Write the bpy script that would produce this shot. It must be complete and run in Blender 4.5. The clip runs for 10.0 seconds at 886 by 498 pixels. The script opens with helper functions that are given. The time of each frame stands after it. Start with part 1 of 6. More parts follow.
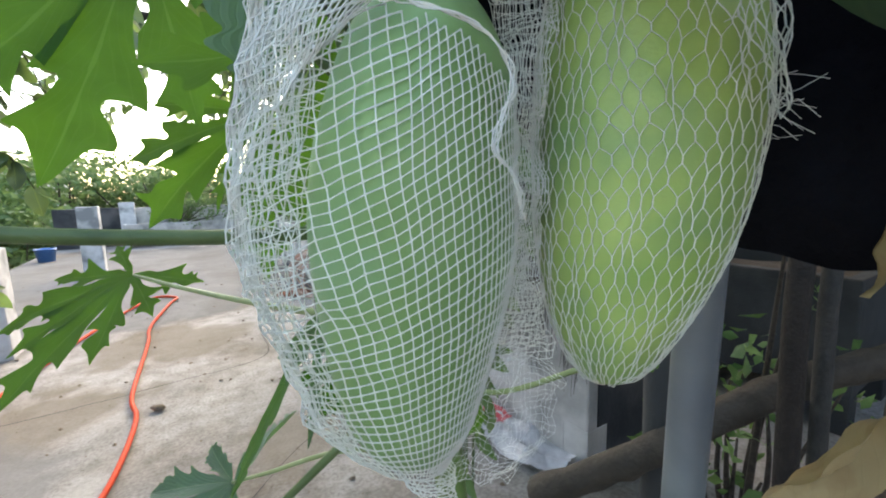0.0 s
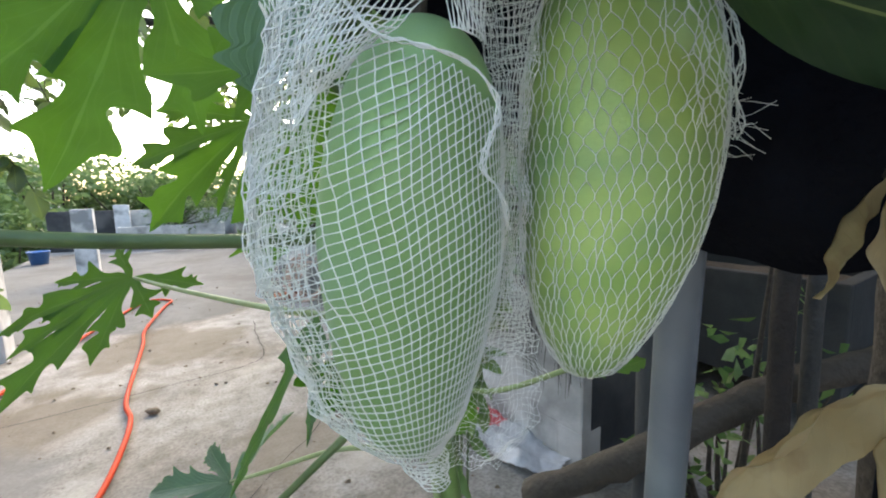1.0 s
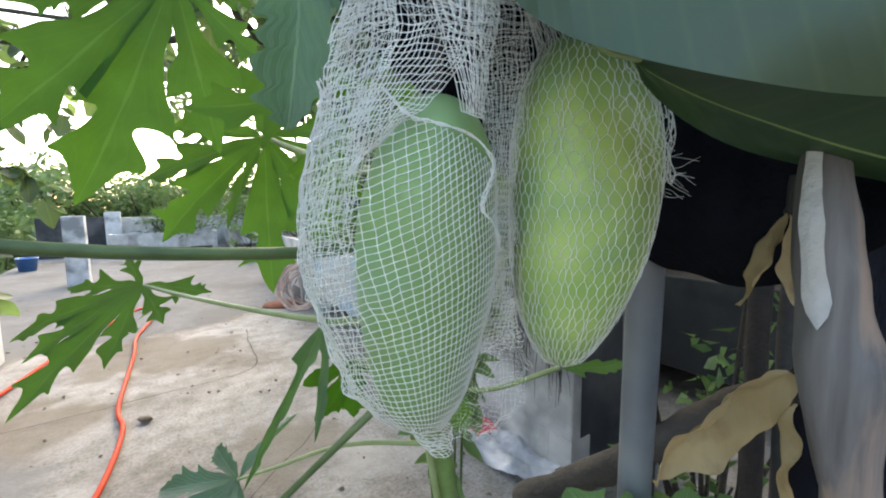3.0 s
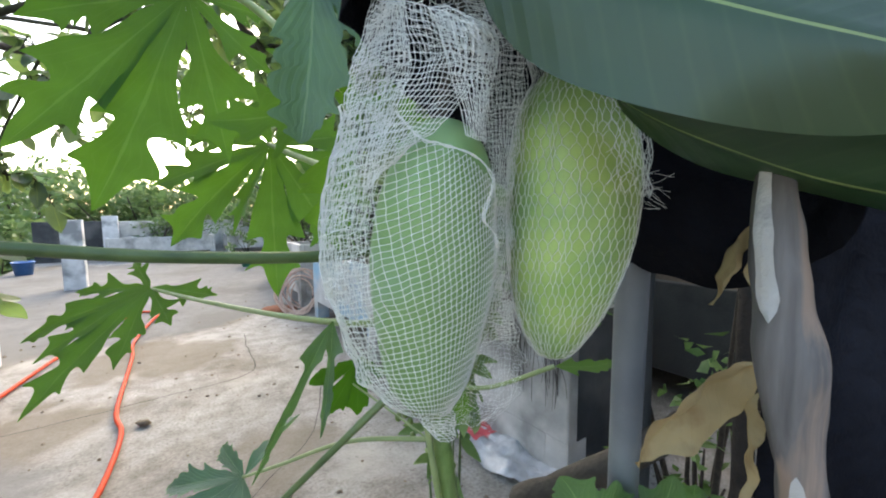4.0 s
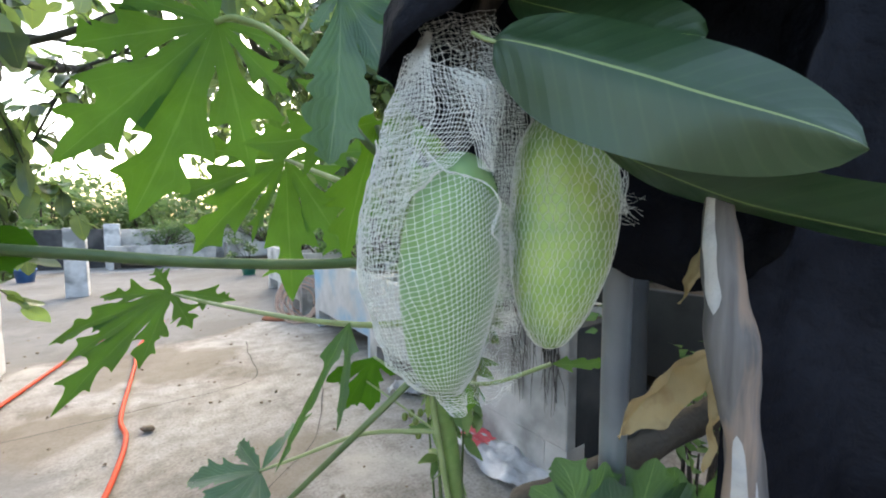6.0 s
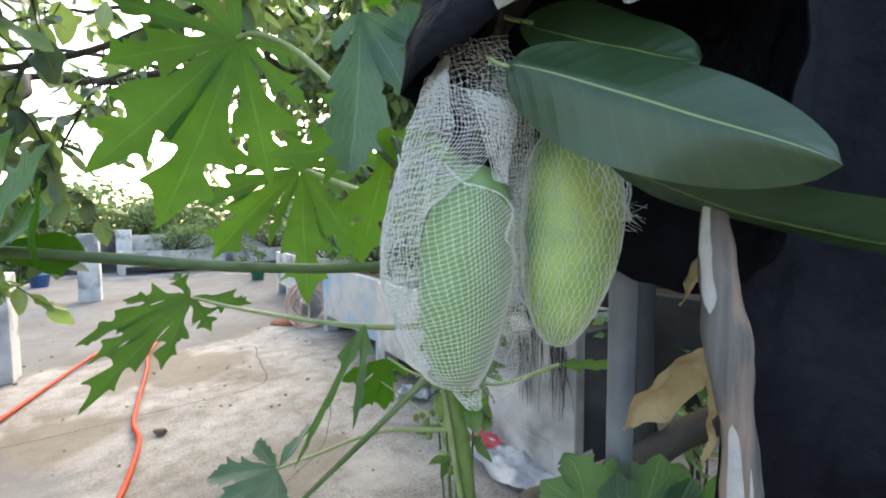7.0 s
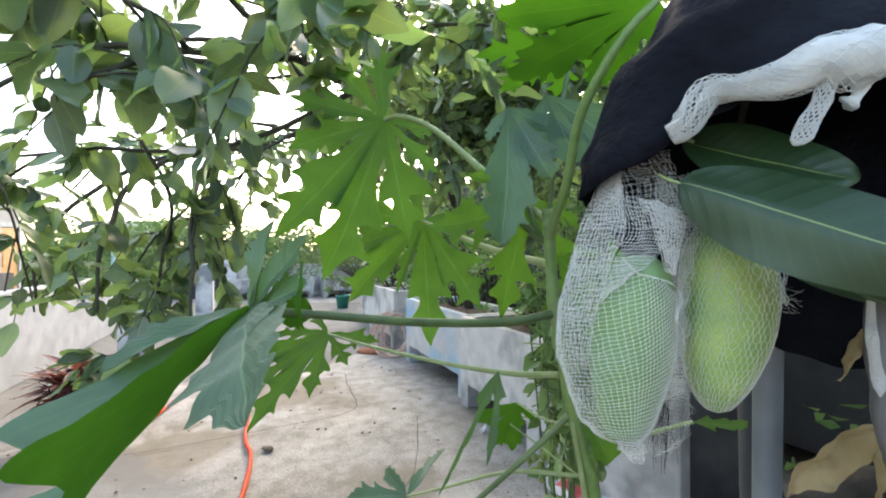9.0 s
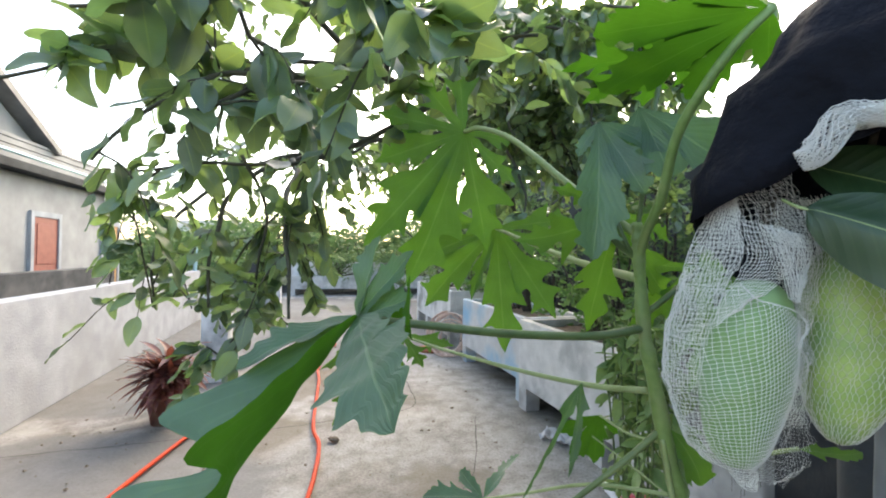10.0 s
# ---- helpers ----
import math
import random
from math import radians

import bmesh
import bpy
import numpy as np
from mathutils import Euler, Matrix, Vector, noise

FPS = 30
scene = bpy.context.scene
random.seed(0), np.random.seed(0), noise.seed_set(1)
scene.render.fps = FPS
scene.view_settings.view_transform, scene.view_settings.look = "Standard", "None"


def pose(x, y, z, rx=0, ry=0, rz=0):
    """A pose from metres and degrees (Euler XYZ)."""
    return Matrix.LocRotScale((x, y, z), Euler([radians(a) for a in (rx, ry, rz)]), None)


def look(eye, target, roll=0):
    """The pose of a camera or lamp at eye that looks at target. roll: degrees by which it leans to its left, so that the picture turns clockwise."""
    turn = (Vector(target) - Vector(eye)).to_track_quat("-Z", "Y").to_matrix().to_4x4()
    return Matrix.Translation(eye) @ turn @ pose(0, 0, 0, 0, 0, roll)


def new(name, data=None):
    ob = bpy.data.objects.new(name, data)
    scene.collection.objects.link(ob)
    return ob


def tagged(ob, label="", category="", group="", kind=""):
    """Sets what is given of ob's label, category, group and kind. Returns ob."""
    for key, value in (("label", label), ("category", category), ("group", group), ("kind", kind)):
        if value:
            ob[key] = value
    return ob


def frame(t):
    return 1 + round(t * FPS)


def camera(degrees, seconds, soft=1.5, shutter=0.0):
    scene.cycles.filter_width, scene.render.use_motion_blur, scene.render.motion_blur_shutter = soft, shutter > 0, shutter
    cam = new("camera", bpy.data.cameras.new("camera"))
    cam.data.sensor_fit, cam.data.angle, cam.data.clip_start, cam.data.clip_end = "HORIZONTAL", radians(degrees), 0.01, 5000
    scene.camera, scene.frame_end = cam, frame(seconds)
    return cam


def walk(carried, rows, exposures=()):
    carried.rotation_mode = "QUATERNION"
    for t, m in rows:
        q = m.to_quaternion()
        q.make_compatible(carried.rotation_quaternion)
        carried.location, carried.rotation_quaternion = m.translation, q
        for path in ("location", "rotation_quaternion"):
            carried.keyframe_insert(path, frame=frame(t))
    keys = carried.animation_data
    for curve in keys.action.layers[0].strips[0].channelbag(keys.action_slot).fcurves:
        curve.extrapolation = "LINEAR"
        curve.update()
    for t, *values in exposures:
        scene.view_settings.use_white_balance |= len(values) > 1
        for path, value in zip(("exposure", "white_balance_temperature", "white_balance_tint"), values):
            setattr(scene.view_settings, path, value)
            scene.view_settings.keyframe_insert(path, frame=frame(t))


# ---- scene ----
EXPO, SKY, SUN = 2.15, 0.20, 0.2
cam = camera(93.4, 10.0, soft=2.0)
METRES, EYE, TILT, LEAN, TURN = 0.4, 1.3, -8.0, 1.5, 0.0
ROWS = [
    (0.0, 0.0, 0.0, 0.0, 0.0, 0.0, -0.0),
    (0.5, 0.0033, -0.0234, 0.0027, -0.3, 0.23, -0.09),
    (1.0, 0.0013, -0.0454, 0.0012, -0.54, 0.53, -0.2),
    (1.5, -0.0054, -0.0727, 0.0048, -0.86, 0.82, -0.27),
    (2.0, -0.01, -0.1049, 0.0079, -1.11, 1.13, -0.36),
    (2.5, -0.0147, -0.1431, 0.0079, -1.33, 1.51, -0.53),
    (4.0, -0.0343, -0.2541, 0.005, -1.9, 2.59, -0.83),
    (4.5, -0.0427, -0.2916, -0.0004, -1.99, 2.94, -0.93),
    (5.0, -0.0552, -0.3316, -0.0043, -2.07, 3.28, -0.99),
    (5.5, -0.0643, -0.3698, -0.0039, -2.05, 3.61, -1.06),
    (7.0, -0.0919, -0.4659, -0.0119, -1.09, 4.6, -1.13),
    (7.5, -0.1276, -0.5239, -0.0063, 0.29, 5.33, -1.26),
    (8.0, -0.1892, -0.5951, 0.0081, 2.69, 6.46, -1.58),
    (8.5, -0.262, -0.6626, 0.0327, 5.57, 7.61, -2.14),
    (9.0, -0.3323, -0.7103, 0.0655, 8.74, 8.46, -2.84),
    (9.5, -0.4013, -0.7602, 0.0893, 12.24, 8.61, -3.68),
    (10.0, -0.4601, -0.807, 0.0998, 15.85, 7.92, -4.53),
]
walk(cam, [(t, pose(0, 0, EYE, TILT, LEAN, TURN) @ pose(METRES * x, METRES * y, METRES * z, 90 + pitch, roll, yaw)) for t, x, y, z, yaw, pitch, roll in ROWS],
     exposures=[(0.0, EXPO - 0.08, 7700, 7), (2.5, EXPO - 0.02, 7700, 7), (5.0, EXPO + 0.02, 7700, 7), (7.5, EXPO + 0.08, 7700, 7), (8.6, EXPO + 0.08, 7700, 7), (9.3, EXPO, 7700, 7), (10.0, EXPO - 0.10, 7700, 7)])

# ---- world and sun: a bright hazy sky, low veiled sun ahead behind the trees ----
world = bpy.data.worlds.new("world")
scene.world = world
world.use_nodes = True
wn = world.node_tree
sky = wn.nodes.new("ShaderNodeTexSky")
sky.sky_type, sky.sun_disc = "NISHITA", False
sky.sun_elevation, sky.sun_rotation = radians(38), radians(-6)
sky.air_density, sky.dust_density, sky.ozone_density = 1.0, 2.2, 1.0
bg = wn.nodes["Background"]
bg.inputs["Strength"].default_value = SKY
wn.links.new(sky.outputs["Color"], bg.inputs["Color"])
sun = new("sun", bpy.data.lights.new("sun", "SUN"))
sun.data.energy, sun.data.angle, sun.data.color = SUN, radians(45), (1.0, 0.93, 0.82)
sun.matrix_world = look((0, 0, 0), (0.08, -0.784, -0.616))


# ---- materials ----
def mat(name, c1, c2, rough=0.6, scale=20.0, bump=0.0, bscale=None, metal=0.0, c3=None, stain=2.0, thin=0.0, spec=0.5,
        coat=0.0, sss=0.0, island=False, obj=False, detail=4.0):
    m = bpy.data.materials.new(name)
    m.use_nodes = True
    nt = m.node_tree
    n, l = nt.nodes, nt.links
    p = n["Principled BSDF"]
    tc = n.new("ShaderNodeTexCoord")
    n1 = n.new("ShaderNodeTexNoise")
    n1.inputs["Scale"].default_value, n1.inputs["Detail"].default_value = scale, detail
    l.new(tc.outputs["Object"], n1.inputs["Vector"])
    r1 = n.new("ShaderNodeValToRGB")
    r1.color_ramp.elements[0].position, r1.color_ramp.elements[1].position = 0.3, 0.7
    r1.color_ramp.elements[0].color, r1.color_ramp.elements[1].color = (*c1, 1), (*c2, 1)
    l.new(n1.outputs["Fac"], r1.inputs["Fac"])
    col = r1.outputs["Color"]
    if c3:
        n2 = n.new("ShaderNodeTexNoise")
        n2.inputs["Scale"].default_value, n2.inputs["Detail"].default_value = stain, 5.0
        l.new(tc.outputs["Object"], n2.inputs["Vector"])
        r2 = n.new("ShaderNodeValToRGB")
        r2.color_ramp.elements[0].position, r2.color_ramp.elements[1].position = 0.48, 0.66
        r2.color_ramp.elements[0].color, r2.color_ramp.elements[1].color = (0, 0, 0, 1), (1, 1, 1, 1)
        l.new(n2.outputs["Fac"], r2.inputs["Fac"])
        mx = n.new("ShaderNodeMixRGB")
        mx.inputs["Color2"].default_value = (*c3, 1)
        l.new(r2.outputs["Color"], mx.inputs["Fac"])
        l.new(col, mx.inputs["Color1"])
        col = mx.outputs["Color"]
    if island or obj:
        src = n.new("ShaderNodeNewGeometry").outputs["Random Per Island"] if island else n.new("ShaderNodeObjectInfo").outputs["Random"]
        hsv = n.new("ShaderNodeHueSaturation")
        mr = n.new("ShaderNodeMapRange")
        mr.inputs["To Min"].default_value, mr.inputs["To Max"].default_value = 0.75, 1.35
        l.new(src, mr.inputs["Value"])
        l.new(mr.outputs["Result"], hsv.inputs["Value"])
        mh = n.new("ShaderNodeMapRange")
        mh.inputs["To Min"].default_value, mh.inputs["To Max"].default_value = 0.515, 0.478
        l.new(src, mh.inputs["Value"])
        l.new(mh.outputs["Result"], hsv.inputs["Hue"])
        l.new(col, hsv.inputs["Color"])
        col = hsv.outputs["Color"]
    l.new(col, p.inputs["Base Color"])
    p.inputs["Roughness"].default_value, p.inputs["Metallic"].default_value = rough, metal
    p.inputs["Specular IOR Level"].default_value = spec
    p.inputs["Coat Weight"].default_value = coat
    if sss:
        p.inputs["Subsurface Weight"].default_value = sss
        p.inputs["Subsurface Radius"].default_value = (0.008, 0.010, 0.003)
        p.inputs["Subsurface Scale"].default_value = 1.0
    if bump:
        nb = n.new("ShaderNodeTexNoise")
        nb.inputs["Scale"].default_value, nb.inputs["Detail"].default_value = bscale or scale * 3, 6.0
        l.new(tc.outputs["Object"], nb.inputs["Vector"])
        b = n.new("ShaderNodeBump")
        b.inputs["Strength"].default_value, b.inputs["Distance"].default_value = bump, 0.01
        l.new(nb.outputs["Fac"], b.inputs["Height"])
        l.new(b.outputs["Normal"], p.inputs["Normal"])
    if thin:
        tr = n.new("ShaderNodeBsdfTranslucent")
        l.new(col, tr.inputs["Color"])
        ms = n.new("ShaderNodeMixShader")
        ms.inputs["Fac"].default_value = thin
        l.new(p.outputs["BSDF"], ms.inputs[1])
        l.new(tr.outputs["BSDF"], ms.inputs[2])
        l.new(ms.outputs["Shader"], n["Material Output"].inputs["Surface"])
    return m


def leaf_mat(name, blade, glow, vein, nveins, angle, rough=0.45, thin=0.5, vstr=0.55, rib=0.03, bump=0.35, blotch=None, spec=0.45, vary=None, quilt=0.0):
    """Blade with a light midrib and slanting side veins drawn in its UV: u across (-1 to 1 about 0.5), v along."""
    m = bpy.data.materials.new(name)
    m.use_nodes = True
    n, l = m.node_tree.nodes, m.node_tree.links
    p = n["Principled BSDF"]

    def math_node(op, a, b=None, c=None):
        q = n.new("ShaderNodeMath")
        q.operation = op
        for i, v in enumerate((a, b, c)):
            if v is None:
                continue
            if isinstance(v, (int, float)):
                q.inputs[i].default_value = v
            else:
                l.new(v, q.inputs[i])
        return q.outputs[0]
    uv = n.new("ShaderNodeUVMap")
    uv.uv_map = "UVMap"
    sp = n.new("ShaderNodeSeparateXYZ")
    l.new(uv.outputs["UV"], sp.inputs[0])
    a = math_node("ABSOLUTE", math_node("SUBTRACT", sp.outputs["X"], 0.5))
    ribm = math_node("LESS_THAN", a, rib)
    ph = math_node("FRACT", math_node("MULTIPLY", math_node("SUBTRACT", sp.outputs["Y"], math_node("MULTIPLY", a, angle)), float(nveins)))
    d = math_node("ABSOLUTE", math_node("SUBTRACT", ph, 0.5))
    vein_m = math_node("MULTIPLY", math_node("SMOOTH_MIN", math_node("MAXIMUM", math_node("MULTIPLY_ADD", d, -9.0, 1.0), 0.0), 1.0, 0.1), vstr)
    mask = math_node("MAXIMUM", ribm, vein_m)
    tc = n.new("ShaderNodeTexCoord")
    no = n.new("ShaderNodeTexNoise")
    no.inputs["Scale"].default_value, no.inputs["Detail"].default_value = 14.0, 6.0
    l.new(tc.outputs["Object"], no.inputs["Vector"])
    hs = n.new("ShaderNodeHueSaturation")
    hs.inputs["Color"].default_value = (*blade, 1)
    mr = n.new("ShaderNodeMapRange")
    mr.inputs["From Min"].default_value, mr.inputs["From Max"].default_value = 0.3, 0.7
    mr.inputs["To Min"].default_value, mr.inputs["To Max"].default_value = 0.75, 1.3
    l.new(no.outputs["Fac"], mr.inputs["Value"])
    l.new(mr.outputs["Result"], hs.inputs["Value"])
    base = hs.outputs["Color"]
    if vary:
        pick = math_node("FRACT", math_node("ADD", n.new("ShaderNodeObjectInfo").outputs["Random"], n.new("ShaderNodeNewGeometry").outputs["Random Per Island"]))
        hv = n.new("ShaderNodeHueSaturation")
        for key, lo, hi in (("Value", vary[0], vary[1]), ("Hue", vary[2], vary[3])):
            rg = n.new("ShaderNodeMapRange")
            rg.inputs["To Min"].default_value, rg.inputs["To Max"].default_value = lo, hi
            l.new(pick, rg.inputs["Value"])
            l.new(rg.outputs["Result"], hv.inputs[key])
        l.new(base, hv.inputs["Color"])
        base = hv.outputs["Color"]
    if blotch:
        n3 = n.new("ShaderNodeTexNoise")
        n3.inputs["Scale"].default_value, n3.inputs["Detail"].default_value = 38.0, 4.0
        l.new(tc.outputs["Object"], n3.inputs["Vector"])
        r3 = n.new("ShaderNodeValToRGB")
        r3.color_ramp.elements[0].position, r3.color_ramp.elements[1].position = 0.5, 0.68
        l.new(n3.outputs["Fac"], r3.inputs["Fac"])
        mb = n.new("ShaderNodeMixRGB")
        mb.inputs["Color2"].default_value = (*blotch, 1)
        l.new(r3.outputs["Color"], mb.inputs["Fac"])
        l.new(base, mb.inputs["Color1"])
        base = mb.outputs["Color"]
    mx = n.new("ShaderNodeMixRGB")
    mx.inputs["Color2"].default_value = (*vein, 1)
    l.new(mask, mx.inputs["Fac"])
    l.new(base, mx.inputs["Color1"])
    l.new(mx.outputs["Color"], p.inputs["Base Color"])
    p.inputs["Roughness"].default_value, p.inputs["Specular IOR Level"].default_value = rough, spec
    b = n.new("ShaderNodeBump")
    b.inputs["Strength"].default_value, b.inputs["Distance"].default_value = bump, 0.002
    hgt = math_node("ADD", math_node("ADD", math_node("MULTIPLY", mask, -0.6), no.outputs["Fac"]), math_node("MULTIPLY", math_node("MULTIPLY", d, d), quilt * 3))
    l.new(hgt, b.inputs["Height"])
    l.new(b.outputs["Normal"], p.inputs["Normal"])
    tr = n.new("ShaderNodeBsdfTranslucent")
    mg = n.new("ShaderNodeMixRGB")
    mg.blend_type = "MULTIPLY"
    mg.inputs["Fac"].default_value = 0.4
    mg.inputs["Color1"].default_value = (*glow, 1)
    l.new(mr.outputs["Result"], mg.inputs["Color2"])
    glow_out = mg.outputs["Color"]
    if vary:
        gv = n.new("ShaderNodeHueSaturation")
        rg = n.new("ShaderNodeMapRange")
        rg.inputs["To Min"].default_value, rg.inputs["To Max"].default_value = 0.35, 1.25
        l.new(pick, rg.inputs["Value"])
        l.new(rg.outputs["Result"], gv.inputs["Value"])
        l.new(glow_out, gv.inputs["Color"])
        glow_out = gv.outputs["Color"]
    l.new(glow_out, tr.inputs["Color"])
    ms = n.new("ShaderNodeMixShader")
    ms.inputs["Fac"].default_value = thin
    l.new(p.outputs["BSDF"], ms.inputs[1])
    l.new(tr.outputs["BSDF"], ms.inputs[2])
    l.new(ms.outputs["Shader"], n["Material Output"].inputs["Surface"])
    return m


M_PAPAYA = leaf_mat("papaya_blade", (0.040, 0.092, 0.028), (0.165, 0.39, 0.03), (0.13, 0.21, 0.075), 7, 0.9, rough=0.55, thin=0.55, vstr=0.28, rib=0.022, bump=0.6, spec=0.25, quilt=0.2)
M_PAPAYA_BACK = leaf_mat("papaya_leaf_back", (0.032, 0.090, 0.012), (0.07, 0.22, 0.012), (0.07, 0.14, 0.03), 7, 0.9, rough=0.6, thin=0.45, vstr=0.3, rib=0.013, spec=0.15)
M_MANGO_LEAF = leaf_mat("mango_blade", (0.020, 0.050, 0.020), (0.05, 0.12, 0.022), (0.20, 0.27, 0.10), 12, 0.30, rough=0.38, thin=0.08, vstr=0.045, rib=0.010, bump=0.6, spec=0.5, quilt=0.2)
# bluer, less translucent copy of papaya_blade for leaves lit by sky, not backlit
M_PAPAYA_SKYLIT = leaf_mat("skylit_papaya_blade", (0.056, 0.110, 0.072), (0.14, 0.34, 0.05), (0.15, 0.23, 0.13), 7, 0.9, rough=0.44, thin=0.30, vstr=0.22, rib=0.02, bump=0.7, spec=0.7, quilt=0.35)
M_LIME_LEAF = leaf_mat("lime_blade", (0.085, 0.145, 0.112), (0.35, 0.50, 0.115), (0.16, 0.22, 0.10), 8, 0.5, rough=0.32, thin=0.44, vstr=0.12, rib=0.025, spec=0.7, blotch=(0.09, 0.135, 0.07), vary=(0.65, 1.35, 0.525, 0.47))
M_DEAD = leaf_mat("dry_blade", (0.36, 0.28, 0.155), (0.26, 0.17, 0.06), (0.34, 0.26, 0.14), 12, 0.5, rough=0.75, thin=0.15, vstr=0.12, rib=0.02, bump=0.9, blotch=(0.22, 0.15, 0.08), spec=0.2)
M_PURPLE = leaf_mat("maroon_blade", (0.11, 0.035, 0.032), (0.25, 0.07, 0.04), (0.20, 0.06, 0.05), 3, 0.5, rough=0.5, thin=0.25, vstr=0.2, rib=0.05, blotch=(0.24, 0.10, 0.05))
M_STEM = mat("papaya_stem", (0.11, 0.190, 0.048), (0.17, 0.265, 0.075), 0.5, 60, 0.15, 200, c3=(0.17, 0.22, 0.09), stain=9)
M_PETIOLE = mat("petiole", (0.045, 0.085, 0.024), (0.085, 0.14, 0.042), 0.38, 30, 0.1, 200, c3=(0.12, 0.17, 0.065), stain=7)
M_PET_PALE = mat("pale_petiole", (0.19, 0.25, 0.095), (0.27, 0.33, 0.15), 0.42, 30, 0.1, 200)
M_BARK = mat("lime_bark", (0.025, 0.019, 0.014), (0.065, 0.052, 0.04), 0.85, 60, 0.5, 120)
M_TWIG = mat("twig_bark", (0.022, 0.024, 0.012), (0.05, 0.046, 0.026), 0.75, 60, 0.2, 200)
M_LIME = mat("lime_fruit", (0.035, 0.075, 0.02), (0.06, 0.11, 0.03), 0.35, 60, 0.25, 400)
M_NET = mat("white_net", (0.80, 0.81, 0.79), (0.90, 0.91, 0.89), 0.35, 90, thin=0.4)
M_CLOTH = mat("black_cloth", (0.0028, 0.0034, 0.0060), (0.0052, 0.0061, 0.0105), 0.7, 30, 0.8, 40, c3=(0.010, 0.0115, 0.0175), stain=7, spec=0.10)


def grain_mat(name, dark, pale, stripe, rough=0.8):
    """Wood whose grain and stripes run along z."""
    m = bpy.data.materials.new(name)
    m.use_nodes = True
    n, l = m.node_tree.nodes, m.node_tree.links
    p = n["Principled BSDF"]
    tc = n.new("ShaderNodeTexCoord")
    col = None
    for scale, size, lo, hi in (((110, 110, 5), 1.0, dark, pale), ((55, 55, 2.2), 1.0, None, stripe)):
        mp = n.new("ShaderNodeMapping")
        mp.inputs["Scale"].default_value = scale
        l.new(tc.outputs["Object"], mp.inputs["Vector"])
        t = n.new("ShaderNodeTexNoise")
        t.inputs["Scale"].default_value, t.inputs["Detail"].default_value = size, 5.0
        l.new(mp.outputs["Vector"], t.inputs["Vector"])
        r = n.new("ShaderNodeValToRGB")
        r.color_ramp.elements[0].position, r.color_ramp.elements[1].position = (0.34, 0.68) if lo else (0.58, 0.66)
        l.new(t.outputs["Fac"], r.inputs["Fac"])
        if lo:
            r.color_ramp.elements[0].color, r.color_ramp.elements[1].color = (*lo, 1), (*hi, 1)
            col = r.outputs["Color"]
            b = n.new("ShaderNodeBump")
            b.inputs["Strength"].default_value, b.inputs["Distance"].default_value = 0.6, 0.002
            l.new(t.outputs["Fac"], b.inputs["Height"])
            l.new(b.outputs["Normal"], p.inputs["Normal"])
        else:
            mx = n.new("ShaderNodeMixRGB")
            mx.inputs["Color2"].default_value = (*hi, 1)
            l.new(r.outputs["Color"], mx.inputs["Fac"])
            l.new(col, mx.inputs["Color1"])
            col = mx.outputs["Color"]
    l.new(col, p.inputs["Base Color"])
    p.inputs["Roughness"].default_value = rough
    return m


M_STICK = grain_mat("weathered_wood", (0.065, 0.060, 0.060), (0.155, 0.145, 0.145), (0.25, 0.185, 0.15))
M_PEELED = mat("peeled_wood", (0.34, 0.335, 0.34), (0.48, 0.475, 0.47), 0.75, 80, 0.3, 200, c3=(0.42, 0.40, 0.38), stain=40)
M_PIPE = mat("grey_pvc", (0.11, 0.128, 0.155), (0.145, 0.165, 0.19), 0.42, 14, 0.05, 200, c3=(0.18, 0.20, 0.22), stain=9)
M_FLOOR = None
M_PLASTER = mat("stained_plaster", (0.44, 0.43, 0.415), (0.60, 0.585, 0.56), 0.85, 7, 0.35, 60, c3=(0.22, 0.215, 0.205), stain=2.4, detail=9)
M_WALL = mat("whitewash", (0.30, 0.31, 0.33), (0.41, 0.42, 0.44), 0.85, 5, 0.4, 50, c3=(0.29, 0.295, 0.30), stain=1.3, detail=8)
M_STUB = mat("flaking_whitewash", (0.50, 0.51, 0.52), (0.66, 0.67, 0.68), 0.85, 9, 0.4, 50, c3=(0.22, 0.23, 0.24), stain=3.2, detail=8)
# cement base darkened to stand in for the right corner's shade
M_CEMENT = mat("shade_darkened_cement", (0.032, 0.035, 0.038), (0.056, 0.060, 0.062), 0.9, 6, 0.35, 60, c3=(0.020, 0.022, 0.024), stain=1.5)
M_BLUEWASH = mat("blue_wash", (0.40, 0.395, 0.385), (0.52, 0.515, 0.50), 0.85, 7, 0.3, 60, c3=(0.21, 0.37, 0.50), stain=1.9, detail=8)
M_SOIL = mat("soil", (0.05, 0.035, 0.022), (0.10, 0.072, 0.05), 0.95, 40, 0.8, 90)
M_HOSE = mat("orange_hose", (0.52, 0.040, 0.010), (0.60, 0.062, 0.018), 0.6, 30, coat=0.0, c3=(0.50, 0.05, 0.02), stain=6, spec=0.15)
M_OLDHOSE = mat("faded_hose", (0.46, 0.30, 0.24), (0.58, 0.42, 0.34), 0.55, 20, 0.1, 100)
M_POT = mat("clay_pot", (0.17, 0.055, 0.035), (0.24, 0.085, 0.055), 0.75, 14, 0.25, 90, c3=(0.25, 0.15, 0.11), stain=8)
M_GREENPOT = mat("green_plastic", (0.02, 0.22, 0.16), (0.03, 0.27, 0.20), 0.4, 14)
M_BLUEPLASTIC = mat("blue_plastic", (0.04, 0.14, 0.38), (0.06, 0.18, 0.44), 0.4, 14)
# wood and log colours cut by half to carry the corner's shade
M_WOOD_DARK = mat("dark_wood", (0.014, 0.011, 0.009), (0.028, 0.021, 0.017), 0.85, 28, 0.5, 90)
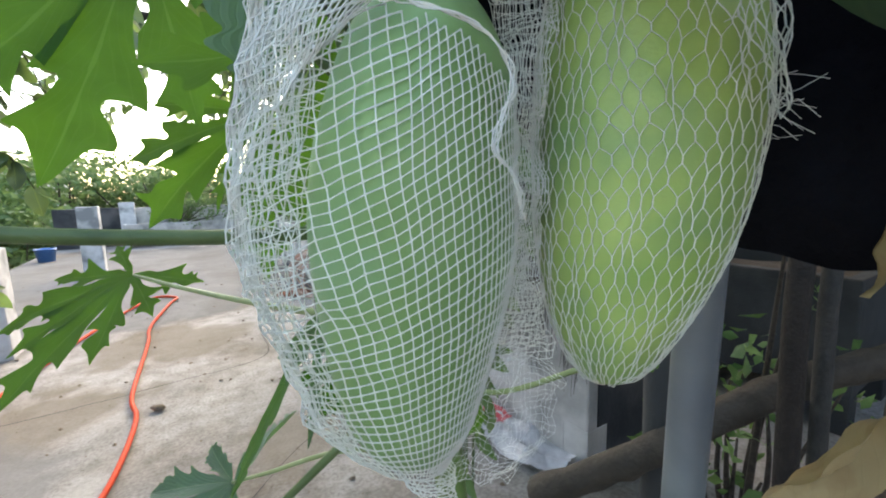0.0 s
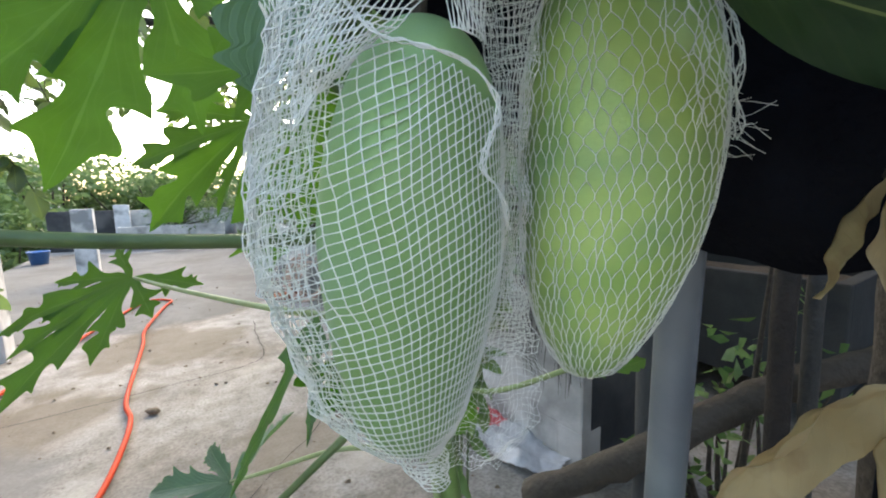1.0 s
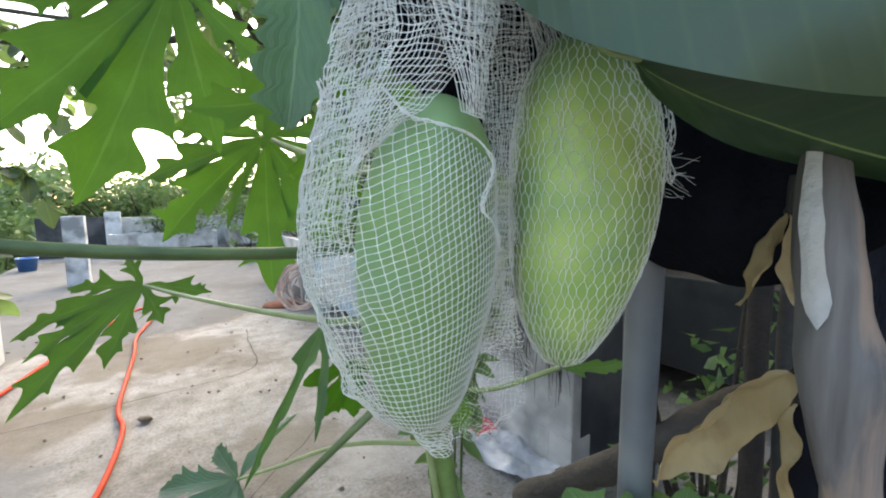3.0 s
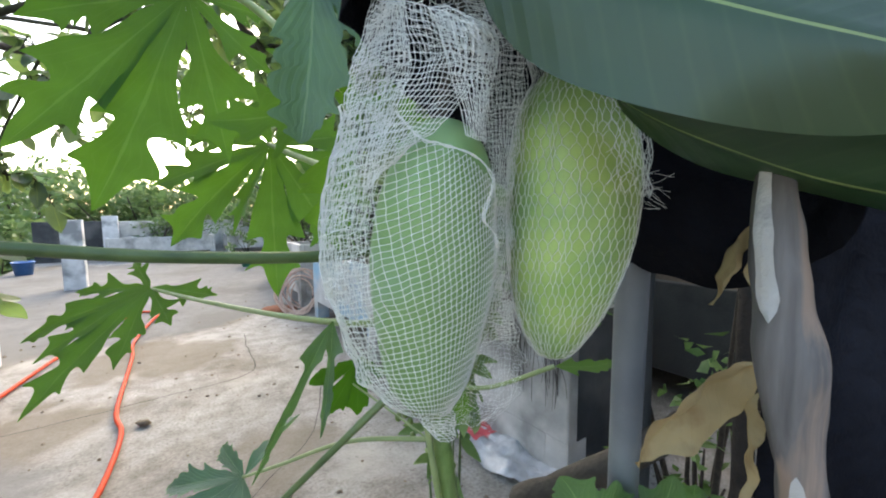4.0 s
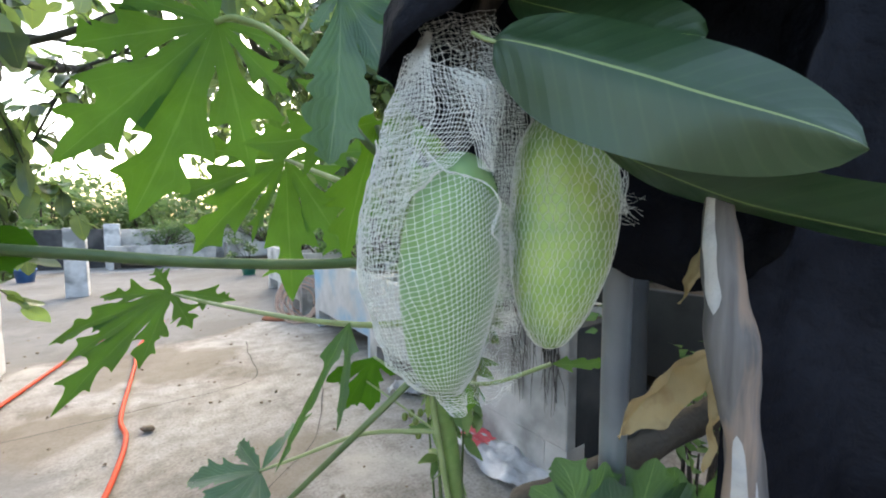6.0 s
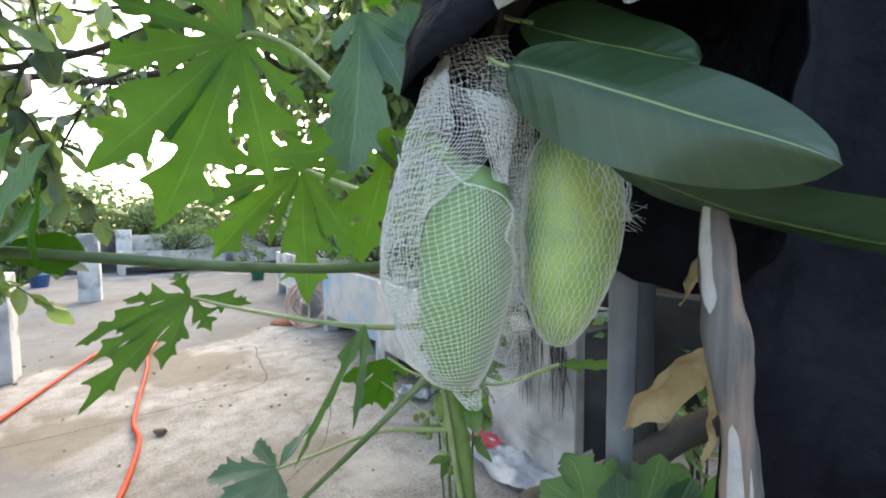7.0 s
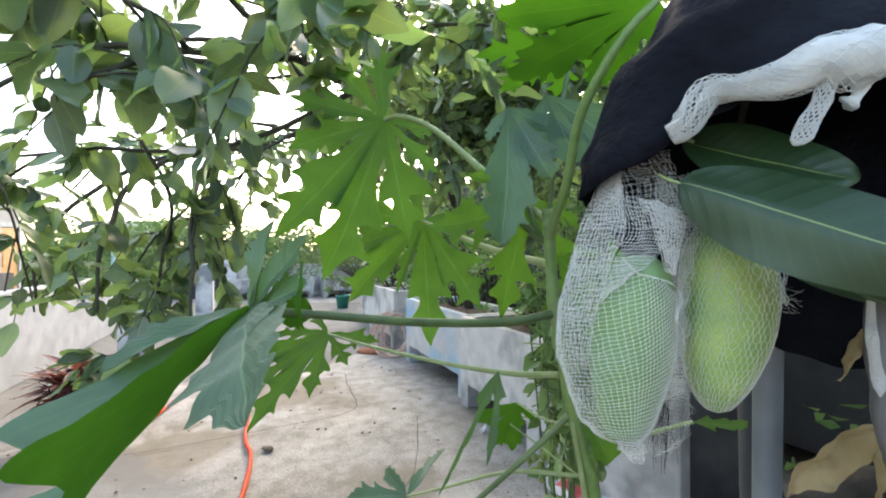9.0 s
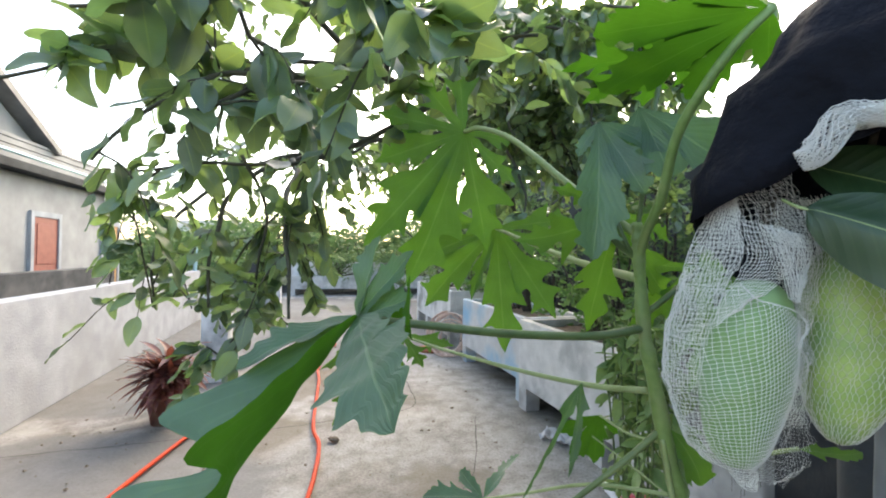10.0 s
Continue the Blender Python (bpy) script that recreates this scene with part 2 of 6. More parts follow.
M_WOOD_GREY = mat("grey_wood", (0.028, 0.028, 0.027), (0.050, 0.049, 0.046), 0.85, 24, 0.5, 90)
M_LOG = mat("shade_toned_log", (0.039, 0.032, 0.024), (0.066, 0.054, 0.041), 0.85, 22, 0.6, 70, c3=(0.060, 0.051, 0.042), stain=5)
M_WEED = mat("weed_leaf", (0.08, 0.17, 0.045), (0.14, 0.26, 0.08), 0.5, 20, thin=0.4, island=True)
M_FARLEAF = mat("far_leaf", (0.075, 0.14, 0.045), (0.14, 0.22, 0.075), 0.6, 3, thin=0.35, island=True)
M_BERRY = mat("green_berry", (0.09, 0.14, 0.03), (0.15, 0.20, 0.05), 0.35, 60)
M_PLASTIC_W = mat("white_plastic_bag", (0.48, 0.48, 0.50), (0.64, 0.64, 0.66), 0.3, 22, 0.6, 40, thin=0.15)
M_RED = mat("red_print", (0.55, 0.07, 0.09), (0.66, 0.12, 0.13), 0.35, 30)
M_CRACK = mat("crack_dirt", (0.03, 0.027, 0.024), (0.055, 0.048, 0.043), 0.95, 40)
M_DEBRIS = mat("dry_litter", (0.10, 0.075, 0.05), (0.20, 0.155, 0.11), 0.9, 60, 0.5)
M_DOOR_RED = mat("red_door", (0.22, 0.055, 0.04), (0.30, 0.085, 0.06), 0.6, 8, 0.1, 40)
M_DOOR_WOOD = mat("ochre_door", (0.42, 0.22, 0.08), (0.52, 0.29, 0.12), 0.6, 8, 0.1, 40)
M_FACADE = mat("grey_facade", (0.270, 0.266, 0.262), (0.375, 0.371, 0.360), 0.9, 2.5, 0.2, 30, c3=(0.24, 0.235, 0.23), stain=0.7)
M_ROOF = mat("tin_roof", (0.12, 0.12, 0.125), (0.19, 0.19, 0.19), 0.6, 5, 0.2, 20)
M_PAINTBLUE = mat("pale_blue_pipe", (0.35, 0.55, 0.60), (0.42, 0.62, 0.66), 0.5, 10)
M_GROUND = mat("far_ground", (0.07, 0.085, 0.04), (0.13, 0.13, 0.07), 0.95, 0.3, c3=(0.20, 0.17, 0.12), stain=0.05)
M_HAZE = mat("hazy_building", (0.56, 0.52, 0.52), (0.64, 0.60, 0.60), 0.9, 0.5)
M_DARKWALL = mat("black_cement", (0.030, 0.033, 0.038), (0.055, 0.058, 0.062), 0.9, 6, 0.3, 40, c3=(0.10, 0.10, 0.10), stain=2)
M_HAZEWIN = mat("hazy_window", (0.42, 0.42, 0.43), (0.47, 0.47, 0.48), 0.4, 3)


def fruit_mat(name, g1, g2, top):
    m = mat(name, g1, g2, 0.42, 26, 0.06, 500, c3=top, stain=17, sss=0.10, spec=0.4)
    return m


M_FRUIT_A = fruit_mat("green_mango_skin", (0.175, 0.310, 0.105), (0.240, 0.385, 0.155), (0.230, 0.385, 0.190))
M_FRUIT_B = fruit_mat("yellow_green_mango_skin", (0.235, 0.365, 0.092), (0.40, 0.515, 0.16), (0.175, 0.30, 0.115))


def floor_mat():
    m = mat("worn_concrete", (0.252, 0.240, 0.227), (0.342, 0.328, 0.311), 0.85, 2.6, 0.3, 45, c3=(0.17, 0.146, 0.117), stain=0.75, detail=9, spec=0.15)
    n, l = m.node_tree.nodes, m.node_tree.links
    p = n["Principled BSDF"]
    src = p.inputs["Base Color"].links[0].from_socket
    tc = n.new("ShaderNodeTexCoord")
    f = n.new("ShaderNodeTexNoise")
    f.inputs["Scale"].default_value, f.inputs["Detail"].default_value = 60.0, 5.0
    l.new(tc.outputs["Object"], f.inputs["Vector"])
    r = n.new("ShaderNodeValToRGB")
    r.color_ramp.elements[0].position, r.color_ramp.elements[1].position = 0.32, 0.62
    r.color_ramp.elements[0].color, r.color_ramp.elements[1].color = (0.74, 0.73, 0.71, 1), (1.08, 1.08, 1.08, 1)
    l.new(f.outputs["Fac"], r.inputs["Fac"])
    mu = n.new("ShaderNodeMixRGB")
    mu.blend_type = "MULTIPLY"
    mu.inputs["Fac"].default_value = 1.0
    l.new(src, mu.inputs["Color1"])
    l.new(r.outputs["Color"], mu.inputs["Color2"])
    q = n.new("ShaderNodeTexNoise")
    q.inputs["Scale"].default_value, q.inputs["Detail"].default_value = 8.5, 7.0
    l.new(tc.outputs["Object"], q.inputs["Vector"])
    rq = n.new("ShaderNodeValToRGB")
    rq.color_ramp.elements[0].position, rq.color_ramp.elements[1].position = 0.36, 0.60
    rq.color_ramp.elements[0].color, rq.color_ramp.elements[1].color = (0.80, 0.79, 0.77, 1), (1.08, 1.08, 1.08, 1)
    l.new(q.outputs["Fac"], rq.inputs["Fac"])
    mq = n.new("ShaderNodeMixRGB")
    mq.blend_type = "MULTIPLY"
    mq.inputs["Fac"].default_value = 1.0
    l.new(mu.outputs["Color"], mq.inputs["Color1"])
    l.new(rq.outputs["Color"], mq.inputs["Color2"])
    mu = mq
    w = n.new("ShaderNodeTexNoise")
    w.inputs["Scale"].default_value, w.inputs["Detail"].default_value, w.inputs["Distortion"].default_value = 1.7, 8.0, 0.6
    l.new(tc.outputs["Object"], w.inputs["Vector"])
    r2 = n.new("ShaderNodeValToRGB")
    r2.color_ramp.elements[0].position, r2.color_ramp.elements[1].position = 0.56, 0.70
    r2.color_ramp.elements[0].color, r2.color_ramp.elements[1].color = (0, 0, 0, 1), (0.75, 0.75, 0.75, 1)
    l.new(w.outputs["Fac"], r2.inputs["Fac"])
    mw = n.new("ShaderNodeMixRGB")
    mw.inputs["Color2"].default_value = (0.40, 0.378, 0.345, 1)
    l.new(r2.outputs["Color"], mw.inputs["Fac"])
    l.new(mu.outputs["Color"], mw.inputs["Color1"])
    out = mw.outputs["Color"]
    for scale, lo, hi, dim in ((26.0, 0.60, 0.68, 0.62), (140.0, 0.62, 0.70, 0.55), (13.0, 0.64, 0.72, 1.22)):
        sp = n.new("ShaderNodeTexNoise")
        sp.inputs["Scale"].default_value, sp.inputs["Detail"].default_value, sp.inputs["Roughness"].default_value = scale, 8.0, 0.65
        l.new(tc.outputs["Object"], sp.inputs["Vector"])
        rs = n.new("ShaderNodeValToRGB")
        rs.color_ramp.elements[0].position, rs.color_ramp.elements[1].position = lo, hi
        rs.color_ramp.elements[0].color, rs.color_ramp.elements[1].color = (1, 1, 1, 1), (dim, dim * 0.98, dim * 0.95, 1)
        l.new(sp.outputs["Fac"], rs.inputs["Fac"])
        ml = n.new("ShaderNodeMixRGB")
        ml.blend_type = "MULTIPLY"
        ml.inputs["Fac"].default_value = 1.0
        l.new(out, ml.inputs["Color1"])
        l.new(rs.outputs["Color"], ml.inputs["Color2"])
        out = ml.outputs["Color"]
    # brown damp patches left where water stands; the wide grey ones also paint in shade from walls and trees
    for px, py, rad, shade in ((-0.06, 4.4, 0.66, (0.15, 0.125, 0.092, 1)), (-0.75, 3.3, 0.5, (0.15, 0.125, 0.092, 1)), (0.55, 5.6, 0.45, (0.15, 0.125, 0.092, 1)), (0.5, 2.2, 0.35, (0.17, 0.145, 0.11, 1)), (-0.8, 9.0, 4.0, (0.115, 0.117, 0.116, 1)), (-2.3, 5.2, 1.3, (0.16, 0.155, 0.145, 1)), (-2.0, 2.2, 1.5, (0.15, 0.147, 0.14, 1))):
        dn = n.new("ShaderNodeVectorMath")
        dn.operation = "DISTANCE"
        dn.inputs[1].default_value = (px, py, 0)
        l.new(tc.outputs["Object"], dn.inputs[0])
        ad = n.new("ShaderNodeMath")
        ad.operation = "MULTIPLY_ADD"
        ad.inputs[1].default_value = 0.9
        l.new(w.outputs["Fac"], ad.inputs[0])
        l.new(dn.outputs["Value"], ad.inputs[2])
        mr = n.new("ShaderNodeMapRange")
        mr.inputs["From Min"].default_value, mr.inputs["From Max"].default_value = 0.45 + rad, 0.3 + rad
        mr.inputs["To Max"].default_value = 0.70
        l.new(ad.outputs[0], mr.inputs["Value"])
        mp = n.new("ShaderNodeMixRGB")
        mp.inputs["Color2"].default_value = shade
        l.new(mr.outputs["Result"], mp.inputs["Fac"])
        l.new(out, mp.inputs["Color1"])
        out = mp.outputs["Color"]
    l.new(out, p.inputs["Base Color"])
    return m


M_FLOOR = floor_mat()


# ---- building helpers ----
def mesh_of(name, bm, material, smooth=True):
    me = bpy.data.meshes.new(name)
    bm.normal_update()
    bm.to_mesh(me)
    bm.free()
    me.materials.append(material)
    if smooth:
        for f in me.polygons:
            f.use_smooth = True
    return me


def part(name, bm, material, parent=None, label="", smooth=True):
    ob = new(name, mesh_of(name, bm, material, smooth))
    if parent:
        ob.parent = parent
    if label:
        ob["label"] = label
    return ob


def thing(name, label, category, loc=(0, 0, 0), group="", kind=""):
    ob = new(name)
    ob.location = loc
    ob.empty_display_size = 0.05
    bpy.context.view_layer.update()
    return tagged(ob, label, category, group, kind)


def under(ob, parent):
    """Hangs ob under parent without moving it."""
    ob.parent = parent
    base = parent.location + (parent.parent.location if parent.parent else Vector((0, 0, 0)))
    ob.matrix_parent_inverse = Matrix.Translation(base).inverted()
    return ob


def spline(pts, per=8):
    """Smooth points through the given ones."""
    p = [Vector(q) for q in pts]
    if len(p) < 3:
        return [p[0].lerp(p[-1], i / per) for i in range(per + 1)]
    p = [2 * p[0] - p[1]] + p + [2 * p[-1] - p[-2]]
    out = []
    for i in range(1, len(p) - 2):
        a, b, c, d = p[i - 1], p[i], p[i + 1], p[i + 2]
        for k in range(per):
            t = k / per
            out.append(0.5 * (2 * b + (c - a) * t + (2 * a - 5 * b + 4 * c - d) * t * t + (3 * b - a - 3 * c + d) * t ** 3))
    return out + [p[-2]]


def tube(bm, pts, rad, n=8, cap=True, rough=0.0):
    """A swept tube; rad is a number or a function of 0..1 along it."""
    pts = [Vector(p) for p in pts]
    rings, up = [], None
    for i, p in enumerate(pts):
        d = (pts[min(i + 1, len(pts) - 1)] - pts[max(i - 1, 0)]).normalized()
        if up is None:
            up = d.orthogonal().normalized()
        up = (up - d * up.dot(d)).normalized()
        side = d.cross(up)
        r = rad(i / (len(pts) - 1)) if callable(rad) else rad
        ring = []
        for k in range(n):
            a = 2 * math.pi * k / n
            rr = r * (1 + rough * noise.noise(Vector((p.x * 40 + math.cos(a), p.y * 40 + math.sin(a), p.z * 40))))
            ring.append(bm.verts.new(p + up * (rr * math.cos(a)) + side * (rr * math.sin(a))))
        rings.append(ring)
    for a, b in zip(rings, rings[1:]):
        for k in range(n):
            bm.faces.new((a[k], a[(k + 1) % n], b[(k + 1) % n], b[k]))
    if cap and n > 2:
        bm.faces.new(rings[0][::-1])
        bm.faces.new(rings[-1])
    return rings


def box(bm, lo, hi, bevel=0.0, jitter=0.0):
    x0, y0, z0 = lo
    x1, y1, z1 = hi
    v = [bm.verts.new(c) for c in ((x0, y0, z0), (x1, y0, z0), (x1, y1, z0), (x0, y1, z0), (x0, y0, z1), (x1, y0, z1), (x1, y1, z1), (x0, y1, z1))]
    fs = [bm.faces.new([v[i] for i in q]) for q in ((3, 2, 1, 0), (4, 5, 6, 7), (0, 1, 5, 4), (1, 2, 6, 5), (2, 3, 7, 6), (3, 0, 4, 7))]
    if bevel:
        es = list({e for f in fs for e in f.edges})
        bmesh.ops.bevel(bm, geom=es, offset=bevel, segments=2, affect="EDGES", profile=0.6)


def basis(centre, along, normal):
    """A pose with y along the blade and z along its normal."""
    y = Vector(along).normalized()
    z = Vector(normal)
    z = (z - y * z.dot(y)).normalized()
    x = y.cross(z)
    m = Matrix((x, y, z)).transposed().to_4x4()
    m.translation = Vector(centre)
    return m


def grid_faces(bm, rows, uvs, uvl):
    for i in range(len(rows) - 1):
        for j in range(len(rows[i]) - 1):
            f = bm.faces.new((rows[i][j], rows[i][j + 1], rows[i + 1][j + 1], rows[i + 1][j]))
            for loop, (a, b) in zip(f.loops, ((i, j), (i, j + 1), (i + 1, j + 1), (i + 1, j))):
                loop[uvl].uv = uvs[a][b]


def blade_bm(length, width, bend=0.1, fold=0.15, wave=0.0, seed=0, rows=16, cols=6, power=0.75, tipp=1.0, twist=0.0, sag=0.0):
    """A simple leaf blade: y from 0 to length, x across, z its normal, drooping towards the tip."""
    bm = bmesh.new()
    uvl = bm.loops.layers.uv.new("UVMap")
    grid, uvs = [], []
    for i in range(rows + 1):
        s = i / rows
        w = 0.5 * width * max(0.0, math.sin(math.pi * min(1, s ** power))) ** (0.8 * tipp) + 0.0004
        y = length * s
        row, ur = [], []
        for j in range(cols + 1):
            c = 2 * j / cols - 1
            z = -bend * length * s * s - fold * w * (1 - abs(c)) * 1.0
            z += wave * width * math.sin(9 * s + seed + 1.2 * c) * abs(c) ** 1.5
            z += wave * 0.5 * width * noise.noise(Vector((s * 4, c * 1.5, seed)))
            a = twist * s
            row.append(bm.verts.new((sag * math.sin(math.pi * s) + c * w * math.cos(a) - z * math.sin(a) * 0.3, y, z + c * w * math.sin(a))))
            ur.append((0.5 + 0.5 * c, s))
        grid.append(row)
        uvs.append(ur)
    grid_faces(bm, grid, uvs, uvl)
    return bm


# lobe outline: half-width against the way along the lobe, both in lobe lengths
LOBE_BROAD = ((0.14, 0.085), (0.28, 0.072), (0.38, 0.10), (0.45, 0.18), (0.51, 0.26), (0.54, 0.28), (0.565, 0.15), (0.595, 0.075), (0.65, 0.075), (0.70, 0.14), (0.75, 0.18), (0.775, 0.09), (0.86, 0.052), (0.94, 0.026), (1.0, 0.0))
LOBE_PLAIN = ((0.30, 0.12), (0.42, 0.16), (0.55, 0.21), (0.66, 0.20), (0.74, 0.20), (0.755, 0.145), (0.86, 0.10), (0.94, 0.05), (1.0, 0.0))
LOBE_SCALLOP = ((0.20, 0.10), (0.30, 0.11), (0.38, 0.155), (0.44, 0.20), (0.465, 0.115), (0.55, 0.165), (0.615, 0.225), (0.64, 0.12), (0.71, 0.14), (0.77, 0.165), (0.795, 0.085), (0.88, 0.10), (0.90, 0.065), (0.96, 0.035), (1.0, 0.0))
LOBE_DEEP = ((0.2, 0.10), (0.32, 0.14), (0.42, 0.19), (0.49, 0.21), (0.53, 0.06), (0.60, 0.07), (0.66, 0.18), (0.74, 0.19), (0.80, 0.09), (0.90, 0.07), (1.0, 0.0))
LOBE_THIN = ((0.20, 0.055), (0.36, 0.085), (0.50, 0.125), (0.56, 0.13), (0.57, 0.085), (0.70, 0.10), (0.78, 0.105), (0.79, 0.06), (0.9, 0.045), (1.0, 0.0))


def palmate_leaf(name, parent, centre, along, normal, radius, lobes, profile=LOBE_BROAD, seed=0, droop=0.25, cup=0.1, spread=150, material=None, reach=None, label="", wide=1.0, angles=None, folds=None, turns=None, lean=0.6, backs=()):
    """A palmate papaya blade. lobes: how many; spread: degrees to either side of the main lobe; droop bends the lobes back."""
    rnd = random.Random(seed)
    bm = bmesh.new()
    uvl = bm.loops.layers.uv.new("UVMap")
    step = 2 * spread / (lobes - 1) if lobes > 1 else 60
    half = radians(step / 2)
    if angles:
        lobes = len(angles)
    for k in range(lobes):
        a0 = radians(-spread + step * k) if lobes > 1 else 0
        if angles:
            a0 = radians(angles[k])
        gaps = {-1: half, 1: half}
        if angles:
            gaps = {1: radians(min(27, max(9, (angles[k] - angles[k - 1]) / 2))) if k else radians(20), -1: radians(min(27, max(9, (angles[k + 1] - angles[k]) / 2))) if k < lobes - 1 else radians(20)}
        gaps = {q: math.tan(min(w, radians(29))) / (1 - lean * math.tan(min(w, radians(29)))) for q, w in gaps.items()}
        lift = folds[k] if folds else 0.16
        turn = radians(turns[k]) if turns else 0.0
        off = abs(k - (lobes - 1) / 2) / max(1, (lobes - 1) / 2)
        length = radius * ((1 - 0.42 * off ** 1.4) if reach is None else reach[k]) * rnd.uniform(0.94, 1.06)
        prof = {}
        for side in (-1, 1):
            jit = [(s + (rnd.uniform(-0.03, 0.03) if 0.35 < s < 0.9 else 0), w * wide * rnd.uniform(0.82, 1.2)) for s, w in profile]
            jit.sort()
            for _ in range(2):
                cut = [jit[0]]
                for (s0, w0), (s1, w1) in zip(jit, jit[1:]):
                    cut += [(0.78 * s0 + 0.22 * s1, 0.78 * w0 + 0.22 * w1), (0.22 * s0 + 0.78 * s1, 0.22 * w0 + 0.78 * w1)]
                jit = cut + [jit[-1]]
            prof[side] = jit
        s_rows = sorted({0.0, 0.05, 0.1, 0.15, 0.2, 0.25, *[i / 34 for i in range(10, 35)], *[round(s, 3) for side in (-1, 1) for s, _ in prof[side] if 0.42 < s < 0.95]})
        bend_z, bend_s = rnd.uniform(0.6, 1.4) * droop, rnd.uniform(-0.25, 0.25) * (0.2 if angles else 1.0)
        grid, uvs = [], []
        for s in s_rows:
            row, ur = [], []
            for c in (-1, -0.66, -0.33, 0, 0.33, 0.66, 1):
                side = -1 if c < 0 else 1
                pf = prof[side]
                wp = float(np.interp(s, [q[0] for q in pf], [q[1] for q in pf]))
                sect = s * gaps[side]
                s0 = pf[0][0]
                if s <= s0:
                    w = sect
                else:
                    w0 = s0 * gaps[side]
                    blend = min(1, (s - s0) / 0.07)
                    w = min(w0 * (1 - blend) + wp * blend, 1.2 * sect)
                x, y = c * w * length, (s + lean * w * abs(c)) * length
                r = math.hypot(x, y) / radius
                ang = a0 + (bend_s * s * s)
                th = turn * min(1, max(0, (s - 0.12) / 0.3))
                rise, x = x * math.sin(th), x * math.cos(th)
                px, py = x * math.cos(ang) - y * math.sin(ang), x * math.sin(ang) + y * math.cos(ang)
                z = rise - bend_z * radius * r * r + cup * radius * r + lift * w * length * abs(c) * min(1, 3 * s) + 0.012 * radius * noise.noise(Vector((px / radius * 5, py / radius * 5, seed)))
                row.append(bm.verts.new((px, py, z)))
                ur.append((0.5 + 0.5 * c, s))
            grid.append(row)
            uvs.append(ur)
        before = set(bm.faces)
        grid_faces(bm, grid, uvs, uvl)
        if k in backs:
            for f in bm.faces:
                if f not in before:
                    f.material_index = 1
    bmesh.ops.remove_doubles(bm, verts=bm.verts, dist=0.0004)
    bmesh.ops.dissolve_degenerate(bm, edges=bm.edges, dist=0.00005)
    ob = part(name, bm, material or M_PAPAYA, None, label)
    if backs:
        ob.data.materials.append(M_PAPAYA_BACK)
    ob.matrix_world = basis(centre, along, normal)
    if parent:
        under(ob, parent)
    return ob


def free_lobe(bm, uvl, tip, up, wide, profile, seed, lift=0.2, bow=0.0, backs=()):
    """One lobe with its own lie, from the blade's centre to its tip; lift folds it up along the rib, backs names the halves seen from below."""
    rnd = random.Random(seed)
    y = Vector(tip)
    length = y.length
    y.normalize()
    x = y.cross(Vector(up)).normalized()
    z = x.cross(y)
    rows = ((0.0, 0.02), (0.10, 0.07)) + profile
    prof = {}
    for side in (-1, 1):
        jit = sorted((s + (rnd.uniform(-0.03, 0.03) if 0.35 < s < 0.9 else 0), w * wide * rnd.uniform(0.85, 1.15)) for s, w in rows)
        for _ in range(2):
            cut = [jit[0]]
            for (s0, w0), (s1, w1) in zip(jit, jit[1:]):
                cut += [(0.78 * s0 + 0.22 * s1, 0.78 * w0 + 0.22 * w1), (0.22 * s0 + 0.78 * s1, 0.22 * w0 + 0.78 * w1)]
            jit = cut + [jit[-1]]
        prof[side] = jit
    for side in (-1, 1):
        grid, uvs = [], []
        for i in range(61):
            s = i / 60
            w = float(np.interp(s, [q[0] for q in prof[side]], [q[1] for q in prof[side]])) * length
            row, ur = [], []
            for k in range(5):
                c = side * k / 4
                h = lift * w * abs(c) + bow * length * math.sin(math.pi * s)
                p = y * (s * length + 0.35 * w * abs(c)) + x * (w * c) + z * h
                p += z * 0.006 * noise.noise(p * 28 + Vector((seed, 0, 0))) * min(1, 4 * s)
                row.append(bm.verts.new(p))
                ur.append((0.5 + 0.5 * c, s))
            grid.append(row)
            uvs.append(ur)
        before = set(bm.faces)
        grid_faces(bm, grid, uvs, uvl)
        if side in backs:
            for f in bm.faces:
                if f not in before:
                    f.material_index = 1


def net_tube(bm, rows, around, down, strand, twist=0.0, wob=0.0, seed=0):
    """Knotted diamond net over a tube of ellipses. rows: (centre x, y, z, half-width x, half-width y), top to bottom."""
    R = np.array(rows, float)
    tt = np.linspace(0, 1, len(R))

    def at(i, j):
        t = j / down
        q = [float(np.interp(t, tt, R[:, c])) for c in range(5)]
        a = 2 * math.pi * i / around + twist * t
        w = 1 + wob * noise.noise(Vector((2.2 * math.cos(a) + seed, 2.2 * math.sin(a), 7 * t)))
        return Vector((q[0] + q[3] * w * math.cos(a), q[1] + q[4] * w * math.sin(a), q[2]))
    for j in range(down):
        for i in range(around):
            p = at(i + 0.5 * (j % 2), j)
            for e in (0.5, -0.5):
                tube(bm, (p, at(i + 0.5 * (j % 2) + e, j + 1)), strand, 3, cap=False)


# ---- terrace, turned 33 degrees about the camera's first way: local x to the right of the planter row's line, y along it ----
TERRACE = pose(0, 0, 0, 0, 0, 33.05)


def on_terrace(ob):
    ob.matrix_world = TERRACE @ ob.matrix_world
    return ob


def slab(name, lo, hi, material, label, category="wall", kind="structure", bevel=0.012, worn=0.0, parent=None):
    bm = bmesh.new()
    box(bm, lo, hi, bevel)
    ob = part(name, bm, material, None, smooth=False)
    if parent is None:
        on_terrace(ob)
        tagged(ob, label, category, kind=kind)
    else:
        ob.parent = parent
    return ob


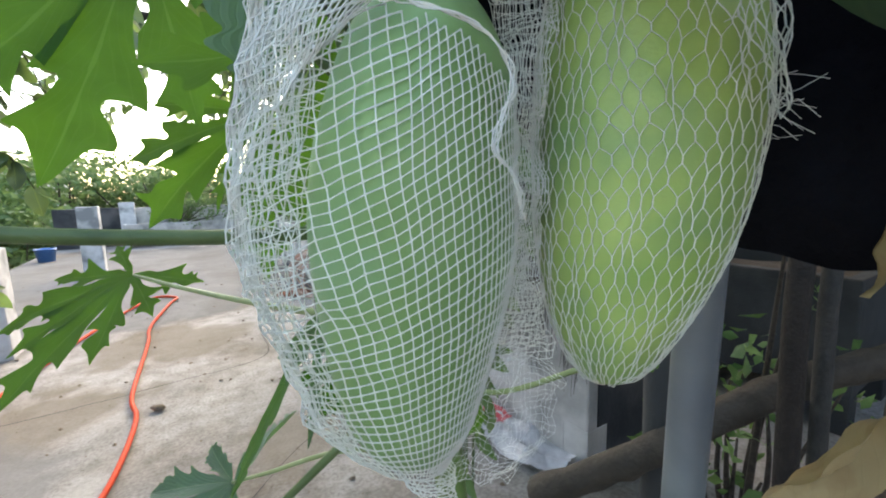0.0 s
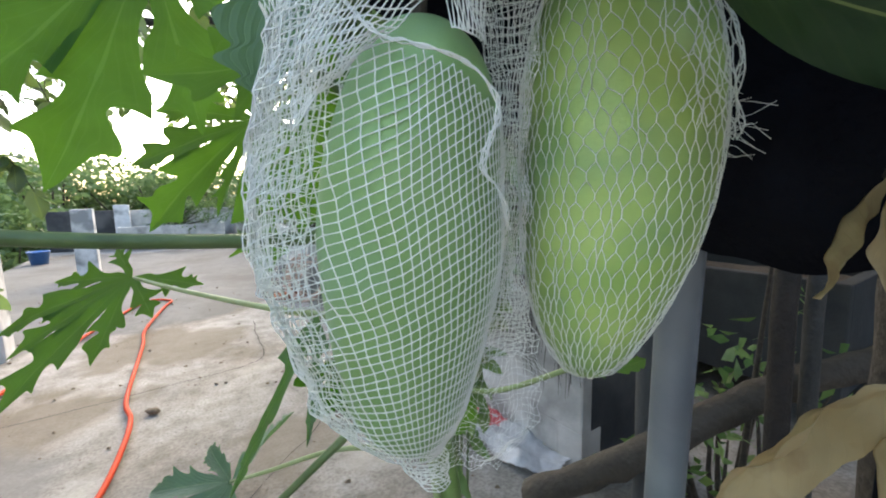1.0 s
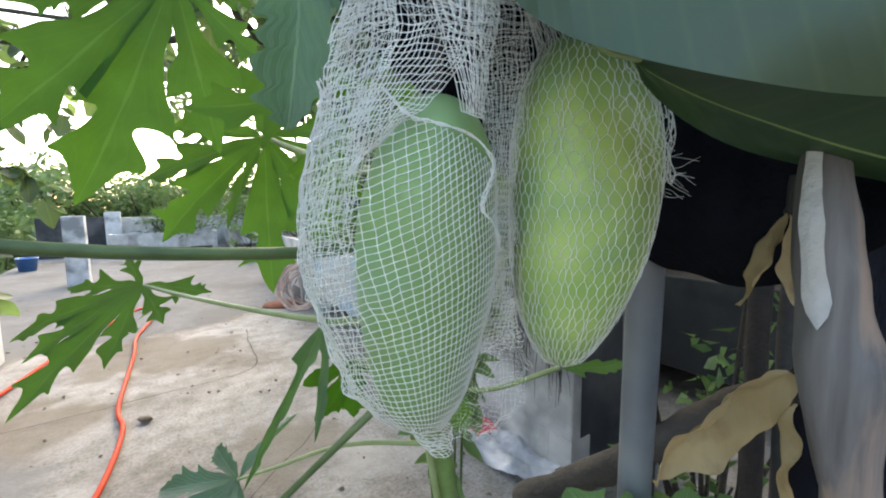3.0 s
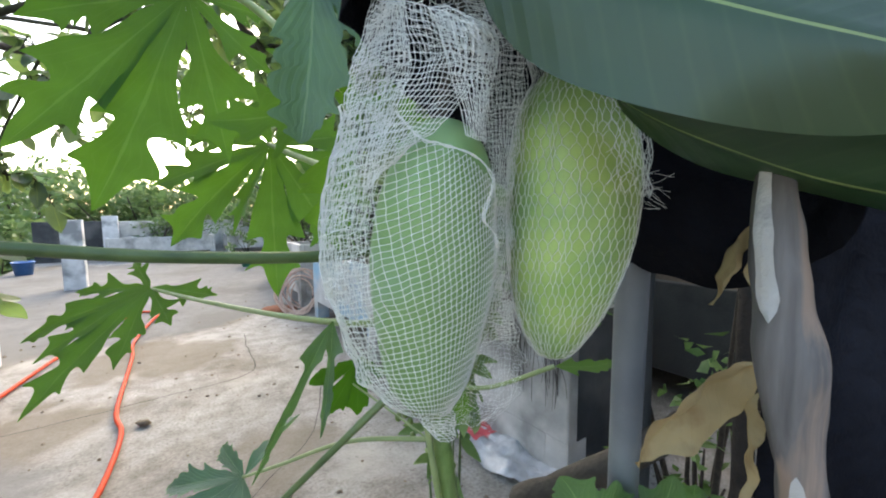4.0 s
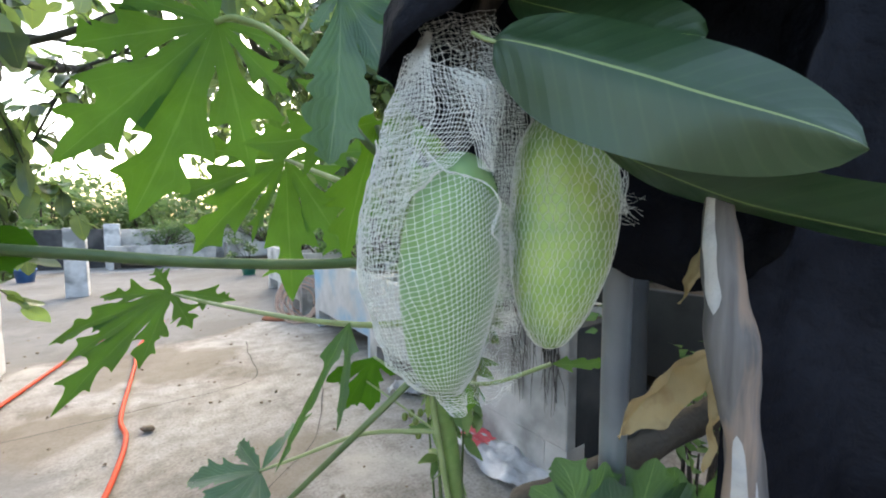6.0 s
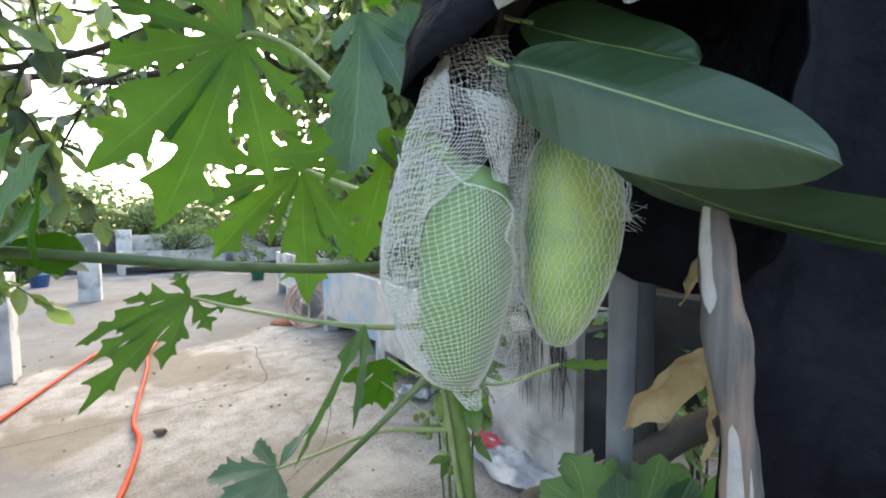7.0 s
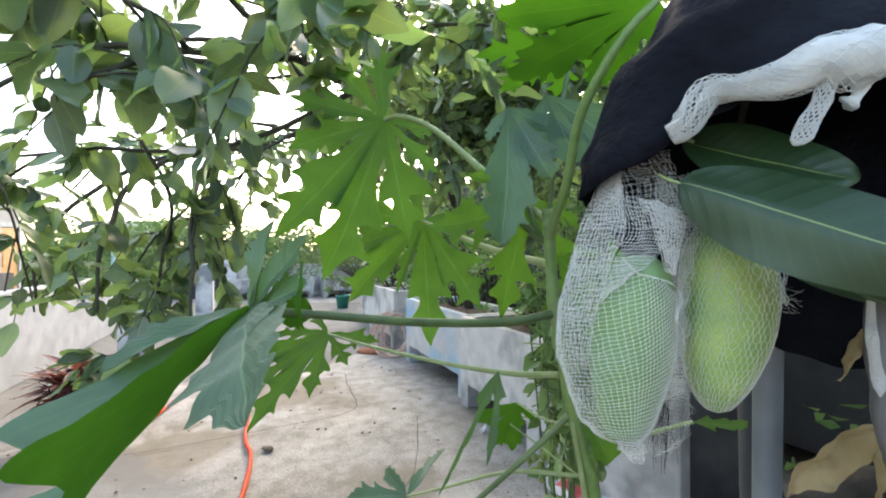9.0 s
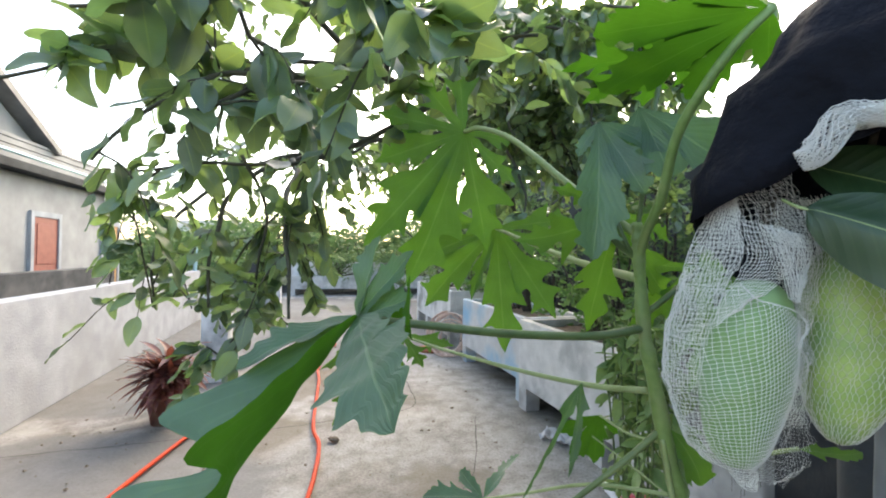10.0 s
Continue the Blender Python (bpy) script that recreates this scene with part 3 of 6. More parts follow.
# floor: a rough cast slab with gentle unevenness
bm = bmesh.new()
bmesh.ops.create_grid(bm, x_segments=90, y_segments=120, size=1.0)
for v in bm.verts:
    v.co = Vector((1.2 + 3.9 * v.co.x, 5.5 + 9.6 * v.co.y, 0))
    v.co.z = 0.012 * noise.noise(Vector((v.co.x * 0.9, v.co.y * 0.9, 0))) + 0.004 * noise.noise(Vector((v.co.x * 5, v.co.y * 5, 3)))
floor = on_terrace(tagged(part("floor", bm, M_FLOOR), "worn stained grey concrete rooftop terrace floor", "floor", kind="structure"))
bm = bmesh.new()
box(bm, (-2.75, -4.1, -0.3), (5.1, 15.1, -0.03))
on_terrace(tagged(part("floor_slab", bm, M_CEMENT, smooth=False), "concrete roof slab under the terrace floor", "floor", kind="structure"))

# the land below, to the horizon
bm = bmesh.new()
bmesh.ops.create_grid(bm, x_segments=4, y_segments=4, size=2500)
gr = tagged(part("ground", bm, M_GROUND), "flat hazy land far below the terrace", "ground", kind="structure")
gr.location.z = -4.0

slab("wall_west", (-2.72, -4.0, 0), (-2.54, 9.3, 0.98), M_WALL, "white washed low parapet wall with damp stains")
slab("wall_north", (-1.0, 14.6, 0), (5.1, 14.8, 1.04), M_PLASTER, "low stained concrete parapet at the far end")
slab("wall_north_west", (-2.6, 14.6, 0), (-1.004, 14.8, 1.06), M_DARKWALL, "low blackish parapet at the far end")
# wall_south is out of view, added to cut sky light from behind
slab("wall_south", (-2.54, -2.35, 0), (4.1, -2.2, 1.9), M_FACADE, "plain unseen wall added behind the viewer to block sky light")
slab("wall_east", (4.1, -3.95, 0), (4.25, 14.6, 3.0), M_CEMENT, "plain cement side wall behind the planters, darkened for shade")


# ---- planters along the right of the terrace ----
def planter(name, x0, x1, y0, y1, top, material, label, holes=1, near=None, group="concrete planters", base=0.20, solid=False):
    """A cast trough on short legs with openings at its foot, filled with soil."""
    th = thing(name, label, "planter", (0, 0, 0), group)
    th.matrix_world = TERRACE
    w = 0.07
    bm = bmesh.new()
    box(bm, (x0, y0, base), (x0 + w, y1, top), 0.012)
    part("side_wall", bm, material, th, smooth=False)
    bm = bmesh.new()
    box(bm, (x1 - w, y0, base), (x1, y1, top), 0.012)
    part("side_wall", bm, material, th, smooth=False)
    for ya, yb in ((y0, y0 + w), (y1 - w, y1)):
        bm = bmesh.new()
        box(bm, (x0 + w, ya + 0.002, base), (x1 - w, yb - 0.002, top - 0.004), 0.008)
        part("end_wall", bm, near if near and ya == y0 else material, th, "dark end wall" if near and ya == y0 else "", smooth=False)
    bm = bmesh.new()
    box(bm, (x0 + w, y0 + w, base + 0.01), (x1 - w, y1 - w, base + 0.06))
    part("bottom", bm, M_CEMENT, th, smooth=False)
    n = holes + 1
    for i in range(n):
        yc = y0 + (y1 - y0) * i / (n - 1) if n > 1 else y0
        ya = min(max(yc - 0.07, y0), y1 - 0.14)
        for xa in (x0, x1 - 0.14):
            bm = bmesh.new()
            box(bm, (xa + 0.002, ya, -0.01), (xa + 0.14, ya + 0.14, base + 0.003), 0.006)
            part("leg", bm, material, th, smooth=False)
    if solid:
        bm = bmesh.new()
        box(bm, (x0 + 0.142, y0 + 0.004, -0.01), (x1 - 0.142, y0 + 0.10, base + 0.004))
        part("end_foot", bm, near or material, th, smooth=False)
        bm = bmesh.new()
        box(bm, (x0 + 0.004, y0 + 0.142, -0.01), (x0 + 0.10, y0 + 0.9, base + 0.004))
        part("side_foot", bm, material, th, smooth=False)
    bm = bmesh.new()
    bmesh.ops.create_grid(bm, x_segments=14, y_segments=24, size=0.5)
    for v in bm.verts:
        v.co = Vector(((x0 + x1) / 2 + v.co.x * (x1 - x0 - 2 * w), (y0 + y1) / 2 + v.co.y * (y1 - y0 - 2 * w), top - 0.07 + 0.03 * noise.noise(Vector((v.co.x * 6, v.co.y * 9, y0)))))
    part("soil", bm, M_SOIL, th, "dark crumbly soil")
    return th


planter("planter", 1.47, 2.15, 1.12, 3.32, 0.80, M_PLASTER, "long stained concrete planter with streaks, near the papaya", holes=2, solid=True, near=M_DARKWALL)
planter("planter", 1.53, 2.25, 3.36, 5.05, 0.80, M_BLUEWASH, "concrete planter with patches of faded blue paint", holes=1)
planter("planter", 1.50, 2.30, 5.5, 6.2, 0.86, M_PLASTER, "square whitish concrete planter full of greens", holes=1)
planter("planter", 1.70, 2.50, 6.8, 8.4, 0.80, M_PLASTER, "weathered concrete planter farther along the row", holes=2)
planter("planter", 2.75, 3.55, 0.55, 3.2, 0.82, M_CEMENT, "cement planter, its colour darkened for the corner's shade", holes=2)
planter("planter", -1.1, 1.4, 13.7, 14.5, 0.62, M_PLASTER, "pale concrete planter against the far parapet", holes=3)
planter("planter", 1.7, 4.2, 13.6, 14.4, 0.62, M_PLASTER, "pale concrete planter against the far parapet", holes=3)

# pillars standing on the terrace
for i, (px, py, w, h) in enumerate(((-1.20, 9.35, 0.30, 1.18), (-1.34, 4.86, 0.26, 0.92), (-1.0, 14.35, 0.34, 1.20))):
    bm = bmesh.new()
    box(bm, (px - w / 2, py - w / 2, -0.01), (px + w / 2, py + w / 2, h), 0.015)
    for v in bm.verts:
        v.co.x += 0.01 * noise.noise(v.co * 3)
    ob = part("pillar", bm, M_STUB, smooth=False)
    on_terrace(tagged(ob, "short whitewashed concrete pillar stub with grime" if i < 2 else "grey concrete pillar by the far parapet", "pillar", group="pillar stubs", kind="structure"))

# ---- hose on the floor ----
hose_pts = [(-1.1, 0.4), (-1.38, 1.2), (-1.51, 1.65), (-1.68, 2.02), (-1.85, 2.31), (-2.08, 2.59), (-2.65, 3.55), (-2.96, 4.03), (-3.34, 4.9), (-3.47, 5.24),
            (-3.76, 5.21), (-3.57, 4.36), (-3.38, 3.74), (-2.97, 2.6), (-2.77, 1.97), (-2.57, 1.41), (-2.2, 0.4), (-1.9, -0.6)]
bm = bmesh.new()
tube(bm, [p + Vector((0, 0, 0.006 * noise.noise(p * 2))) for p in spline([(x, y, 0.026) for x, y in hose_pts], 12)], 0.0138, 12)
tagged(part("garden_hose", bm, M_HOSE), "bright orange rubber garden hose snaking over the concrete", "hose")

# coil of old hose by the square planter
coil = thing("hose_coil", "pinkish faded hose heaped in a loose coil on the floor", "hose", (-1.72, 5.25, 0))
for k in range(10):
    bm = bmesh.new()
    r0 = random.uniform(0.20, 0.29)
    ph = random.uniform(0, 6)
    tilt = random.uniform(0.15, 0.85)
    pts = [(random.uniform(-0.008, 0.008) + r0 * math.cos(a) + 0.013 * (k - 5), 0.10 + 0.16 * math.sin(a) + 0.03 * k * math.cos(a + ph), 0.015 + r0 + 0.97 * r0 * math.sin(a)) for a in np.linspace(0, 6.1, 30)]
    tube(bm, pts, 0.0105, 8)
    part("loop", bm, M_OLDHOSE, coil)
bm = bmesh.new()
bmesh.ops.create_uvsphere(bm, u_segments=18, v_segments=8, radius=0.24)
for v in bm.verts:
    v.co = Vector((v.co.x, v.co.y * 0.7, max(0, v.co.z) * 0.28 + 0.012 * noise.noise(v.co * 20)))
hp = part("soil_heap", bm, mat("red_soil", (0.20, 0.07, 0.035), (0.28, 0.11, 0.06), 0.95, 30, 0.7, 80))
hp.location = (-2.02, 5.38, 0)
tagged(hp, "small heap of red-brown soil on the floor", "soil heap")


# ---- cracks, litter on the floor ----
def strip(name, pts, w, material, label, category, z=0.012):
    bm = bmesh.new()
    ps = spline([(x, y, z) for x, y in pts], 8)
    prev = None
    for i, p in enumerate(ps):
        d = (ps[min(i + 1, len(ps) - 1)] - ps[max(i - 1, 0)]).normalized()
        s = Vector((-d.y, d.x, 0)) * w * (0.6 + 0.9 * abs(noise.noise(p * 9)))
        wob = Vector((noise.noise(p * 6), noise.noise(p * 6 + Vector((7, 0, 0))), 0)) * 0.018
        cur = (bm.verts.new(p + s + wob), bm.verts.new(p - s + wob))
        if prev:
            bm.faces.new((prev[0], prev[1], cur[1], cur[0]))
        prev = cur
    ob = part(name, bm, material)
    return tagged(ob, label, category, kind="structure")


strip("floor_crack", [(-4.2, 1.2), (-3.2, 1.85), (-2.55, 2.29), (-2.18, 2.57), (-1.81, 2.88), (-1.54, 3.1), (-1.50, 3.36), (-1.76, 3.81), (-2.0, 4.3)], 0.0048, M_CRACK, "long dark crack in the concrete", "crack")
strip("floor_crack", [(-0.95, 1.2), (-0.80, 1.9), (-0.72, 2.3), (-0.9, 3.2)], 0.0028, M_CRACK, "fine joint in the concrete", "crack")
for k in range(46):
    x, y = random.uniform(-4.0, 0.2), random.uniform(1.3, 7.0)
    if k == 0:
        x, y = -1.79, 2.41
    r = random.uniform(0.006, 0.016) if k else 0.036
    bm = bmesh.new()
    bmesh.ops.create_icosphere(bm, subdivisions=1, radius=r)
    for v in bm.verts:
        v.co = Vector((v.co.x * random.uniform(0.7, 1.6), v.co.y * random.uniform(0.7, 1.3), v.co.z * 0.5 + r * 0.45))
    ob = part("litter_crumb", bm, M_DEBRIS)
    ob.location = (x, y, 0.006)
    tagged(ob, "dry brown scrap of litter on the concrete" if k else "larger crumpled brown leaf scrap on the concrete", "litter", group="floor litter")

# plastic bag and bottle at the foot of the near planter
def bag_sheet(u0, u1, v0, v1, nu, nv, lift):
    """Part of the crumpled bag's upper sheet; u runs along it, v across."""
    bm = bmesh.new()
    rows = []
    for i in range(nu + 1):
        row = []
        for j in range(nv + 1):
            u, v = u0 + (u1 - u0) * i / nu, v0 + (v1 - v0) * j / nv
            a = Vector((u, v, 0))
            wide = 0.10 + 0.12 * min(1, max(0, u + 0.5) * 1.6) - 0.10 * max(0, u - 0.25)
            z = 0.040 + 0.036 * noise.noise(a * 4.2) + 0.026 * abs(noise.noise(a * 9)) + 0.012 * noise.noise(a * 26) - 0.09 * v * v + lift
            row.append(bm.verts.new((u * 0.78, v * wide * 2 + 0.02 * noise.noise(a * 6 + Vector((3, 0, 0))), max(0.004 + lift, z))))
        rows.append(row)
    for p, q in zip(rows, rows[1:]):
        for j in range(nv):
            bm.faces.new((p[j], q[j], q[j + 1], p[j + 1]))
    return bm


bag = part("plastic_bag", bag_sheet(-0.5, 0.5, -0.5, 0.5, 48, 24, 0.0), M_PLASTIC_W)
bag.matrix_world = pose(0.35, 2.10, 0.012, 0, 0, -50)
tagged(bag, "crumpled white plastic bag with a red print by the planter", "plastic bag")
part("print", bag_sheet(-0.30, -0.06, -0.34, 0.30, 12, 14, 0.004), M_RED, bag, "faded red print on the bag")
part("dark_print", bag_sheet(-0.16, 0.02, 0.12, 0.44, 10, 8, 0.007), M_CRACK, bag, "dark part of the bag's print")
bm = bmesh.new()
bmesh.ops.create_grid(bm, x_segments=14, y_segments=10, size=0.5)
for v in bm.verts:
    a = v.co.copy()
    v.co = Vector((a.x * 0.26, a.y * 0.18, 0.04 + 0.06 * noise.noise(a * 6 + Vector((3, 1, 0)))))
bag2 = part("plastic_wrapper", bm, M_PLASTIC_W)
bag2.matrix_world = pose(-0.2, 2.95, 0.0, 0, 0, -30)
tagged(bag2, "crumpled clear plastic wrapper on the floor", "plastic wrapper")


# ---- potted plant by the white wall ----
def lathe(bm, prof, n=28):
    rings = [[bm.verts.new((r * math.cos(2 * math.pi * k / n), r * math.sin(2 * math.pi * k / n), z)) for k in range(n)] for r, z in prof]
    for a, b in zip(rings, rings[1:]):
        for k in range(n):
            bm.faces.new((a[k], a[(k + 1) % n], b[(k + 1) % n], b[k]))


pp = thing("potted_plant", "dark maroon strap-leaved plant in a clay pot beside the white wall", "potted plant", (-3.24, 2.30, 0))
bm = bmesh.new()
lathe(bm, ((0.0, 0.0), (0.092, 0.0), (0.125, 0.19), (0.138, 0.19), (0.142, 0.225), (0.128, 0.228), (0.118, 0.20), (0.10, 0.18), (0.0, 0.18)))
part("pot", bm, M_POT, pp, "brown clay pot with a thick rim")
leaf_mesh = [mesh_of("leaf", blade_bm(0.30, 0.042, 0.35, 0.3, 0.05, s, 9, 4), M_PURPLE) for s in range(3)]
for k in range(95):
    ob = new("leaf", leaf_mesh[k % 3])
    ob.parent = pp
    el = random.uniform(-25, 75)
    ob.matrix_basis = pose(random.uniform(-0.05, 0.05), random.uniform(-0.05, 0.05), 0.24 + random.uniform(0, 0.13), el, 0, random.uniform(0, 360)) @ Matrix.Diagonal((1, random.uniform(0.6, 1.0), 1, 1))
rnd = random.Random(19)
for k in range(110):
    ob = new("leaf", leaf_mesh[k % 3])
    ob.parent = pp
    ob.matrix_basis = pose(rnd.uniform(-0.05, 0.05), rnd.uniform(-0.05, 0.05), 0.26 + rnd.uniform(0, 0.22), rnd.uniform(-35, 60), 0, rnd.uniform(0, 360)) @ Matrix.Diagonal((1.15, rnd.uniform(0.65, 1.0), 1, 1))
pp.scale = (1.12, 1.12, 1.12)


# ---- small pots and bins far along the row ----
def round_pot(name, x, y, r, h, material, label, category):
    bm = bmesh.new()
    lathe(bm, ((0, 0), (r * 0.78, 0), (r, h * 0.9), (r * 1.07, h * 0.9), (r * 1.07, h), (r * 0.93, h), (r * 0.9, h * 0.8), (0, h * 0.8)))
    ob = part(name, bm, material)
    ob.location = (x, y, 0)
    return tagged(ob, label, category)


round_pot("plant_pot", -4.35, 9.9, 0.17, 0.33, M_GREENPOT, "green plastic plant pot on the terrace", "plant pot")
round_pot("bin", -3.0, 9.0, 0.20, 0.42, M_BLUEPLASTIC, "blue plastic tub beside the planters", "tub")
round_pot("bin", -2.45, 8.1, 0.16, 0.38, M_BLUEPLASTIC, "blue plastic tub beside the planters", "tub")
round_pot("bin", -9.3, 8.0, 0.24, 0.32, M_BLUEPLASTIC, "blue plastic tub near the west wall", "tub")
round_pot("bin", -8.6, 8.9, 0.18, 0.28, M_BLUEPLASTIC, "blue plastic tub near the west wall", "tub")


# ---- leafy masses: many small blades about a twiggy frame ----
def leaf_quads(bm, uvl, centre, n, spread, size, rnd, flat=0.6, squash=(1, 1, 1)):
    for _ in range(n):
        d = Vector((rnd.gauss(0, 1), rnd.gauss(0, 1), rnd.gauss(0, 1)))
        d = d.normalized() * rnd.random() ** 0.45 * spread
        c = Vector(centre) + Vector((d.x * squash[0], d.y * squash[1], d.z * squash[2]))
        y = Vector((rnd.gauss(0, 1), rnd.gauss(0, 1), rnd.gauss(0, flat) - 0.2)).normalized()
        x = y.orthogonal().normalized()
        x = Matrix.Rotation(rnd.uniform(0, 6.3), 3, y) @ x
        L = size * rnd.uniform(0.6, 1.3)
        W = L * rnd.uniform(0.38, 0.6)
        z = x.cross(y)
        vs = [bm.verts.new(c + q) for q in (Vector(), x * W * 0.5 + y * L * 0.35 + z * W * 0.12, y * L - z * L * 0.12, -x * W * 0.5 + y * L * 0.35 + z * W * 0.12, y * L * 0.5)]
        for a, b, e in ((0, 1, 4), (1, 2, 4), (2, 3, 4), (3, 0, 4)):
            bm.faces.new((vs[a], vs[b], vs[e]))


def bush(name, centre, radius, leaves, size, material, label, category="shrub", squash=(1, 1, 0.7), seed=0, clumps=9, base=None, group=""):
    rnd = random.Random(seed)
    c = Vector(centre)
    b = Vector(base) if base else c - Vector((0, 0, radius * 0.8))
    th = thing(name, label, category, tuple(b), group)
    bm, wood = bmesh.new(), bmesh.new()
    uvl = bm.loops.layers.uv.new("UVMap")
    for _ in range(clumps):
        d = Vector((rnd.gauss(0, 0.55) * squash[0], rnd.gauss(0, 0.55) * squash[1], rnd.gauss(0, 0.5) * squash[2])) * radius
        q = c + d - b
        leaf_quads(bm, uvl, q, leaves // clumps, radius * rnd.uniform(0.3, 0.55), size, rnd, squash=squash)
        tube(wood, spline([(0.1 * d.x, 0.1 * d.y, 0), tuple(q * 0.5 + Vector((rnd.uniform(-.1, .1), rnd.uniform(-.1, .1), 0)) * radius), tuple(q)], 4), lambda t: radius * (0.035 - 0.026 * t), 5)
    part("wood", wood, M_BARK, th)["kind"] = "stuff"
    ob = part("crown", bm, material, th)
    ob["kind"] = "stuff"
    return th


# black dry roots trailing down the near planter's side
roots = thing("root_tuft", "tuft of black dry roots trailing over the planter side", "roots", tuple(TERRACE @ Vector((1.45, 1.4, 0.8))))
rnd = random.Random(19)
for k in range(38):
    y0 = 1.16 + 0.34 * rnd.random()
    z0 = rnd.uniform(0.66, 0.80)
    ln = rnd.uniform(0.12, 0.40)
    sway = rnd.uniform(-0.05, 0.03)
    bm = bmesh.new()
    pts = [TERRACE @ Vector((1.463 - 0.008 * rnd.random(), y0 + sway * (j / 3) ** 1.5 + rnd.uniform(-0.008, 0.008), z0 - ln * j / 3)) - roots.location for j in range(4)]
    tube(bm, spline(pts, 4), lambda t: 0.0026 - 0.0018 * t, 4)
    part("root", bm, M_WOOD_DARK, roots)


# fine litter and grit scattered on the floor
bm = bmesh.new()
rnd = random.Random(41)
for _ in range(420):
    p = Vector((rnd.uniform(-2.3, 1.35), 1.2 + 7.5 * rnd.random() ** 1.6, 0.008))
    r = rnd.choice((0.004, 0.005, 0.006, 0.008, 0.013))
    vs = [bm.verts.new(p + Vector((r * rnd.uniform(0.6, 1.5) * math.cos(a), r * rnd.uniform(0.6, 1.5) * math.sin(a), 0))) for a in (0.3, 1.6, 2.8, 4.0, 5.2)]
    top = bm.verts.new(p + Vector((0, 0, r * 0.8)))
    for a, b in zip(vs, vs[1:] + vs[:1]):
        bm.faces.new((a, b, top))
on_terrace(tagged(part("grit", bm, M_DEBRIS, smooth=False), "scattered grit and dry crumbs on the concrete floor", "grit", kind="stuff"))


# greens in the planters
def tpos(x, y, z):
    return tuple(TERRACE @ Vector((x, y, z)))


bush("planter_greens", tpos(1.95, 2.7, 1.0), 0.42, 700, 0.07, M_WEED, "leafy green herbs growing in the planter", "herbs", (0.8, 1.3, 0.55), 3, 12, tpos(1.95, 2.7, 0.7))
bush("planter_greens", tpos(1.95, 1.75, 0.95), 0.36, 450, 0.06, M_WEED, "leafy green herbs growing in the planter", "herbs", (0.8, 1.2, 0.5), 4, 9, tpos(1.95, 1.8, 0.7))
bush("planter_greens", tpos(2.05, 4.5, 1.05), 0.50, 700, 0.08, M_WEED, "tall green weeds crowding the planter", "herbs", (0.8, 1.2, 0.7), 5, 12, tpos(2.05, 4.5, 0.65))
bush("planter_greens", tpos(1.9, 5.85, 1.1), 0.42, 500, 0.09, M_WEED, "broad green leaves over the square planter", "herbs", (0.9, 0.9, 0.8), 6, 9, tpos(1.9, 5.85, 0.78))
bush("planter_greens", tpos(2.1, 7.6, 1.15), 0.62, 700, 0.10, M_FARLEAF, "bushy greens in the far planter", "herbs", (0.8, 1.2, 0.8), 7, 12, tpos(2.1, 7.6, 0.72))
bush("planter_greens", tpos(0.15, 14.1, 0.95), 0.75, 1100, 0.11, M_FARLEAF, "row of leafy greens in the far planter", "herbs", (1.7, 0.5, 0.55), 8, 16, tpos(0.15, 14.1, 0.55))
bush("planter_greens", tpos(2.9, 14.0, 1.1), 0.85, 1200, 0.12, M_FARLEAF, "row of leafy greens in the far planter", "herbs", (1.5, 0.5, 0.7), 9, 16, tpos(2.9, 14.0, 0.55))
bush("planter_greens", tpos(3.15, 1.9, 1.1), 0.55, 700, 0.08, M_WEED, "shaded weeds in the cement planter", "herbs", (0.7, 1.6, 0.7), 10, 14, tpos(3.15, 1.9, 0.74))
bush("planter_greens", tpos(2.0, 2.7, 1.28), 0.55, 1100, 0.075, M_WEED, "lush green weeds standing high in the planter", "herbs", (0.7, 1.3, 0.8), 13, 16, tpos(2.0, 2.7, 0.7))
bush("planter_greens", tpos(2.0, 1.7, 1.15), 0.42, 650, 0.065, M_WEED, "lush green weeds standing high in the planter", "herbs", (0.6, 1.1, 0.8), 14, 12, tpos(2.0, 1.7, 0.7))
bush("planter_greens", tpos(3.2, 3.6, 1.5), 0.95, 1500, 0.10, M_FARLEAF, "tall shrubs behind the planter row", "shrub", (0.6, 1.4, 0.9), 15, 20, tpos(3.2, 3.4, 0.0))
bush("planter_greens", tpos(3.4, 6.2, 1.6), 1.1, 1600, 0.11, M_FARLEAF, "tall shrubs behind the planter row", "shrub", (0.6, 1.5, 0.9), 16, 20, tpos(3.4, 6.2, 0.0))
bush("pot_shrub", (-4.35, 9.9, 0.62), 0.30, 260, 0.09, M_FARLEAF, "small shrub in the green pot", "shrub", (1, 1, 1), 11, 6, (-4.35, 9.9, 0.28))

# trees and hedges beyond the parapets
FAR = ((-17.5, 19, 1.5, 3.0), (-12.5, 20, 1.4, 2.8), (-8.5, 20, 1.5, 3.0), (-21.5, 15.5, 0.4, 2.4), (-25, 21, 1.1, 3.2), (-4.5, 19.5, 1.5, 3.2), (-0.5, 17.5, 1.8, 3.0), (3.5, 15.5, 2.0, 3.0), (-13.5, 12.5, 0.2, 1.5), (-15.5, 14.0, 0.3, 1.8))
for i, (x, y, z, r) in enumerate(FAR):
    bush("tree", (x, y, z), r, 5200 if r > 2 else 2600, 0.30, M_FARLEAF, "leafy green tree beyond the terrace wall", "tree", (1.15, 1, 0.62), 40 + i, 26, (x, y, -4.0), "trees beyond the wall")
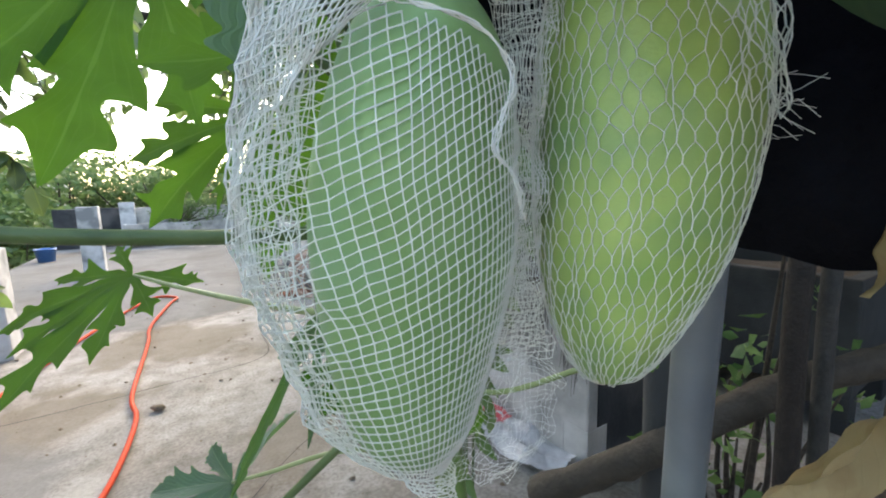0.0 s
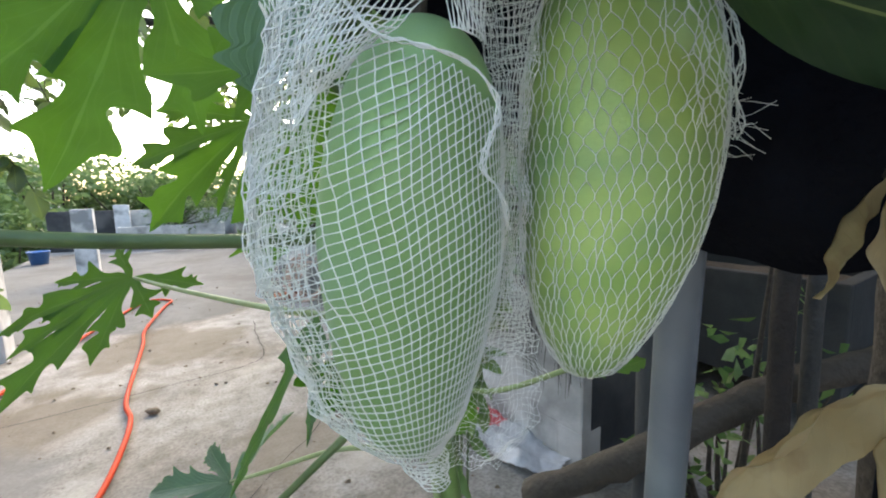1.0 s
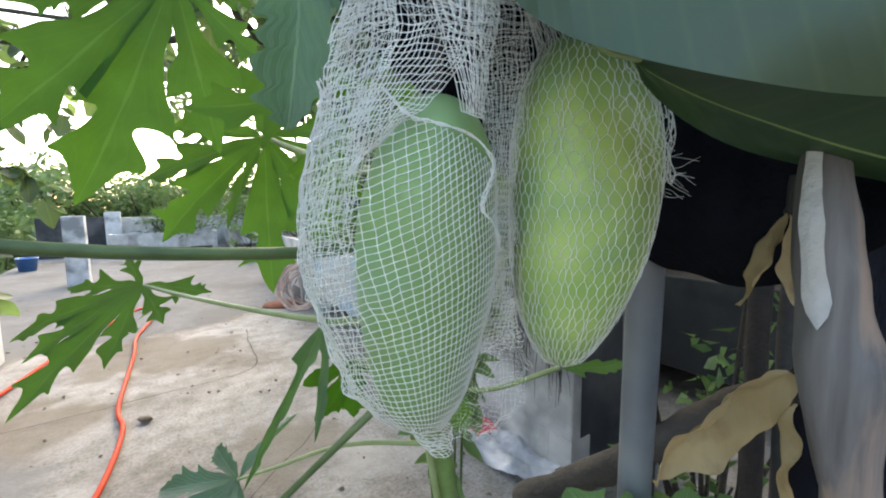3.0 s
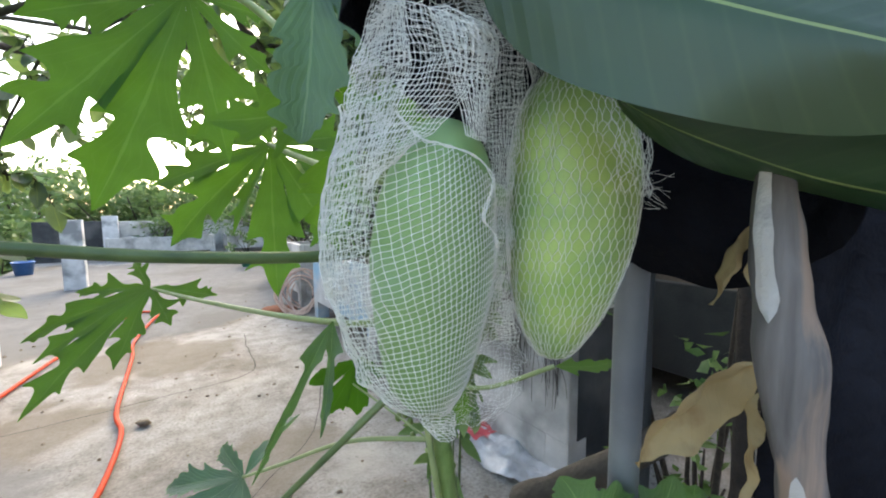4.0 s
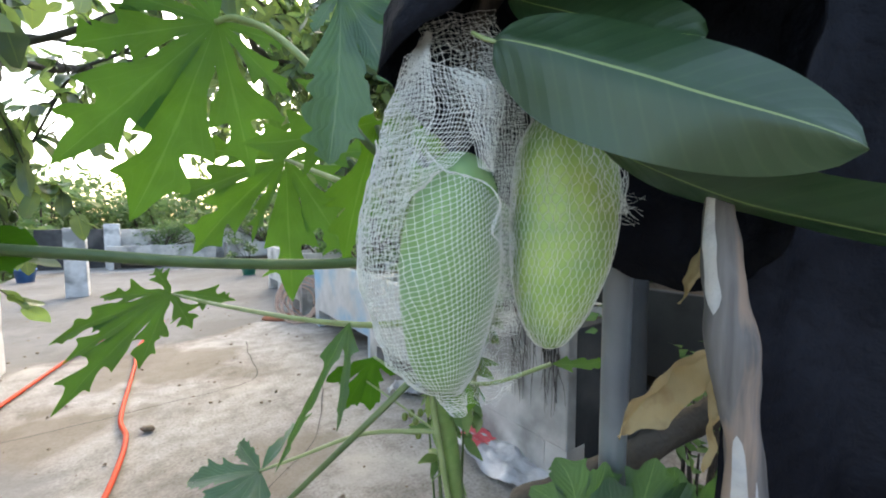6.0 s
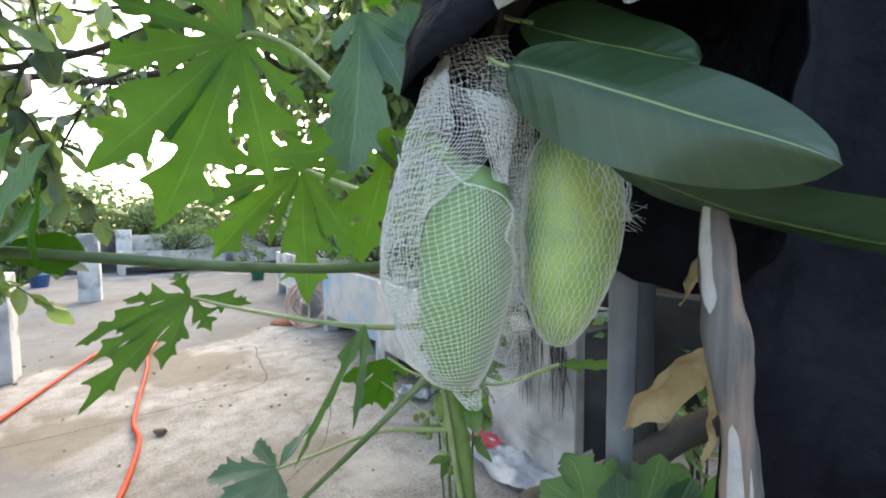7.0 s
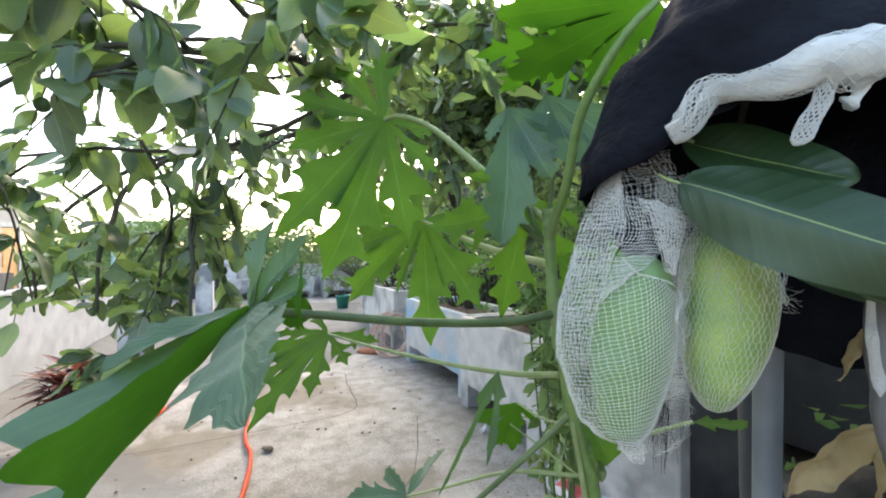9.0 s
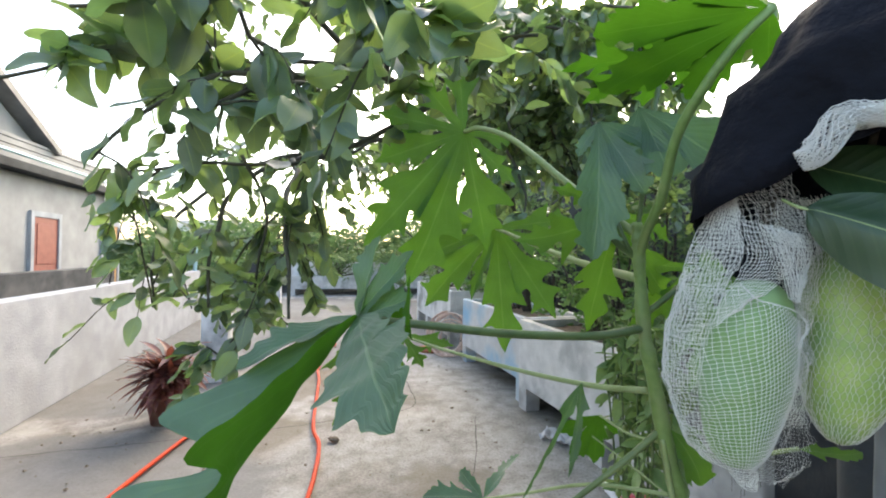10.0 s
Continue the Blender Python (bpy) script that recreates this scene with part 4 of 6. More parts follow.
for i, (x, y, z, r) in enumerate(((-0.6, 8.6, 2.3, 1.7), (1.6, 7.0, 2.5, 1.7), (-2.2, 11.5, 2.0, 1.6), (3.6, 5.6, 2.2, 1.5))):
    bush("garden_tree", (x, y, z), r, 3000, 0.11, M_FARLEAF, "leafy tree standing over the planter row", "tree", (1, 1, 0.95), 60 + i, 30, (x, y, 0.0), "trees by the planters")

# hazy blocks in the distance
for i, (x, y, w, d, h) in enumerate(((-89, 88, 14, 9, 13),)):
    b = thing("apartment_block", "pale hazy apartment block far off", "building", (x, y, -4), "distant blocks")
    bm = bmesh.new()
    box(bm, (-w / 2, -d / 2, 0), (w / 2, d / 2, h), 0.05)
    part("wall", bm, M_HAZE, b, smooth=False)
    wm = None
    for fz in range(2, int(h / 3) + 1):
        for fx in range(int(w / 2.4)):
            if wm is None:
                bm = bmesh.new()
                box(bm, (-0.55, -0.06, 0), (0.55, 0.06, 1.3), 0.02)
                wm = mesh_of("window", bm, M_HAZEWIN, False)
            o = new("window", wm)
            o.parent = b
            o.location = (-w / 2 + 1.4 + fx * 2.4, -d / 2, (fz - 1) * 3 + 1.0)


# ---- neighbour's house behind the west wall ----
house = thing("house", "weathered grey concrete house next door with a red door", "house", (0, 0, 0))
house.matrix_world = TERRACE
HX = -5.0
bm = bmesh.new()
box(bm, (HX - 6, 2.0, -4), (HX, 11.9, 2.60), 0.02)
part("wall", bm, M_FACADE, house, smooth=False)
bm = bmesh.new()
box(bm, (HX - 6, 2.2, 2.74), (HX - 0.15, 11.6, 3.25), 0.02)
part("upper_wall", bm, M_FACADE, house, smooth=False)
bm = bmesh.new()
box(bm, (HX - 6.2, 1.8, 2.60), (HX + 0.25, 12.0, 2.74), 0.02)
part("eave_slab", bm, M_CEMENT, house, "dark stained concrete eave", smooth=False)
bm = bmesh.new()
tri = [bm.verts.new(c) for c in ((HX - 0.3, 4.0, 3.25), (HX - 0.3, 9.3, 3.25), (HX - 0.3, 4.0, 6.1), (HX - 5.5, 4.0, 3.25), (HX - 5.5, 9.3, 3.25), (HX - 5.5, 4.0, 6.1))]
for q in ((0, 1, 2), (5, 4, 3), (1, 4, 5, 2), (0, 2, 5, 3)):
    bm.faces.new([tri[i] for i in q])
part("gable", bm, M_FACADE, house, smooth=False)
bm = bmesh.new()
r = [bm.verts.new(c) for c in ((HX - 0.05, 3.7, 6.30), (HX - 0.05, 9.6, 3.14), (HX - 5.8, 9.6, 3.14), (HX - 5.8, 3.7, 6.30))]
r2 = [bm.verts.new(v.co + Vector((0, 0.03, 0.12))) for v in r]
bm.faces.new(r[::-1])
bm.faces.new(r2)
for i in range(4):
    bm.faces.new((r[i], r[(i + 1) % 4], r2[(i + 1) % 4], r2[i]))
part("roof", bm, M_ROOF, house, "dark corrugated sheet roof", smooth=False)


def house_door(y0, y1, material, label):
    bm = bmesh.new()
    for a, b, c, d in ((y0 - 0.09, y0, 0.0, 2.02), (y1, y1 + 0.09, 0.0, 2.02), (y0, y1, 1.92, 2.02)):
        box(bm, (HX - 0.04, a, c), (HX + 0.05, b, d), 0.008)
    fr = part("door_frame", bm, M_WALL, house, smooth=False)
    bm = bmesh.new()
    box(bm, (HX - 0.02, y0, 0.02), (HX + 0.025, y1, 1.92), 0.006)
    for za, zb in ((0.2, 0.95), (1.1, 1.8)):
        box(bm, (HX + 0.026, y0 + 0.1, za), (HX + 0.036, y1 - 0.1, zb), 0.004)
    part("door", bm, material, house, label, smooth=False)


house_door(8.67, 9.38, M_DOOR_RED, "closed red panel door")
house_door(11.1, 11.8, M_DOOR_WOOD, "closed ochre wooden door")
bm = bmesh.new()
tube(bm, [(HX + 0.22, 1.8, 2.86), (HX + 0.22, 11.9, 2.84)], 0.03, 8)
part("drain_pipe", bm, M_PAINTBLUE, house, "pale blue drain pipe along the eave")
for dz in (0.12, 0.22):
    bm = bmesh.new()
    tube(bm, [(HX + 0.20, 1.8, 2.86 + dz), (HX + 0.20, 6, 2.82 + dz), (HX + 0.2, 11.9, 2.86 + dz)], 0.008, 5)
    part("cable", bm, M_CLOTH, house)
# dark kerb of the neighbour's yard behind the wall
slab("wall_neighbour", (-4.35, -3.0, -4.0), (-4.15, 9.6, 1.04), M_DARKWALL, "dark cement wall of the neighbouring yard")
bm = bmesh.new()
tube(bm, [tpos(-2.63, 9.15, 0.9), tpos(-2.63, 9.15, 1.75)], 0.035, 8)
tagged(part("pole", bm, M_PAINTBLUE), "pale blue painted pole rising from the wall", "pole")
bm = bmesh.new()
tube(bm, spline([tpos(-2.63, 5.6, 0.97), tpos(-2.60, 5.7, 1.5), tpos(-2.56, 5.9, 2.0)], 6), 0.008, 6)
tagged(part("iron_rod", bm, M_WOOD_DARK), "thin rusty iron rod sticking up from the wall", "rod")


# ---- dark corner at the right: pipe, posts, log ----
bm = bmesh.new()
tube(bm, [(0.178 - 0.05 * (z - 1.15), 0.288 - 0.12 * (z - 1.15), z) for z in np.linspace(0, 1.44, 14)], 0.0150, 24)
tagged(part("pipe_post", bm, M_PIPE), "upright grey plastic pipe post", "pipe")

stick = thing("wooden_stake", "weathered grey wooden stake with peeled pale patches", "stake", (0.20, 0.10, 0))


def stake_r(t):
    return 0.0116 + 0.0034 * math.exp(-((t - 0.70) / 0.08) ** 2) - 0.0042 * max(0, (t - 0.8) / 0.2) ** 1.2 + 0.0004 * math.sin(23 * t)


bm = bmesh.new()
st = spline([(0.20, 0.10, 0.0), (0.185, 0.092, 0.7), (0.176, 0.090, 1.05), (0.173, 0.091, 1.16), (0.168, 0.092, 1.205), (0.163, 0.094, 1.245), (0.158, 0.100, 1.30), (0.157, 0.103, 1.338)], 10)
tube(bm, [p - Vector((0.20, 0.10, 0)) for p in st], stake_r, 22, rough=0.22)
part("shaft", bm, M_STICK, stick)


def peeled(a, b, lo, hi):
    """A pale strip where the bark has come off, wrapping part of the shaft."""
    bm = bmesh.new()
    rows, n = [], len(st) - 1
    ia, ib = int(a * n), int(b * n)
    for i in range(ia, ib + 1):
        t = i / n
        f = (i - ia) / max(1, ib - ia)
        r = stake_r(t) + 0.0011
        c = st[i] - Vector((0.20, 0.10, 0))
        nar = min(1.0, math.sqrt(max(0.002, 8 * f * (1 - f) if b < 1 else 8 * f))) * (1 + 0.18 * noise.noise(Vector((f * 6, a * 9, 3))) + 0.14 * noise.noise(Vector((f * 45, a * 9, 8))))
        mid, hw = radians((lo + hi) / 2), radians((hi - lo) / 2) * nar * (1 + 0.25 * noise.noise(Vector((f * 5, a, 0))))
        rows.append([bm.verts.new(c + Vector((math.cos(mid + hw * k / 4), math.sin(mid + hw * k / 4), 0)) * r) for k in range(-4, 5)])
    for p, q in zip(rows, rows[1:]):
        for k in range(8):
            bm.faces.new((p[k], p[k + 1], q[k + 1], q[k]))
    part("peeled_patch", bm, M_PEELED, stick, "pale patch of bare wood")


peeled(0.76, 1.0, 180, 222)
peeled(0.10, 0.50, 200, 240)
peeled(0.10, 0.44, 256, 268)


# post and log materials have the shade mixed into their colour
for (x, y, w, mt, lb) in ((0.80, 0.92, 0.026, M_WOOD_DARK, "brown rotting wooden post, darkened for the corner's shade"), (0.90, 0.95, 0.02, M_WOOD_GREY, "thin grey wooden post"), (0.62, 1.15, 0.05, M_CEMENT, "slim concrete post in the shade")):
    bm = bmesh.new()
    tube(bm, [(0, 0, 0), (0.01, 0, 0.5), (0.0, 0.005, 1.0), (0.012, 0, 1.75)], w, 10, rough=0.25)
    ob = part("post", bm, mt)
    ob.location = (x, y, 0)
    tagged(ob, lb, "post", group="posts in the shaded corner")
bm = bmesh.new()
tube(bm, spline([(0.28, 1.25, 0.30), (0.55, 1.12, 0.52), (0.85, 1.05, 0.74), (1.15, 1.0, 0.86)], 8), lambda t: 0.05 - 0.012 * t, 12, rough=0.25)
tagged(part("log", bm, M_LOG), "leaning log, its colour darkened for the corner's shade", "log")
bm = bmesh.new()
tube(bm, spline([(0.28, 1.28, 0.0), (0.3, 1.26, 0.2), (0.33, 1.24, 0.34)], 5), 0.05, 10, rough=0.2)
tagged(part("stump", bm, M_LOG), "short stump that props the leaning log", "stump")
bush("corner_weeds", (0.95, 1.25, 0.8), 0.42, 150, 0.07, M_WEED, "shaded blue-green weeds in the corner", "weeds", (1, 0.5, 1.2), 21, 12, (0.95, 1.25, 0.0))

# the mango tree that bears the fruits: its trunk behind the cloth, an unseen crown added overhead to shade the corner
mango_tree = thing("mango_tree", "mango tree behind the dark cloth, its unseen leafy crown added for shade", "tree", (0.62, 0.50, 0.0))
bm = bmesh.new()
tube(bm, spline([(0, 0, 0), (0.02, 0.02, 0.8), (-0.02, 0.0, 1.5), (0.05, 0.05, 2.2)], 8), lambda t: 0.045 - 0.02 * t, 12, rough=0.2)
part("trunk", bm, M_BARK, mango_tree)
bm = bmesh.new()
tube(bm, spline([(-0.01, 0.0, 1.62), (-0.25, -0.15, 1.64), (-0.50, -0.29, 1.60), (-0.58, -0.285, 1.53), (-0.615, -0.275, 1.468)], 8), lambda t: 0.016 - 0.006 * t, 10, rough=0.15)
part("limb", bm, M_BARK, mango_tree)
rnd = random.Random(77)
wood, lv = bmesh.new(), []
for k in range(26):
    c = Vector((rnd.uniform(-0.05, 1.5), rnd.uniform(-0.15, 1.3), rnd.uniform(1.75, 2.4)))
    tube(wood, spline([(0.02, 0.02, 1.9), tuple(c * 0.5 + Vector((0, 0, 1.0))), tuple(c)], 5), lambda t: 0.016 - 0.012 * t, 6)
    for _ in range(24):
        lv.append((c + Vector((rnd.gauss(0, 0.05), rnd.gauss(0, 0.05), rnd.gauss(0, 0.04))), Vector((rnd.gauss(0, 1), rnd.gauss(0, 1), rnd.uniform(-0.9, 0.2)))))
part("wood", wood, M_BARK, mango_tree)["kind"] = "stuff"
MLEAF = mesh_of("leaf", blade_bm(0.20, 0.055, 0.25, 0.3, 0.05, 2, 9, 4, 0.86), M_MANGO_LEAF)
for i, (p, d) in enumerate(lv):
    if i >= 300:
        break
    o = new("leaf", MLEAF)
    o.parent = mango_tree
    o.matrix_basis = basis(p, d, (rnd.gauss(0, 0.4), rnd.gauss(0, 0.4), 1)) @ Matrix.Scale(rnd.uniform(1.2, 1.9), 4)
co = np.empty(len(MLEAF.vertices) * 3)
MLEAF.vertices.foreach_get("co", co)
co = co.reshape(-1, 3)
vv, ff = [], []
fs = [tuple(p.vertices) for p in MLEAF.polygons]
# dense extra leaves out of view, there only to hold off sky light
for _ in range(1500):
    p = Vector((rnd.uniform(0.25, 1.7), rnd.uniform(0.1, 2.0), rnd.uniform(1.55, 2.2)))
    M = np.array(basis(p, (rnd.gauss(0, 1), rnd.gauss(0, 1), rnd.uniform(-0.6, 0.1)), (rnd.gauss(0, 0.4), rnd.gauss(0, 0.4), 1)) @ Matrix.Scale(1.4, 4))
    k = len(vv)
    vv.extend((co @ M[:3, :3].T + M[:3, 3]).tolist())
    ff.extend([tuple(k + i for i in f) for f in fs])
me = bpy.data.meshes.new("crown")
me.from_pydata(vv, [], ff)
me.uv_layers.new(name="UVMap")
me.materials.append(M_MANGO_LEAF)
crown = new("crown", me)
crown.parent = mango_tree
crown["kind"] = "stuff"



# ---- mangoes ----
def mango(name, rows, deep, material, label):
    """A hanging mango from rows of (height, middle, half-width), stalk end first, a little flatter from front to back."""
    top = Vector((rows[0][1], deep(rows[0][0]), rows[0][0]))
    th = thing(name, label, "mango", tuple(top))
    z, c, r = (np.array(q) for q in zip(*[tuple(v) for v in spline(rows, 7)]))
    bm = bmesh.new()
    n, rings = 56, []
    for k in range(len(z)):
        ring = []
        for i in range(n):
            a = 2 * math.pi * i / n
            q = Vector((math.cos(a), math.sin(a), 0)) * max(0.0004, r[k])
            q *= 1 + 0.018 * noise.noise(Vector((1.5 * math.cos(a), 1.5 * math.sin(a), 40 * z[k])))
            ring.append(bm.verts.new(Vector((c[k] + q.x, deep(z[k]) + 0.92 * q.y, z[k])) - top))
        rings.append(ring)
    for p, q in zip(rings, rings[1:]):
        for i in range(n):
            bm.faces.new((p[i], q[i], q[(i + 1) % n], p[(i + 1) % n]))
    bm.faces.new(rings[0])
    bm.faces.new(rings[-1][::-1])
    part("skin", bm, material, th)
    bm = bmesh.new()
    tube(bm, spline([(0, 0, -0.004), (0.002, 0.002, 0.02), (0.012, 0.004, 0.07), (0.03, 0.0, 0.16)], 6), 0.0032, 8)
    part("stalk", bm, M_BARK, th)
    return th


# height, middle, half-width
GREEN = [(1.3695, -0.006, 0.0005), (1.3675, -0.006, 0.011), (1.360, -0.006, 0.0205), (1.346, -0.0065, 0.0285), (1.330, -0.008, 0.0335), (1.312, -0.0105, 0.0365), (1.290, -0.012, 0.0385), (1.268, -0.0132, 0.0382),
         (1.246, -0.0145, 0.0352), (1.224, -0.0160, 0.0310), (1.204, -0.0164, 0.0258), (1.191, -0.0158, 0.0192), (1.1845, -0.0155, 0.0120), (1.1825, -0.015, 0.0005)]
YELLOW = [(1.41, 0.079, 0.0005), (1.4074, 0.079, 0.012), (1.3977, 0.079, 0.023), (1.3814, 0.0795, 0.0335), (1.359, 0.0798, 0.0392), (1.3345, 0.08, 0.0414), (1.31, 0.079, 0.041), (1.2855, 0.077, 0.0382),
          (1.2631, 0.0742, 0.033), (1.2427, 0.0715, 0.0255), (1.2274, 0.07, 0.0168), (1.2187, 0.0695, 0.0095), (1.2153, 0.0695, 0.0005)]
DEEP_Y = 0.172


def deep_g(z):
    """The green mango hangs with its tip swung a little away."""
    return 0.160 + 0.10 * (1.28 - z)


mango("mango", GREEN, deep_g, M_FRUIT_A, "large pale green mango hanging in a white net")
mango("mango", YELLOW, lambda z: DEEP_Y, M_FRUIT_B, "yellow-green mango with a pointed tip in a net")


# ---- net bags: every strand is a thread of its own, meeting at knots ----
def strands(bm, at, nu, nv, thread, ring=False, keep=None, knot=1.5):
    """Square mesh over a surface at(u, v), u and v from 0 to 1; threads thicken a little at the knots."""
    grid = {(i, j): at(i / nu, j / nv) for i in range(nu + (0 if ring else 1)) for j in range(nv + 1)}
    for (i, j), p in grid.items():
        for e in ((i + 1, j), (i, j + 1)):
            if ring:
                e = (e[0] % nu, e[1])
            q = grid.get(e)
            if q is None or p is None or (q - p).length < 0.0002 or (keep and not keep(p.lerp(q, 0.5))):
                continue
            m = p.lerp(q, 0.5)
            tube(bm, (p, m, q), lambda t: thread * (knot - (knot - 1) * (1 - abs(2 * t - 1)) ** 0.5), 4, cap=False)


def long_cells(bm, at, around, rows, thread, keep=None, slack=0.18):
    """Long six-sided cells, as in a net pulled lengthwise: threads run together at each knot for a short way."""
    for j in range(rows):
        for i in range(around):
            o = 0.5 * (j % 2)
            p0, p1 = at((i + o) / around, (j - slack) / rows), at((i + o) / around, (j + slack) / rows)
            if not keep or keep(p0):
                tube(bm, (p0, p1), thread * 1.45, 4, cap=False)
            for e in (0.5, -0.5):
                q = at((i + o + e) / around, (j + 1 - slack) / rows)
                if keep and not keep(q):
                    continue
                m = p1.lerp(q, 0.5) + (q - p1).cross(Vector((0, 1, 0))) * (0.035 if e > 0 else -0.035)
                tube(bm, (p1, m, q), thread, 4, cap=False)


def net_patch(bm, left, right, nu, nv, thread, bulge=0.0, wob=0.002, seed=0, skew=0.0):
    """A crumpled sheet of net between two edge lines."""
    lf, rt = spline(left, 10), spline(right, 10)

    def along(line, v):
        k = max(0.0, min(1.0, v)) * (len(line) - 1)
        i = min(int(k), len(line) - 2)
        return line[i].lerp(line[i + 1], k - i)

    def at(u, v):
        p = along(lf, v + skew * u).lerp(along(rt, v + skew * u), u)
        n = Vector((noise.noise(p * 70 + Vector((seed, 0, 0))), noise.noise(p * 55 + Vector((0, seed, 0))) * 2.0, noise.noise(p * 80 + Vector((0, 0, seed)))))
        f = Vector((noise.noise(p * 190 + Vector((seed, 3, 0))), noise.noise(p * 170 + Vector((5, seed, 0))), noise.noise(p * 200 + Vector((0, 7, seed))))) * 0.45
        return p + Vector((0, -bulge * math.sin(math.pi * u), 0)) + (n + f) * wob
    strands(bm, at, nu, nv, thread)


net1 = thing("fruit_net", "loose white knotted net bag around the green mango", "net bag", (0, 0, 0))
# how far the bag hangs off to the left of the fruit, by height
LOOSE = [(1.150, 0.000), (1.172, 0.006), (1.186, 0.012), (1.20, 0.017), (1.222, 0.0185), (1.25, 0.0245), (1.275, 0.030), (1.30, 0.0315), (1.335, 0.034), (1.36, 0.040), (1.40, 0.036)]
GZ, GC, GR = (np.array(q)[::-1] for q in zip(*[tuple(v) for v in spline(GREEN, 5)]))


def bag_at(u, v):
    """The bag round the green mango: tight in front, slack at its side and under it."""
    f = (u + 0.10 * v) % 1.0
    a = 2 * math.pi * (0.5 + f) + 0.30 * math.sin(2 * math.pi * f)
    # rows climb as they go round the front
    z = 1.385 - 0.202 * v + 0.026 * math.cos(a) * math.sin(math.pi * min(1.0, max(0.0, v)) ** 0.8) * (1 if math.sin(a) < 0 else -0.6)
    c, r = float(np.interp(z, GZ, GC)), float(np.interp(z, GZ, GR)) + 0.0012
    r = max(r, float(np.interp(z, (1.150, 1.168, 1.176, 1.186), (0.006, 0.009, 0.013, 0.016))), 0.022 if z > 1.35 else 0)
    ext = float(np.interp(z, [q[0] for q in LOOSE], [q[1] for q in LOOSE]))
    left = max(0.0, -math.cos(a))
    p = Vector((c + r * math.cos(a) - ext * left ** 1.3, deep_g(z) + 0.93 * r * math.sin(a) + 0.008 * left ** 2, z))
    crumple = left ** 1.2 * 0.0045 + 0.0006
    p += Vector((noise.noise(p * 85), 1.2 * noise.noise(p * 75 + Vector((4, 0, 0))), 0.6 * noise.noise(p * 90 + Vector((0, 9, 0))))) * crumple
    return p


def under_rim(p):
    """The opening of the bag leaves the fruit's shoulder bare."""
    rim = float(np.interp(p.x, (-0.05, -0.030, -0.018, -0.004, 0.010, 0.020, 0.026), (1.375, 1.366, 1.354, 1.349, 1.344, 1.334, 1.322)))
    return p.z < rim if p.y < 0.165 else p.z < 1.36


bm = bmesh.new()
strands(bm, bag_at, 80, 50, 0.00025, ring=True, keep=under_rim)
part("net_bag", bm, M_NET, net1)
bm = bmesh.new()
rim = spline([(-0.030, 0.123, 1.366), (-0.018, 0.1205, 1.3535), (-0.005, 0.1195, 1.349), (0.009, 0.120, 1.3445), (0.0185, 0.1225, 1.336), (0.0205, 0.124, 1.328), (0.0170, 0.124, 1.319), (0.0155, 0.123, 1.311), (0.0215, 0.126, 1.303), (0.0255, 0.132, 1.290)], 9)
for k in range(4):
    tube(bm, [p + Vector((noise.noise(p * 160 + Vector((k, 0, 0))), -0.4 + noise.noise(p * 120 + Vector((2, k, 0))), noise.noise(p * 160 + Vector((0, k, 5))))) * 0.0016 for p in rim], 0.00028, 5)
part("folded_seam", bm, M_NET, net1, "gathered seam of the net")
# the slack side gathered up to the knot: several crumpled layers
for k, (d, w, th_) in enumerate(((0.0, 0.0022, 0.00029), (0.006, 0.0032, 0.00029), (0.004, 0.0036, 0.00029), (0.016, 0.0032, 0.00029))):
    bm = bmesh.new()
    lft = [(-0.036 + 0.002 * k, 0.168 - d, 1.452), (-0.046 + 0.001 * k, 0.166 - d, 1.432), (-0.060, 0.166 - d, 1.395), (-0.072 + 0.001 * k, 0.165 - d, 1.350), (-0.080 + 0.003 * k, 0.163 - d, 1.305), (-0.079 + 0.004 * k, 0.160 - d, 1.262), (-0.066 + 0.003 * k, 0.158 - d, 1.225)]
    rgt = [(-0.026, 0.150 - 0.5 * d, 1.452), (-0.027, 0.140 - 0.5 * d, 1.425), (-0.024, 0.138 - 0.4 * d, 1.395), (-0.038, 0.140 - 0.4 * d, 1.355), (-0.051, 0.146, 1.305), (-0.056, 0.150, 1.262), (-0.055, 0.152, 1.225)]
    net_patch(bm, lft[:(6, 5, 4, 3)[k]], rgt[:(6, 5, 4, 3)[k]], 11, (40, 32, 26, 20)[k], th_ * 0.82, 0.004, w, 11 * k)
    part("gathered_side" if k else "outer_fold", bm, M_NET, net1, "slack side of the bag gathered up to the knot")
